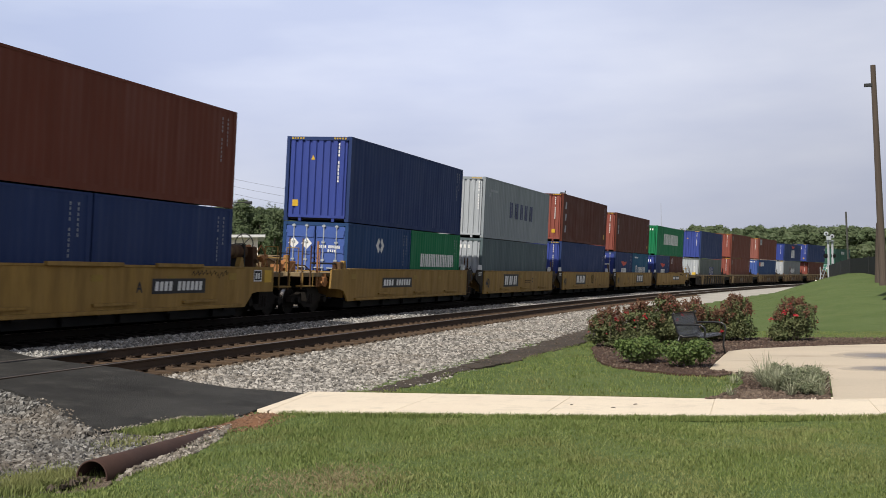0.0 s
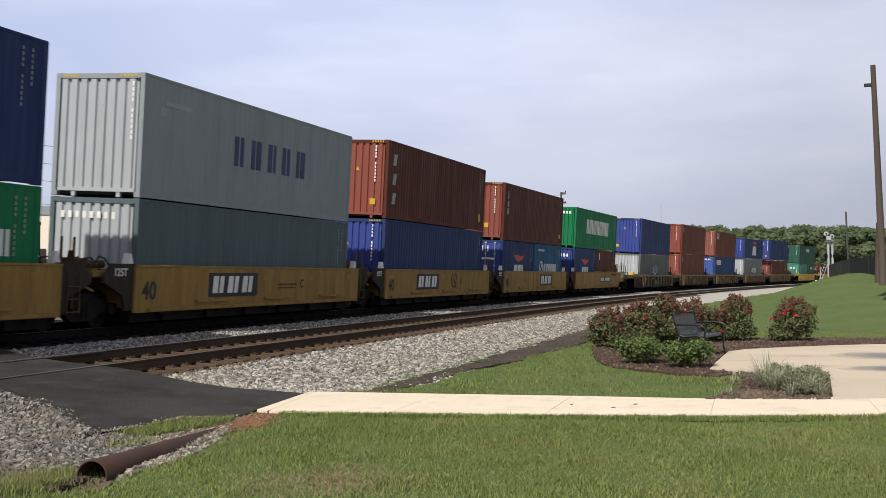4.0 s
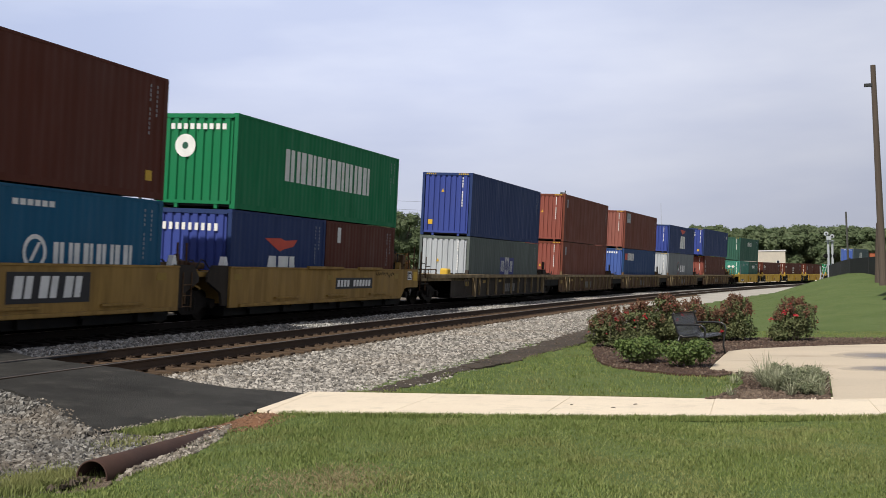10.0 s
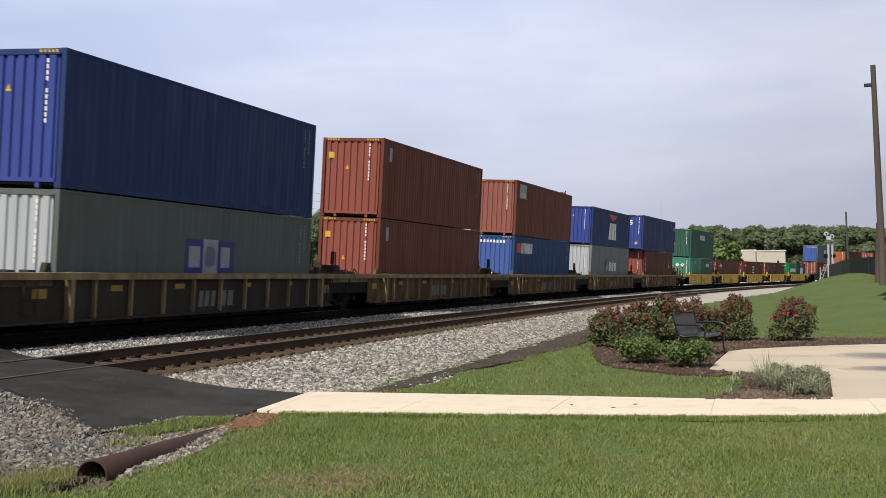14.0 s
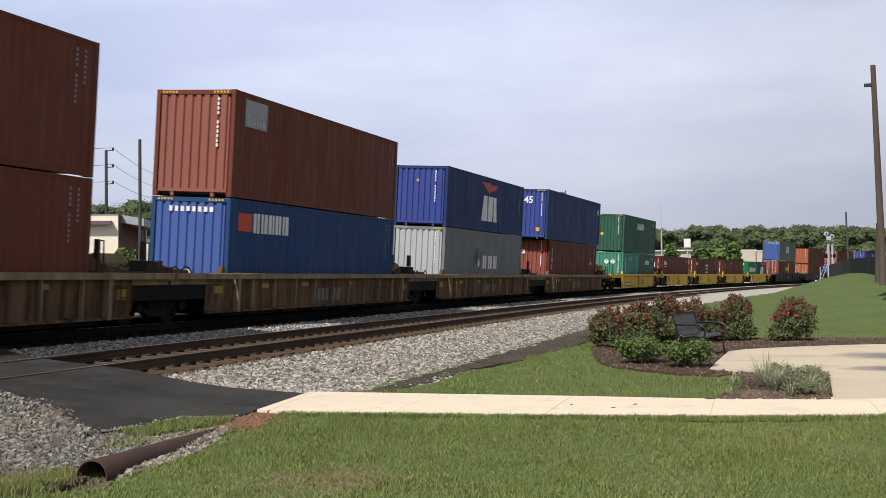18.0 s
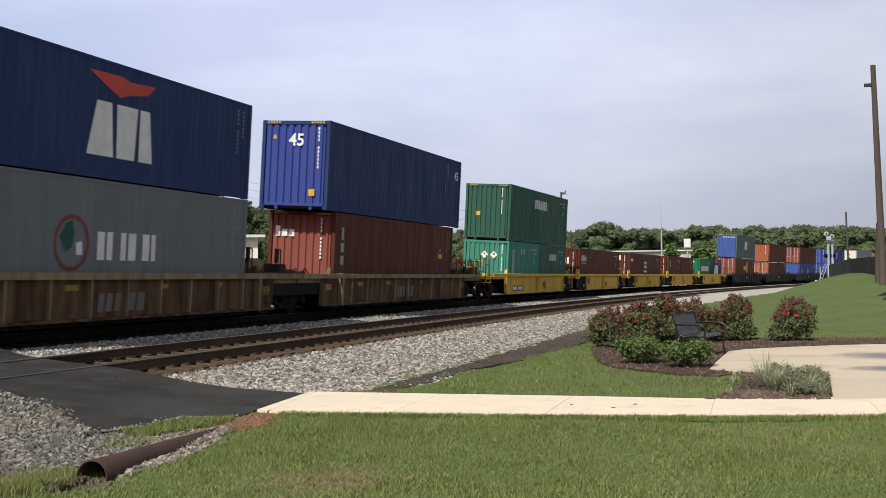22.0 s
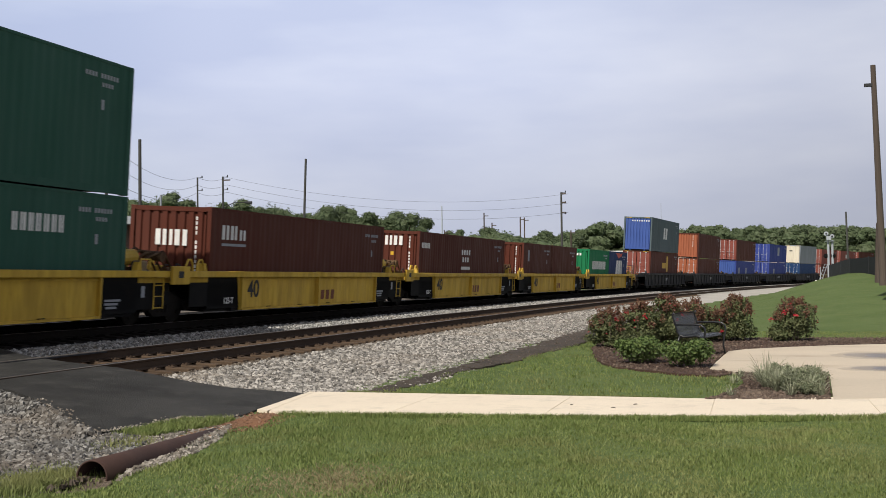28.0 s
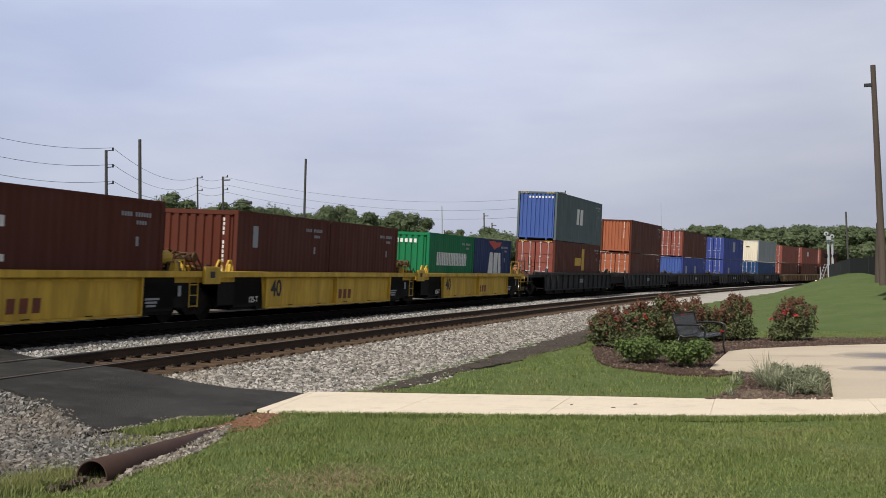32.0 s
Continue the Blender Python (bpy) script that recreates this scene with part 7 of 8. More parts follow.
# dry, thin patches
rs_ = np.random.default_rng(18)
sx, sy = [], []
for bx, by, rx, ry in BARE_SPOTS[1:]:
    sx.append(rs_.normal(bx, rx * 0.7, 1500))
    sy.append(rs_.normal(by, ry * 0.7, 1500))
sx, sy = np.concatenate(sx), np.concatenate(sy)
tagged(blades("dry_grass", sx, sy, ground_z(sx, sy), np.full(len(sx), 0.03), 0.0045, STRAW, 17, 1.6), "dry straw-coloured patches in the lawn", "dry grass", kind="stuff")
# longer grass along the footpath's edges
re_ = np.random.default_rng(19)
ey = np.concatenate([re_.uniform(-3.2, 5.9, 15000), re_.uniform(1.0, 6.0, 6000)])
ex1 = np.interp(ey[:15000], [a for a, b in walk_near[::-1]], [b for a, b in walk_near[::-1]]) - 0.005 - 0.22 * re_.random(15000) + 0.02 * np.sin(9 * ey[:15000])
ex2 = np.interp(ey[15000:], [a for a, b in walk_far[::-1]], [b for a, b in walk_far[::-1]]) + 0.02 + 0.10 * re_.random(6000)
ex_all = np.concatenate([ex1, ex2])
tagged(blades("grass", ex_all, ey, np.full(len(ey), -0.745), np.full(len(ey), 0.052), 0.005, BLADE, 20, 1.1), "longer grass along the edges of the footpath", "grass", kind="stuff")

lawn("grass", 34000, 30, 78, -8, 10, 0.013, 0.020, 15, (), 0.75, "short turf on the mound").data.materials[0] = TURF
# ragged grass over the rocks' edge and by the pipe
rg = np.random.default_rng(21)
wx = np.concatenate([rg.normal(10.0, 0.25, 500), rg.normal(7.95, 0.32, 4200), rg.uniform(10.55, 11.95, 7600), rg.normal(11.0, 0.3, 420)])
wy = np.concatenate([rg.normal(6.45, 0.12, 500), rg.normal(6.05, 0.18, 4200), rg.uniform(6.2, 6.92, 7600), rg.normal(6.86, 0.05, 420)])
keep_w = ~inside(CROSS_POLY, wx, wy) & ((wx < 10.4) | (wy > 6.18 + 0.30 * (11.4 - wx)))
wx, wy = wx[keep_w], wy[keep_w]
tagged(blades("weeds", wx, wy, np.maximum(ground_z(wx, wy), np.where(lateral(wx, wy) < 9.6, bed_z(lateral(wx, wy)), -9.0)), np.full(len(wx), 0.075), 0.005, BLADE, 22, 1.0), "ragged weeds among the stones", "weeds", kind="stuff")


def rocks(name, poly, n, size, seed, label):
    r = np.random.default_rng(seed)
    px, py = [p[0] for p in poly], [p[1] for p in poly]
    x = r.uniform(min(px), max(px), n * 3)
    y = r.uniform(min(py), max(py), n * 3)
    ok = inside(poly, x, y)
    x, y = x[ok][:n], y[ok][:n]
    d = lateral(x, y)
    z = np.where(d < 9.6, np.maximum(bed_z(d), ground_z(x, y)), ground_z(x, y))
    near_edge = np.full(len(x), 9.0)
    edge = [(10.24, 7.08), (10.62, 7.46), (11.28, 8.22), (11.74, 8.93), (12.05, 9.5), (12.3, 10.8), (12.8, 12.2)]
    for (ax, ay), (bx, by) in zip(edge[:-1], edge[1:]):
        f = np.clip(((x - ax) * (bx - ax) + (y - ay) * (by - ay)) / ((bx - ax) ** 2 + (by - ay) ** 2), 0, 1)
        near_edge = np.minimum(near_edge, np.hypot(x - ax - f * (bx - ax), y - ay - f * (by - ay)))
    z = np.maximum(z, np.interp(d, [2.7, 5.6, 9.4, 10], [-0.30, -0.42, -0.765, -0.80]) - 0.45 * near_edge)
    sz = size * (0.45 + 1.25 * r.random(len(x)) ** 2.2)
    return tagged(scatter_stones(name, x, y, z, sz, LOOSE_B, r), label, "stones", kind="stuff")


rocks("riprap", ROCK_POLY, 30000, 0.030, 31, "grey fist-sized stones beside the crossing")
rocks("riprap", PIPE_ROCKS, 1500, 0.024, 32, "pale tan stones along the drain pipe").data.materials[0] = TAN_STONE
rocks("gravel", [(8.3, 6.02), (9.2, 5.98), (10.3, 6.12), (11.1, 6.33), (10.95, 6.50), (10.75, 6.75), (10.6, 6.95), (10.2, 7.0), (9.6, 6.5), (8.8, 6.3)], 3600, 0.020, 33, "pale gravel spilled between the pipe and the crossing").data.materials[0] = TAN_STONE


CLODS = island_stone("silt_clods", (0.045, 0.034, 0.025), (0.085, 0.063, 0.045), (0.15, 0.115, 0.085))


def drain_pipe():
    m = Matrix.Translation((8.28, 5.70, -0.762)) @ Vector((2.95, 0.36, -0.118)).to_track_quat("X", "Z").to_matrix().to_4x4()
    p = thing("drain_pipe", m, "rusted brown steel drain pipe lying in the stones", "drain pipe")
    bm = bmesh.new()
    n = 28
    L = 3.0
    rings = [[bm.verts.new((x, r * math.cos(k * math.tau / n), r * math.sin(k * math.tau / n))) for k in range(n)] for x, r in ((0, 0.142), (0.004, 0.148), (0.6, 0.147), (1.7, 0.148), (L, 0.147), (L, 0.132), (0.004, 0.132), (0, 0.136))]
    for a, b in zip(rings, rings[1:] + rings[:1]):
        for k in range(n):
            bm.faces.new((a[k], a[(k + 1) % n], b[(k + 1) % n], b[k]))
    bmesh.ops.recalc_face_normals(bm, faces=bm.faces)
    part("pipe_wall", bm, PIPE_RUST, p, smooth=True)
    bm = bmesh.new()
    tube(bm, (L - 0.3, 0, 0), (L - 0.25, 0, 0), 0.131, 0.131, 16)
    part("silt_plug", bm, DIRT, p, "silt inside the pipe")


drain_pipe()
rocks("gravel", [(7.66, 5.60), (7.85, 5.46), (8.2, 5.46), (8.42, 5.60), (8.40, 5.86), (8.1, 5.88), (7.78, 5.78)], 900, 0.030, 41, "brown clods of silt before the drain pipe's mouth").data.materials[0] = CLODS
SILT = [(10.0, 5.84), (10.6, 5.80), (11.2, 5.90), (11.55, 6.05), (11.5, 6.30), (11.0, 6.26), (10.4, 6.12)]
tagged(slab("clay_patch", ragged(SILT, 0.12, 0.05, 43), lambda x, y: float(ground_z(x, y)) + 0.010, 0.05, CLAY), "brown clay washed over the drain pipe's buried end", "bare clay", kind="structure")
rocks("gravel", SILT, 500, 0.018, 45, "pale grit over the drain pipe's buried end").data.materials[0] = TAN_STONE

# grit strewn over the crossing's ragged edges
rq = np.random.default_rng(37)
EDGE_GRIT = [(12.3, 6.30), (11.95, 6.36), (11.86, 6.6), (11.82, 6.82), (11.4, 6.88), (10.9, 6.90), (10.55, 7.03), (10.26, 7.12), (10.62, 7.48), (11.28, 8.22), (11.74, 8.93)]
gq = rq.random(700) * (len(EDGE_GRIT) - 1)
qx = np.interp(gq, range(len(EDGE_GRIT)), [p_[0] for p_ in EDGE_GRIT]) + rq.normal(0, 0.07, 700)
qy = np.interp(gq, range(len(EDGE_GRIT)), [p_[1] for p_ in EDGE_GRIT]) + rq.normal(0, 0.07, 700)
qz = np.array([cross_z(a_, b_) for a_, b_ in zip(qx, qy)])
on_path = inside(CROSS_POLY, qx, qy)
qz = np.where(on_path, qz, np.minimum(qz, np.maximum(ground_z(qx, qy), bed_z(lateral(qx, qy)))))
tagged(scatter_stones("gravel", qx, qy, qz, 0.008 + 0.016 * rq.random(700) ** 2, TAN_STONE, rq), "grit strewn over the path's ragged edge", "grit", kind="stuff")


# ---- planting ----
def rose_bush(x, y, w, h, seed, red=60, low=False):
    b = thing("rose_bush", pose(x, y, -0.70), "rose bush with dark green leaves and red blooms in mulch", "rose bush", "rose bushes by the patio")
    r = random.Random(seed)
    bm = bmesh.new()
    for k in range(11):
        a, s = r.uniform(0, math.tau), r.uniform(0.25, 0.8)
        tip = (math.cos(a) * w * 0.5 * s, math.sin(a) * w * 0.5 * s, h * r.uniform(0.6, 0.95))
        bent(bm, [(0.06 * math.cos(a), 0.06 * math.sin(a), 0), (tip[0] * 0.5, tip[1] * 0.5, tip[2] * 0.55), tip], 0.009, 5)
    part("stem", bm, BARK, b)
    lumps = [(0, 0, h * 0.40, w * 0.42, w * 0.42, h * 0.38)]
    for k in range(7):
        a = r.uniform(0, math.tau)
        lumps.append((math.cos(a) * w * 0.34, math.sin(a) * w * 0.34, h * r.uniform(0.14, 0.30), w * 0.2, w * 0.2, h * 0.16))
    for k in range(9):
        a = r.uniform(0, math.tau)
        g = r.uniform(0.25, 0.88)
        q = r.uniform(0.12, 0.38) * w * (1.18 - 0.8 * g)
        lumps.append((math.cos(a) * q, math.sin(a) * q, g * h, w * r.uniform(0.14, 0.24), w * r.uniform(0.14, 0.24), h * r.uniform(0.12, 0.22)))
    mesh_part("foliage", leaf_mesh("foliage", lumps, int(4200 * w * h), 0.034, seed, 0.4, 0.35), ROSE_LEAF, b)
    tips = []
    for k in range(26):
        a = r.uniform(0, math.tau)
        q = w * r.uniform(0.0, 0.46)
        tips.append((math.cos(a) * q, math.sin(a) * q, h * (0.98 - 0.45 * (q / w / 0.46) ** 2) + r.uniform(-0.08, 0.09), 0.10, 0.10, 0.12))
    shoots = bmesh.new()
    for k in range(16):
        a = r.uniform(0, math.tau)
        q = w * r.uniform(0.05, 0.44)
        z0 = h * (0.86 - 0.42 * (q / w / 0.46) ** 2)
        up, out = r.uniform(0.12, 0.30), r.uniform(0.0, 0.14)
        foot = Vector((math.cos(a) * q, math.sin(a) * q, z0))
        tip = foot + Vector((math.cos(a) * out, math.sin(a) * out, up))
        bent(shoots, [foot - Vector((0, 0, 0.2)), foot, tip], 0.006, 4)
        for f in (0.45, 0.75, 1.0):
            c = foot.lerp(tip, f)
            tips.append((c.x, c.y, c.z, 0.05, 0.05, 0.045))
    part("twig_mass", shoots, BARK, b, "thin upright rose shoots")["kind"] = "stuff"
    mesh_part("new_growth", leaf_mesh("new_growth", tips, 1700, 0.026, seed + 1, 0.3, 0.1), ROSE_TIP, b, "reddish young leaves and spent blooms")
    blooms = []
    for k in range(red):
        a = r.uniform(0, math.tau)
        q = w * r.uniform(0.05, 0.46)
        g = r.choice((0.024, 0.030, 0.062))
        blooms.append((math.cos(a) * q, math.sin(a) * q, h * (0.95 - 0.5 * (q / w / 0.46) ** 2) + r.uniform(-0.12, 0.06), g, g, g * 0.8))
    mesh_part("bloom", leaf_mesh("bloom", blooms, red * 9, 0.026, seed + 2, 0.6, 0.1), PETAL, b, "red rose blooms").data.update()
    return b


for i, (x, y, w, h, red) in enumerate([(26.1, 3.62, 1.25, 0.80, 16), (26.9, 3.02, 1.30, 0.96, 14), (27.4, 2.35, 1.25, 1.12, 20), (28.3, 1.75, 1.15, 0.98, 8), (29.1, 0.78, 1.05, 1.08, 22), (28.7, 1.28, 0.8, 0.70, 6), (28.95, -0.68, 1.32, 0.98, 20), (31.2, -3.75, 1.2, 0.95, 10)]):
    rose_bush(x, y, w, h, 100 + i * 7, red)


def low_shrub(x, y, w, h, seed):
    b = thing("shrub", pose(x, y, -0.70), "low bright green leafy shrub in bark mulch", "shrub", "low shrubs in the mulch bed")
    r = random.Random(seed)
    bm = bmesh.new()
    for k in range(8):
        a = r.uniform(0, math.tau)
        bent(bm, [(0, 0, 0), (math.cos(a) * w * 0.3, math.sin(a) * w * 0.3, h * 0.6)], 0.008, 5)
    part("stem", bm, BARK, b)
    lumps = [(0, 0, h * 0.42, w * 0.44, w * 0.44, h * 0.42)] + [(math.cos(a) * w * 0.3, math.sin(a) * w * 0.3, h * r.uniform(0.35, 0.75), w * 0.2, w * 0.2, h * 0.25) for a in [r.uniform(0, math.tau) for _ in range(8)]]
    mesh_part("foliage", leaf_mesh("foliage", lumps, int(3000 * w), 0.030, seed, 0.5, 0.4), SHRUB_LEAF, b)


low_shrub(21.2, 2.34, 1.06, 0.52, 301)
low_shrub(20.40, 1.42, 1.0, 0.52, 303)


def sage_clump(x, y, h, n, seed, spread=0.07):
    """Narrow blades that rise from a crown and arch outwards."""
    r = np.random.default_rng(seed)
    b = thing("ornamental_grass", pose(x, y, -0.70), "grey-green ornamental grass clump in mulch", "ornamental grass", "ornamental grasses by the footpath")
    a = r.random(n) * math.tau
    out = np.stack([np.cos(a), np.sin(a), np.zeros(n)], -1)
    side = np.stack([-np.sin(a), np.cos(a), np.zeros(n)], -1)
    lean = 0.15 + 1.05 * r.random(n)
    a_off = 0.35 * r.normal(size=(n, 1))
    ln = h * (0.55 + 0.55 * r.random(n)) * (1.15 - 0.3 * lean)
    w = 0.0046 * (0.7 + 0.6 * r.random(n))
    foot = out * (spread * r.random(n) ** 0.7)[:, None]
    rows = []
    for t, wt in ((0.0, 0.8), (0.3, 1.0), (0.6, 0.85), (0.85, 0.5), (1.0, 0.08)):
        c = foot + (out + side * a_off * t) * (lean * ln * t ** 1.6)[:, None]
        c[:, 2] = ln * (t - 0.5 * lean * t * t) - 0.01
        rows += [c - side * (w * wt)[:, None], c + side * (w * wt)[:, None]]
    v = np.stack(rows, 1).reshape(-1, 3)
    q = np.array([(2 * k, 2 * k + 1, 2 * k + 3, 2 * k + 2) for k in range(4)])
    f = (q[None] + 10 * np.arange(n)[:, None, None]).reshape(-1, 4)
    mesh_part("blades", raw_mesh("blades", v, f), SAGE_LEAF, b)


for i, (x, y, h, n) in enumerate([(15.5, 0.5, 0.15, 40), (15.7, -0.3, 0.24, 80), (16.2, -0.12, 0.40, 110), (16.7, 0.02, 0.50, 120), (17.4, 0.1, 0.40, 80), (17.0, -0.42, 0.32, 90), (16.2, -0.55, 0.28, 90), (17.7, -0.6, 0.28, 80), (18.3, -0.2, 0.26, 70), (15.7, -0.68, 0.22, 70), (17.3, 0.5, 0.17, 50), (18.4, 0.45, 0.14, 40), (18.4, -0.75, 0.24, 70), (16.9, -0.74, 0.24, 80), (17.2, -0.2, 0.24, 110), (17.8, -0.4, 0.22, 100), (16.5, -0.4, 0.24, 100), (18.2, -0.55, 0.22, 90)]):
    sage_clump(x, y, h * 1.12, n, 400 + i * 3)


def feathery_shrub(x, y, w, h, seed):
    """A soft mound of narrow grey-green leaves on thin stems."""
    b = thing("shrub", pose(x, y, -0.70), "feathery grey-green shrub in dark mulch by the footpath", "shrub", "feathery shrubs by the footpath")
    r = random.Random(seed)
    bm = bmesh.new()
    lumps = []
    for k in range(12):
        a, q = r.uniform(0, math.tau), r.uniform(0.1, 0.46) * w
        tip = (math.cos(a) * q, math.sin(a) * q, h * r.uniform(0.55, 1.0) * (1.1 - 0.9 * q / w))
        bent(bm, [(0, 0, 0), (tip[0] * 0.45, tip[1] * 0.45, tip[2] * 0.6), tip], 0.005, 4)
        for f in (0.5, 0.75, 0.95):
            lumps.append((tip[0] * f, tip[1] * f, tip[2] * f, 0.10 * w + 0.03, 0.10 * w + 0.03, 0.15 * h + 0.02))
    part("stem", bm, BARK, b)
    mesh_part("foliage", leaf_mesh("foliage", lumps, int(3000 * w), 0.0105, seed, 0.4, 0.15, 2.9), FEATHER_LEAF, b)


for i, (x, y, w, h) in enumerate([(16.25, -0.25, 0.62, 0.30), (16.85, -0.5, 0.66, 0.32), (17.5, -0.35, 0.70, 0.33), (18.1, -0.62, 0.62, 0.30), (18.45, -0.15, 0.55, 0.27), (15.75, -0.52, 0.46, 0.22), (17.85, 0.0, 0.46, 0.22)]):
    feathery_shrub(x, y, w, h * 0.76, 640 + i)


def bench():
    """Black metal bench: curved slatted back, seat, two arm-and-leg frames."""
    b = thing("bench", pose(23.35, 1.36, -0.71, 0, 0, -15), "black metal park bench with a curved slatted back", "bench")
    prof = [(-0.30, 0.90), (-0.34, 0.87), (-0.335, 0.82), (-0.30, 0.72), (-0.265, 0.60), (-0.235, 0.50), (-0.19, 0.44), (-0.10, 0.415), (0.02, 0.42), (0.14, 0.435), (0.23, 0.425), (0.26, 0.39)]
    half = 0.68
    n = 25
    for k in range(n):
        x = -half + 0.06 + (2 * half - 0.12) * k / (n - 1)
        def slat_mesh():
            bm = bmesh.new()
            w, t = 0.017, 0.006
            rows = [[bm.verts.new((dx, -y, z + dz)) for dx, dz in ((-w, 0), (w, 0), (w, t), (-w, t))] for y, z in prof]
            for a_, b_ in zip(rows[:-1], rows[1:]):
                for j in range(4):
                    bm.faces.new((a_[j], a_[(j + 1) % 4], b_[(j + 1) % 4], b_[j]))
            bm.faces.new(rows[0])
            bm.faces.new(rows[-1][::-1])
            bmesh.ops.recalc_face_normals(bm, faces=bm.faces)
            return bm
        use("slat", ("bench_slat",), slat_mesh, BENCH_METAL, b, pose(x, 0, 0))
    for x in (-half, half):
        bm = bmesh.new()
        bent(bm, [(x, -y, z) for y, z in prof], 0.022, 8)
        bent(bm, [(x, 0.285, 0.66), (x, 0.12, 0.665), (x, -0.10, 0.67), (x, -0.26, 0.655), (x, -0.33, 0.60), (x, -0.345, 0.50), (x, -0.31, 0.36), (x, -0.29, 0.18), (x, -0.33, 0.0)], 0.020, 8)
        bent(bm, [(x, 0.19, 0.44), (x, 0.26, 0.22), (x, 0.33, 0.0)], 0.020, 8)
        part("arm_frame", bm, BENCH_METAL, b, "curved arm and leg frame", smooth=True)
    bm = bmesh.new()
    bent(bm, [(-half, 0.20, 0.40), (half, 0.20, 0.40)], 0.018, 8)
    bent(bm, [(-half, -0.22, 0.40), (half, -0.22, 0.40)], 0.018, 8)
    part("stretcher", bm, BENCH_METAL, b)


bench()


for i, (x, y, a) in enumerate([(14.0, 2.45, 20), (13.78, 1.88, 75), (14.2, 1.65, 130)]):
    bm = bmesh.new()
    prism(bm, [(-0.026, 0.0), (-0.01, 0.010), (0.016, 0.008), (0.032, 0.0), (0.0, 0.003)], -0.014, 0.014)
    bmesh.ops.recalc_face_normals(bm, faces=bm.faces)
    lf = tagged(part("dead_leaf", bm, BARK), "curled dead brown leaf on the footpath", "leaf", "dead leaves on the footpath")
    lf.matrix_world = pose(x, y, -0.711, 0, 0, a)


# ---- poles and wires ----
def pole(name, base, top, r0, r1, label, arms=(), insul=0, material=None):
    bx, by, bz = base
    p = thing(name, pose(bx, by, bz), label, "utility pole" if "lamp" not in name else "street lamp", "poles beyond the railway" if by > 8 else "")
    lean = Vector((top[0] - bx, top[1] - by, top[2] - bz))
    bm = bmesh.new()
    tube(bm, (0, 0, -0.3), lean * 0.5, r0, (r0 + r1) / 2, 12)
    tube(bm, lean * 0.5, lean, (r0 + r1) / 2, r1, 12)
    part("shaft", bm, material or WOOD_POLE, p, smooth=False)
    for frac, w in arms:
        c = lean * frac
        part("crossarm", boxes((c.x - 0.06, c.x + 0.06, c.y - w, c.y + 0.05 * w, c.z - 0.06, c.z + 0.06)), WOOD_POLE, p)
    for k in range(insul):
        c = lean * (0.995 - 0.105 * k)
        bm = bmesh.new()
        bent(bm, [c, c + Vector((0.1, -0.45, 0.04))], 0.03, 6)
        tube(bm, c + Vector((0.1, -0.45, 0.0)), c + Vector((0.1, -0.45, 0.22)), 0.07, 0.05, 8)
        part("insulator", bm, PAINT["charcoal"], p, "bracket with insulator")
    return p


G0 = -0.7
P1T, P3T, P4T, P6T = (62.3, 41.7, 9.8), (95.9, 53.8, 11.4), (98.9, 52.6, 11.7), (116.1, 21.1, 10.3)
pole("utility_pole", (P1T[0], P1T[1], G0), P1T, 0.115, 0.095, "dark wooden utility pole with three insulator brackets", (), 3, POLE_GREY)
P2T = (52.5, 33.0, 8.9)
pole("utility_pole", (P2T[0] - 0.02, P2T[1], G0), P2T, 0.095, 0.085, "plain grey wooden pole beside the building", (), 0, POLE_GREY)
pole("utility_pole", (P3T[0], P3T[1], G0), P3T, 0.10, 0.08, "slim dark wooden utility pole", (), 2, POLE_GREY)
p4 = pole("street_lamp", (P4T[0], P4T[1], G0), P4T, 0.11, 0.09, "wooden pole carrying wires and a street lamp", ((0.97, 0.8),), 2, POLE_GREY)
arm0, arm1 = Vector((98.9, 52.6, 8.5)), Vector((99.9, 50.7, 9.1))
bm = bmesh.new()
o4 = Vector((P4T[0], P4T[1], G0))
bent(bm, [arm0 - o4, (arm0 * 0.5 + arm1 * 0.5) - o4 + Vector((0, 0, 0.25)), arm1 - o4], 0.05, 6)
part("lamp_arm", bm, PAINT["charcoal"], p4)
bm = bmesh.new()
tube(bm, arm1 - o4, arm1 - o4 + Vector((0.1, -0.75, -0.08)), 0.1, 0.17, 8)
part("lamp_head", bm, PAINT["charcoal"], p4, "drooping lamp head")
q = (61.6, 37.2, 6.6)
pole("utility_pole", (q[0], q[1], G0), q, 0.075, 0.065, "slim pale grey pole beside the shop", (), 0, PAINT["grey"])
q = (78.3, 44.4, 6.3)
pole("utility_pole", (q[0], q[1], G0), q, 0.08, 0.07, "short grey pole by the low building", (), 0, POLE_GREY)
P5T, P5B = (76.9, 33.8, 10.4), (76.8, 34.1, 3.9)
pole("utility_pole", (P5B[0], P5B[1] + 0.08, G0), P5T, 0.105, 0.085, "dark leaning wooden pole", (), 0, POLE_GREY)
pole("utility_pole", (P6T[0], P6T[1], G0), P6T, 0.13, 0.10, "wooden utility pole with cross brackets", ((0.985, 0.5), (0.90, 0.5), (0.80, 0.45)), 3, POLE_GREY)
for q in ((164.7, 42.2, 11.4), (169.8, 42.2, 10.1), (166.0, 36.7, 10.7), (168.1, 36.5, 10.7), (157.7, 27.3, 8.0), (182.2, 53.9, 9.7), (140.3, 53.0, 9.2)):
    pole("utility_pole", (q[0], q[1], G0), q, 0.12, 0.10, "slim distant wooden utility pole", ((0.96, 0.7),))
q = (239.6, 71.4, 18.0)
pole("mast", (q[0], q[1], G0), q, 0.22, 0.12, "tall slim pale metal mast far off", (), 0, PAINT["pale"])
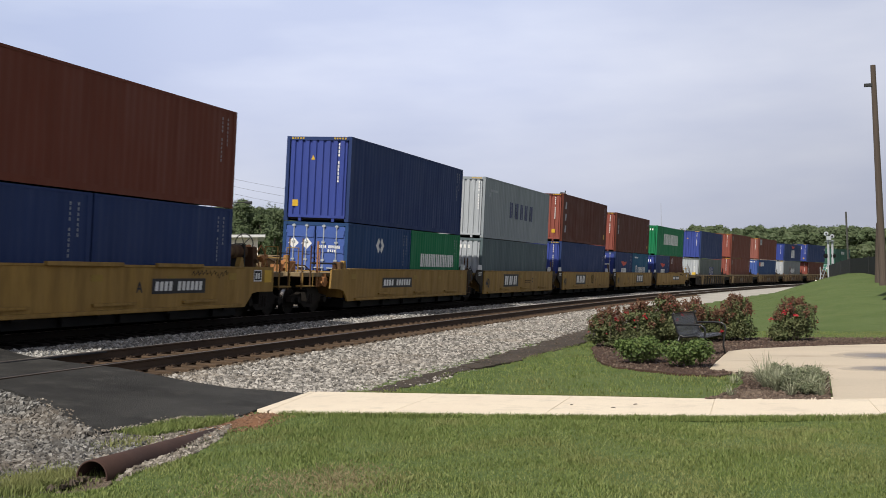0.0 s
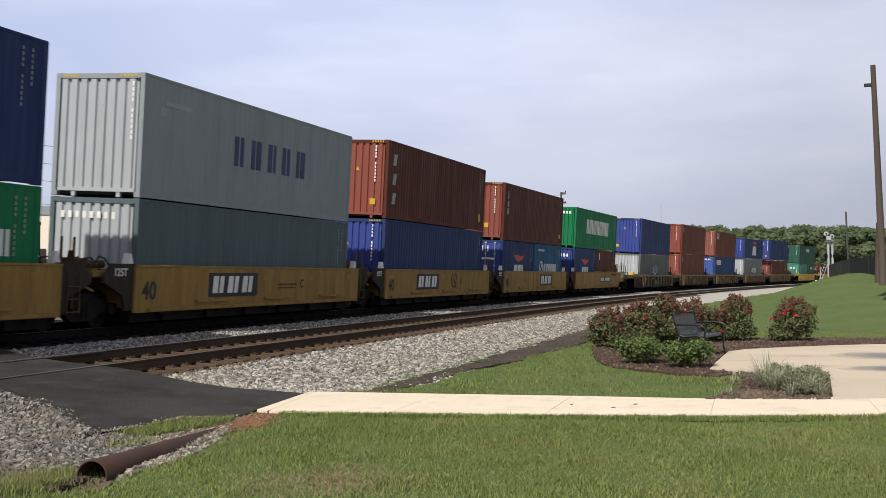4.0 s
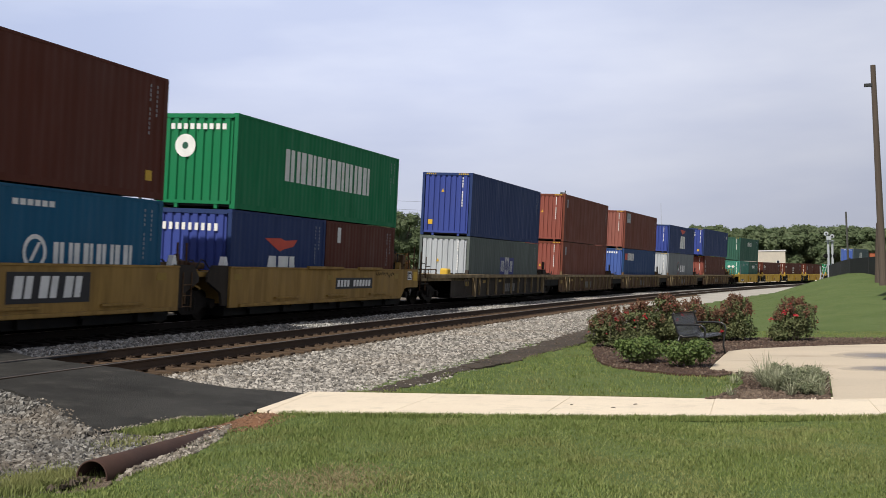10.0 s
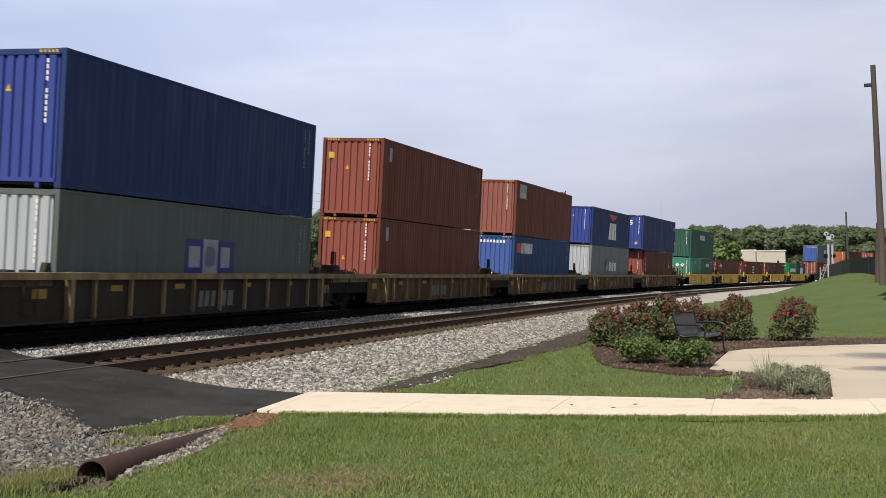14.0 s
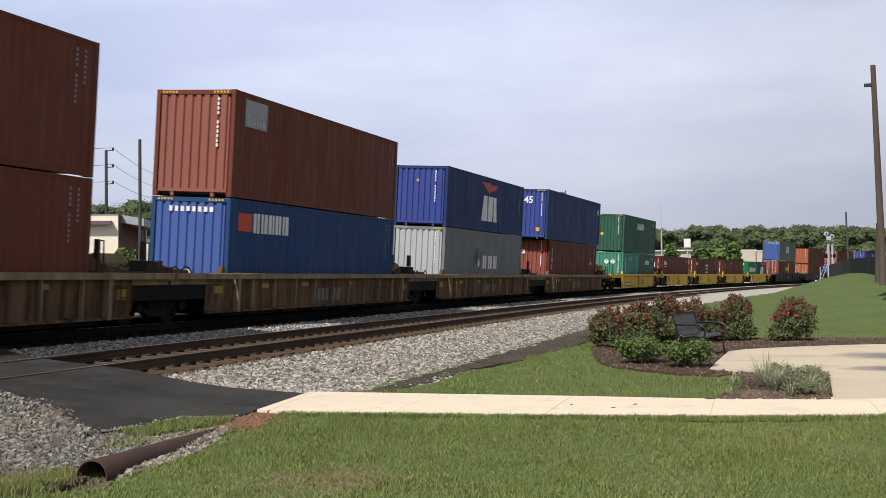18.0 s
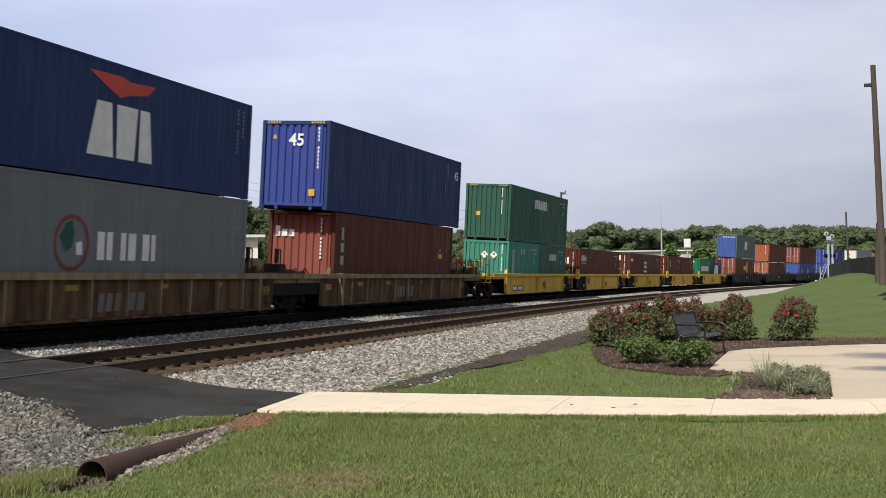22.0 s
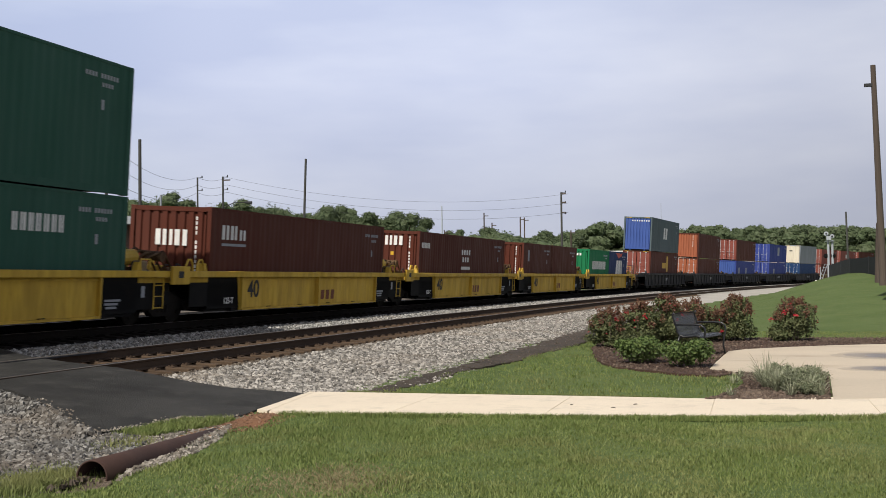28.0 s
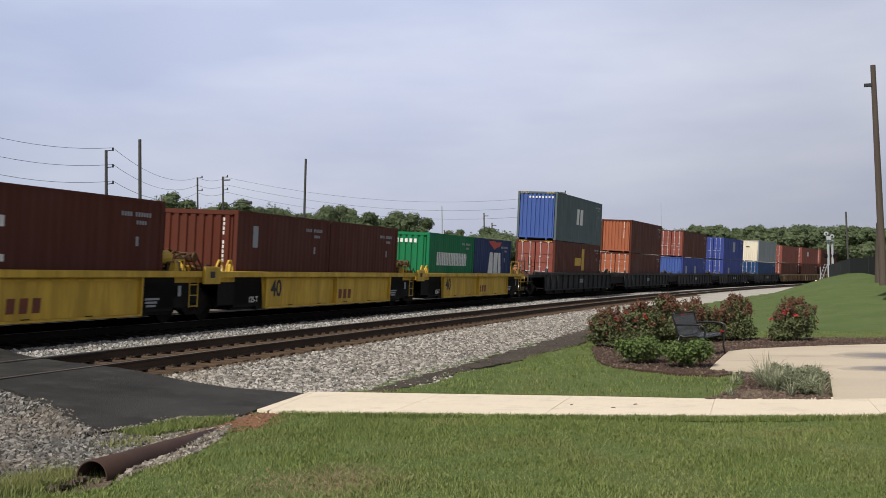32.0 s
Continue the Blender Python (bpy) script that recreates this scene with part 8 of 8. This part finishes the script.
q = (159.4, 14.4, 11.7)
pole("mast", (q[0], q[1], G0), q, 0.05, 0.03, "very thin tall metal mast far off", (), 0, PAINT["pale"])
q = (149.4, 13.5, 7.2)
pole("mast", (q[0], q[1], G0), q, 0.14, 0.10, "pale metal mast before the woods", (), 0, PAINT["pale"])
q = (149.7, 10.1, 6.0)
sg = pole("mast", (q[0], q[1], G0), q, 0.12, 0.12, "pale pole carrying a white box sign", (), 0, PAINT["pale"])
part("sign_box", boxes((-0.35, 0.35, -0.45, 0.45, q[2] - G0 - 1.1, q[2] - G0 + 0.1), bev=0.05), WHITE, sg, "white box sign")

RPT, RPB = (46.8, -4.3, 9.4), (46.8, -4.5, 0.8)
rp = pole("utility_pole", RPB, RPT, 0.15, 0.10, "tall leaning brown wooden utility pole on the mound", (), 0)
c = Vector((46.8, -4.3, 8.6)) - Vector(RPB)
part("bracket", boxes((c.x - 0.08, c.x + 0.08, c.y + 0.05, c.y + 0.35, c.z - 0.06, c.z + 0.06)), PAINT["charcoal"], rp, "small steel bracket")
q, qb = (48.8, -4.6, 3.1), (48.8, -4.5, 0.9)
pole("utility_pole", qb, q, 0.15, 0.14, "short grey wooden pole stub beside the tall pole")
q, qb = (75.8, -5.1, 5.1), (75.8, -5.2, 0.8)
pole("utility_pole", qb, q, 0.07, 0.055, "grey wooden utility pole behind the mound", (), 0, POLE_GREY)


def wire(a, b, sag, r=0.013):
    a, b = Vector(a), Vector(b)
    bm = bmesh.new()
    n = 14
    pts = [a.lerp(b, k / n) - Vector((0, 0, sag * 4 * (k / n) * (1 - k / n))) for k in range(n + 1)]
    bent(bm, pts, r, 5)
    return tagged(part("overhead_wire", bm, PAINT["charcoal"]), "thin black overhead wire between poles", "overhead wire", "overhead wires")


LEFT = (43.7, 43.9, 11.1), (43.7, 43.9, 10.0), (43.7, 43.9, 9.0)
for k, (lp, y1, y3, y4) in enumerate(zip(LEFT, (266, 284, 300), (315, 328, 341), (314, 328, 341))):
    dz1 = (P1T[2] - G0) * (0.995 - 0.105 * k) + G0 + 0.2
    w1 = Vector((P1T[0] + 0.1, P1T[1] - 0.45, dz1))
    w3 = Vector((P3T[0], P3T[1], P3T[2] - 0.75 * k))
    w4 = Vector((P4T[0], P4T[1] - 0.4, P4T[2] - 0.1 - 0.75 * k))
    w6 = Vector((P6T[0], P6T[1] - 0.8, P6T[2] - 0.2 - 1.0 * k))
    wire(lp, w1, 1.0)
    wire(w1, w3, 1.0)
    wire(w3, w4, 0.35)
    wire(w4, w6, 1.6, 0.011)
for zz, lp in ((5.9, (50.6, 48.4, 7.1)), (5.2, (50.6, 48.4, 6.5))):
    wire(lp, (P1T[0], P1T[1], zz), 0.25, 0.011)

# ---- buildings beyond the railway ----
STUCCO = surface("cream_stucco", (0.86, 0.78, 0.67), (0.81, 0.73, 0.63), 0.9, 0, 0.6, 25, 0.2, 0.006, (0.52, 0.44, 0.36), 0.3)
BRICKS = surface("dark_brick", (0.115, 0.060, 0.042), (0.16, 0.085, 0.060), 0.9, 0, 0.8, 20, 0.5, 0.01)
ROOFING = surface("grey_roofing", (0.20, 0.195, 0.19), (0.27, 0.265, 0.26), 0.85, 0, 0.5, 12, 0.3, 0.01)
METAL_WALL = surface("tan_metal_siding", (0.55, 0.50, 0.41), (0.48, 0.44, 0.37), 0.6, 0.1, 0.4, 8, 0.2, 0.01)
WHITE_METAL = surface("white_metal_roof", (0.72, 0.72, 0.70), (0.62, 0.62, 0.61), 0.5, 0.1, 0.4, 8, 0.2, 0.01)
GLASS = plain("dark_window_glass", (0.02, 0.024, 0.03), 0.12)


def building(m, lx, ly, h, wall, label, roof_mat=None, windows=(), overhang=0.2, side_wall=None, rise=0.22):
    """A flat-roofed block; x along its front (front faces -y), depth ly. windows: (face, u, z, w, h)."""
    b = thing("building", m, label, "building")
    t = 0.25
    part("front_wall", boxes((0, lx, 0, t, 0, h)), wall, b)
    part("rear_wall", boxes((0, lx, ly - t, ly, 0, h)), wall, b)
    for x in (0, lx - t):
        part("side_wall", boxes((x, x + t, t, ly - t, 0, h)), side_wall or wall, b)
    part("roof", boxes((-overhang, lx + overhang, -overhang, ly + overhang, h, h + rise)), roof_mat or ROOFING, b)
    for face, u, z, w, hh in windows:
        if face == "front":
            win = part("window", boxes((u - 0.06, u + w + 0.06, -0.05, 0.0, z - 0.06, z + hh + 0.06)), WHITE, b)
            part("pane", boxes((u, u + w, -0.07, -0.052, z, z + hh)), GLASS, win)
        else:
            win = part("window", boxes((lx, lx + 0.05, u - 0.06, u + w + 0.06, z - 0.06, z + hh + 0.06)), PAINT["charcoal"], b)
            part("pane", boxes((lx + 0.052, lx + 0.07, u, u + w, z, z + hh)), GLASS, win)
    return b


def facing(corner, along):
    """Pose with x along the front from its far-left end to the given right corner."""
    a = Vector((along[0], along[1], 0)).normalized()
    n = Vector((0, 0, 1)).cross(a)
    return Matrix(((a.x, n.x, 0, corner[0]), (a.y, n.y, 0, corner[1]), (0, 0, 1, G0), (0, 0, 0, 1)))


c0 = Vector((51.9, 34.0, 0))
d0 = Vector((0.40, -0.917, 0))
shop = building(facing(c0 - d0 * 16, d0), 16, 10.5, 5.42, STUCCO, "cream stucco one-storey shop with a dark brick side", ROOFING, [("side", 1.5, 1.8, 1.6, 1.6), ("side", 4.0, 1.8, 1.6, 1.6), ("side", 6.6, 1.8, 1.6, 1.6), ("front", 7.5, 0.1, 1.0, 2.2)], 0.03, BRICKS, 0.05)
aw = boxes((14.0, 15.7, -0.45, 0.0, 5.02, 5.08))
box(aw, 14.0, 15.7, -0.47, -0.43, 4.88, 5.08)
for u_, w_ in ((9.2, 0.7), (11.2, 1.0)):
    part("doorway", boxes((u_, u_ + w_, -0.03, -0.004, 0.1, 3.6)), PAINT["charcoal"], shop, "dark doorway")
part("awning", aw, plain("mauve_awning", (0.16, 0.10, 0.13), 0.7), shop, "mauve awning over the entrance")
cb = bmesh.new()
prism(cb, [(16.0, 5.5), (17.2, 5.28), (17.2, 4.86), (16.0, 5.05)], 1.2, 9.8)
bmesh.ops.recalc_face_normals(cb, faces=cb.faces)
part("side_canopy", cb, PAINT["pale"], shop, "pale grey sloped side canopy")
for v_ in (1.4, 9.6):
    part("canopy_post", boxes((17.05, 17.15, v_, v_ + 0.1, 0, 4.95)), PAINT["charcoal"], shop)
part("roof_unit", boxes((11.2, 12.0, 3, 4.0, 5.45, 6.15), bev=0.03), PAINT["grey"], shop, "grey rooftop air unit")


def box_trailer():
    """A parked brown box trailer: ribbed body, chassis, legs, wheels."""
    t = thing("box_trailer", pose(21.5, 24.25, G0, 0, 0, 4.2), "brown box trailer parked on the gravel beyond the tracks", "trailer")
    part("body", boxes((0, 12.0, 0, 2.5, 1.05, 3.92), bev=0.03), PAINT["maroon"], t)
    part("top_rail", boxes((0.02, 11.98, -0.03, 0.0, 3.80, 3.90)), PAINT["rust"], t)
    part("bottom_rail", boxes((0.02, 11.98, -0.03, 0.0, 1.05, 1.22)), PAINT["rust"], t)
    for k in range(21):
        part("stake", boxes((0.25 + 0.57 * k, 0.31 + 0.57 * k, -0.02, 0.0, 1.22, 3.80)), PAINT["maroon"], t)
    part("chassis", boxes((0.4, 11.8, 0.75, 1.75, 0.85, 1.05)), PAINT["black"], t)
    for y_ in (0.35, 2.1):
        part("landing_leg", boxes((9.0, 9.12, y_, y_ + 0.12, 0.03, 0.86)), PAINT["black"], t)
    for x_ in (1.2, 2.5):
        for y_ in (0.08, 1.98):
            bm = bmesh.new()
            tube(bm, (x_, y_, 0.5), (x_, y_ + 0.44, 0.5), 0.5, 0.5, 20)
            part("wheel", bm, PAINT["black"], t, "black rubber trailer wheel")


box_trailer()
c1 = Vector((83.4, 45.6, 4.9))
d1 = Vector((0.25, -0.97, 0))
building(facing(c1 - d1 * 14, d1), 14, 9, 5.5, STUCCO, "long low tan building with a dark roof edge", PAINT["charcoal"], [("front", 3, 1, 1.2, 1.2), ("front", 9, 1, 1.2, 1.2)], 0.3)
c2 = Vector((80.7, 39.8, 4.6))
d2 = Vector((0.45, -0.89, 0))
building(facing(c2 - d2 * 7, d2), 7, 8, 5.3, STUCCO, "low shop building with a bright white fascia", WHITE_METAL, [("front", 1, 0.8, 2.0, 1.8), ("front", 4, 0.8, 2.0, 1.8)], 0.6)
c3 = Vector((230.0, -3.8, 6.2))
d3 = Vector((0.10, -0.995, 0))
building(facing(c3 - d3 * 5.6, d3), 5.6, 14, 6.7, METAL_WALL, "tan metal-sided shed before the woods", WHITE_METAL, [("front", 3.9, 3.2, 0.5, 1.6)], 0.15)
c3b = c3 - d3 * 5.6
building(facing(c3b - Vector((0.3, 3.4, 0)) * -1, d3), 3.2, 12, 6.9, METAL_WALL, "pale end bay of the metal shed", WHITE_METAL, [], 0.1)
c4 = Vector((206.0, 13.3, 6.15))
d4 = Vector((0.2, -0.98, 0))
building(facing(c4 - d4 * 16.5, d4), 16.5, 10, 6.5, METAL_WALL, "low warehouse with a white metal roof", WHITE_METAL, [], 0.5)

# ---- fence and railway signal ----
SCREEN = surface("dark_fence_screen", (0.006, 0.009, 0.008), (0.011, 0.014, 0.013), 0.9, 0, 1.2, 30, 0.4, 0.01)
line = [(132, -6.9), (116, -6.4), (100, -5.9), (86, -5.35), (72.5, -5.05), (66, -5.6), (60, -6.1), (52, -7.6)]
fence = thing("fence", Matrix.Identity(4), "chain fence covered with dark green windscreen", "fence")
for (xa, ya), (xb, yb) in zip(line[:-1], line[1:]):
    za, zb = float(ground_z(xa, ya)), float(ground_z(xb, yb))
    n = Vector((yb - ya, xa - xb, 0)).normalized() * 0.02
    ta, tb_ = 1.93 + 0.0022 * (xa - 60), 1.93 + 0.0022 * (xb - 60)
    bm = bmesh.new()
    vs = [bm.verts.new((xa + s * n.x, ya + s * n.y, z)) for s, z in ((-1, za), (1, za), (1, ta), (-1, ta))]
    ws = [bm.verts.new((xb + s * n.x, yb + s * n.y, z)) for s, z in ((-1, zb), (1, zb), (1, tb_), (-1, tb_))]
    for k in range(4):
        bm.faces.new((vs[k], vs[(k + 1) % 4], ws[(k + 1) % 4], ws[k]))
    bm.faces.new(vs[::-1])
    bm.faces.new(ws)
    bmesh.ops.recalc_face_normals(bm, faces=bm.faces)
    part("screen_panel", bm, SCREEN, fence)
    bm = bmesh.new()
    tube(bm, (xb, yb, zb - 0.2), (xb, yb, tb_ + 0.08), 0.04, 0.04, 8)
    part("fence_post", bm, PAINT["charcoal"], fence)


def signal():
    q = (129.8, -7.0, 4.0)
    gz = float(ground_z(q[0], q[1]))
    s = thing("railway_signal", pose(q[0], q[1], gz), "grey railway signal mast with round target heads", "railway signal")
    top = 6.1 - gz
    for y, z in ((-0.30, top - 2.95), (0.50, top - 2.95)):
        bm = bmesh.new()
        tube(bm, (-0.10, y, z), (0.0, y, z), 0.27, 0.27, 18)
        tube(bm, (-0.35, y, z), (-0.10, y, z), 0.10, 0.10, 10)
        part("lower_target", bm, PAINT["black"], s, "round black signal target")
    part("relay_box", boxes((-0.42, -0.16, -0.1, 0.42, top - 1.2, top - 0.75), bev=0.02), PAINT["pale"], s, "pale box behind the heads")
    for dy in (0.22, -0.22):
        bm = bmesh.new()
        tube(bm, (0, dy, 0), (0, dy, top - 1.2), 0.15, 0.13, 10)
        part("mast", bm, PAINT["pale"], s)
    part("head_platform", boxes((-0.4, 0.4, -0.45, 0.55, top - 1.33, top - 1.27)), PAINT["grey"], s)
    for y, z in ((-0.2, top - 0.75), (0.42, top - 0.45)):
        bm = bmesh.new()
        tube(bm, (-0.10, y, z), (0.0, y, z), 0.25, 0.25, 18)
        hd = part("target", bm, PAINT["pale"], s, "round signal target")
        bm = bmesh.new()
        tube(bm, (-0.35, y, z), (-0.10, y, z), 0.09, 0.09, 10)
        part("hood", bm, PAINT["black"], hd)
    bm = bmesh.new()
    for dy in (0.75, 1.05):
        bent(bm, [(0.0, dy + 0.5, 0), (0.0, dy - 0.4, 2.6)], 0.03, 6)
    for k in range(8):
        f = k / 7
        bent(bm, [(0, 1.25 - 0.9 * f, 2.6 * f), (0, 1.55 - 0.9 * f, 2.6 * f)], 0.02, 5)
    part("ladder", bm, PAINT["pale"], s)
    q2 = (125.9, -5.6, 1.3)
    g2 = float(ground_z(q2[0], q2[1]))
    c = thing("signal_case", pose(q2[0], q2[1], g2), "small white domed signal case on the mound", "signal case")
    bm = bmesh.new()
    prism(bm, [(-0.5, 0), (0.5, 0), (0.5, 0.7), (0.3, 0.95), (-0.3, 0.95), (-0.5, 0.7)], -0.45, 0.45)
    bmesh.ops.recalc_face_normals(bm, faces=bm.faces)
    part("case_body", bm, WHITE, c)
    bm = bmesh.new()
    tube(bm, (0, -0.1, 0.9), (0, -0.1, 2.4), 0.05, 0.05, 8)
    part("vent_mast", bm, PAINT["pale"], c)
    part("case_door", boxes((-0.53, -0.505, -0.3, 0.3, 0.1, 0.65)), PAINT["grey"], c)


signal()


# ---- trees ----
def tree(x, y, top, w, seed, leaf, label, n=1500, size=0.42, base=None):
    g = float(ground_z(x, y)) if math.hypot(x, y) < 130 else -0.75
    h = (top - g) * 1.07
    t = thing("tree", pose(x, y, g), label, "tree", "trees beyond the railway")
    r = random.Random(seed)
    bm = bmesh.new()
    tube(bm, (0, 0, -0.3), (0.1, 0.1, h * 0.45), 0.028 * h, 0.018 * h, 10)
    limbs = []
    for k in range(7):
        a = r.uniform(0, math.tau)
        tip = Vector((math.cos(a) * w * r.uniform(0.2, 0.4), math.sin(a) * w * r.uniform(0.2, 0.4), h * r.uniform(0.6, 0.92)))
        bent(bm, [(0.05, 0.05, h * r.uniform(0.25, 0.42)), tuple(tip * 0.6 + Vector((0, 0, h * 0.12))), tuple(tip)], 0.008 * h, 6)
        limbs.append(tip)
    part("trunk", bm, BARK, t)
    lumps = [(0, 0, h * 0.62, w * 0.30, w * 0.30, h * 0.28)]
    for tip in limbs:
        q = r.uniform(0.13, 0.24) * w
        lumps.append((tip.x, tip.y, min(tip.z, h - q * 0.8), q, q, q * 0.8))
    for k in range(9):
        a = r.uniform(0, math.tau)
        q = r.uniform(0.10, 0.2) * w
        d = w * r.uniform(0.15, 0.42)
        lumps.append((math.cos(a) * d, math.sin(a) * d, h * r.uniform(0.28, 0.8), q, q, q * 0.75))
    mesh_part("crown", leaf_mesh("crown", lumps, n, size, seed, 0.9, 0.72, 1.0, 0.78, 0.55), leaf, t)
    return t


r_ = random.Random(77)
LEFT_TREES = [(123.1, 85.7, 11.5, 4.1), (126.8, 83.8, 11.5, 4.1), (118.4, 74.8, 11.5, 4.4), (118.1, 71.3, 12.1, 5.8), (122.7, 71.4, 11.3, 4.4), (130.8, 73.4, 10.8, 3.8), (131.8, 71.6, 10.8, 4.1), (124.2, 64.7, 10.9, 4.4), (130.8, 65.0, 10.8, 3.6), (126.3, 60.5, 11.1, 4.7), (132.7, 60.8, 10.7, 4.0), (137.3, 60.5, 10.3, 3.8), (129.0, 54.3, 10.6, 5.0), (131.9, 52.5, 10.5, 4.7), (140.2, 53.3, 9.8, 3.4), (133.4, 48.6, 9.5, 4.7), (134.3, 46.0, 9.7, 5.3), (138.8, 45.1, 8.9, 4.0), (182.6, 52.6, 9.6, 4.0), (165.2, 40.2, 8.7, 4.6), (167.5, 39.0, 8.6, 3.9), (171.3, 35.7, 7.9, 4.7), (171.9, 33.0, 8.2, 4.7), (175.2, 31.3, 7.9, 4.5)]
for i, (x, y, z, w) in enumerate(LEFT_TREES):
    tree(x, y, z, w * 1.15, 900 + i, TREE_LEAF, "broad dark green leafy tree behind the low buildings", 5200, 0.15)
for i, (x, y, z, w) in enumerate([(187.9, 7.5, 7.3, 5.9), (169.5, 14.1, 5.7, 2.1), (191.9, 5.0, 5.6, 2.4), (186.5, 9.9, 5.8, 3.2)]):
    tree(x, y, z, w * 1.1, 960 + i, TREE_LEAF_B, "bright green leafy tree before the woods", 1700, 0.36)
bx, by, bz, bw = (42.1, 27.0, 2.5, 1.15)
tree(bx, by, bz, bw, 975, TREE_LEAF_B, "small green bushy tree beside the cream shop", 2600, 0.06)

# the wooded rise behind the low buildings, one mass
lumps = []
GROVE = []
for k in range(80):
    az_ = 34.8 - (24.7) * k / 79
    zt = float(np.interp(-az_, [-34.8, -33.5, -32.3, -31.1, -30.2, -29.3, -28.5, -27.5, -26.4, -25.6, -24.6, -23.8, -22.9, -21.7, -20.8, -20.0, -18.9, -18.0, -17.0, -16.1, -14.9, -13.7, -13.1, -11.8, -10.1], [12.7, 12.7, 13.4, 14.2, 13.1, 12.1, 12.1, 13.0, 12.3, 12.6, 11.7, 11.2, 12.1, 11.9, 10.4, 10.6, 10.7, 9.6, 8.2, 8.3, 7.9, 8.3, 8.1, 7.4, 7.1])) + r_.uniform(-0.8, 0.3)
    dd = r_.uniform(166, 178)
    GROVE.append((dd * math.cos(radians(az_)), dd * math.sin(radians(az_)), zt, r_.uniform(2.2, 3.4)))
for x, y, z, w in GROVE:
    lumps.append((x, y, z - w * 0.75, w * 1.1, w * 1.1, w * 0.8))
    for k in range(3):
        q = w * r_.uniform(0.3, 0.5)
        lumps.append((x + r_.uniform(-w, w), y + r_.uniform(-w, w), z - q * r_.uniform(0.6, 2.4), q, q, q * 0.9))
    for k in range(3):
        lumps.append((x + r_.uniform(-w, w), y + r_.uniform(-w, w), z * r_.uniform(0.12, 0.75), w * 0.85, w * 0.85, w * 0.7))
tagged(mesh_part("woods", leaf_mesh("woods", lumps, 100000, 0.19, 8, 0.9, 0.72, 1.0, 0.80, 0.55), TREE_LEAF), "dark green woods behind the low buildings", "woods", kind="stuff")

# the far wooded ridge, one mass
lumps = []
WOODS = []
for k in range(110):
    az_ = 12.2 - (21.6) * k / 109
    zt = float(np.interp(-az_, [-12.2, -11.3, -10.1, -8.9, -8.3, -7.5, -6.6, -5.5, -4.3, -3.5, -2.5, -1.5, -0.4, 0.7, 1.5, 2.6, 3.4, 4.2, 5.0, 6.0, 7.5, 9.4], [10.8, 11.6, 12.3, 13.6, 14.4, 13.2, 12.9, 12.3, 12.2, 12.6, 12.5, 12.4, 12.4, 12.2, 12.5, 12.9, 12.0, 11.1, 11.4, 10.9, 11.4, 10.7])) + r_.uniform(-1.0, 0.7)
    dd = r_.uniform(262, 278)
    WOODS.append((dd * math.cos(radians(az_)), dd * math.sin(radians(az_)), zt, r_.uniform(2.2, 3.6)))
for x, y, z, w in WOODS:
    q = w * r_.uniform(0.5, 0.75)
    lumps.append((x, y, z - q * 0.8, q * 1.25, q * 1.25, q * 0.8))
    for k in range(4):
        g_ = w * r_.uniform(0.26, 0.46)
        lumps.append((x + r_.uniform(-w, w), y + r_.uniform(-w, w), z - g_ * r_.uniform(0.7, 3.0), g_, g_, g_ * r_.uniform(0.8, 1.3)))
    for k in range(4):
        f = r_.uniform(0.2, 0.8)
        lumps.append((x + r_.uniform(-w, w), y + r_.uniform(-w, w), z * f, w * 0.8, w * 0.8, w * 0.66))
woods = mesh_part("woods", leaf_mesh("woods", lumps, 140000, 0.25, 5, 0.9, 0.72, 1.0, 0.80, 0.55), TREE_LEAF)
tagged(woods, "dark green wooded ridge along the horizon", "woods", kind="stuff")
# dark depth behind the leaves of the woods and the trees: more foliage, further back
lumps = []
for k in range(60):
    a = radians(-22 + 64 * k / 59)
    for dist in (300, 330):
        lumps.append((dist * math.cos(a), dist * math.sin(a), r_.uniform(2, 6), 8, 8, r_.uniform(4, 7)))
tagged(mesh_part("woods", leaf_mesh("woods", lumps, 22000, 0.8, 6, 0.9, 0.6, 1.0, 0.75), TREE_LEAF), "dense distant woods on the horizon", "woods", kind="stuff")


# ---- how the train runs ----
def run(t):
    """Metres that the train has moved along the track by t."""
    return -(6.9214 * t + 0.010253 * t * t + 0.000028 * t ** 3)


def motions():
    mids = {}
    for ob, s, z in TRAIN:
        mids[ob.name] = s
        walk(ob, [(float(t), track_pose(s + run(t)) @ pose(0, 0, z)) for t in range(33)])
    for w, key, x, sx in WHEELS:
        s = mids[key] + x
        inside = [k for k in range(0, 32 * 15 + 1) if 13 < s + run(k / 15) < 52]
        if not inside:
            continue
        turn = lambda k: math.degrees(run(k / 15) / 0.42)
        rows = [(k / 15, pose(sx, 0, 0.42, 0, turn(k), 0)) for k in inside]
        if inside[0] > 0:
            rows = [(0.0, rows[0][1])] + rows
        if inside[-1] < 480:
            rows = rows + [(32.0, rows[-1][1])]
        walk(w, rows)


motions()
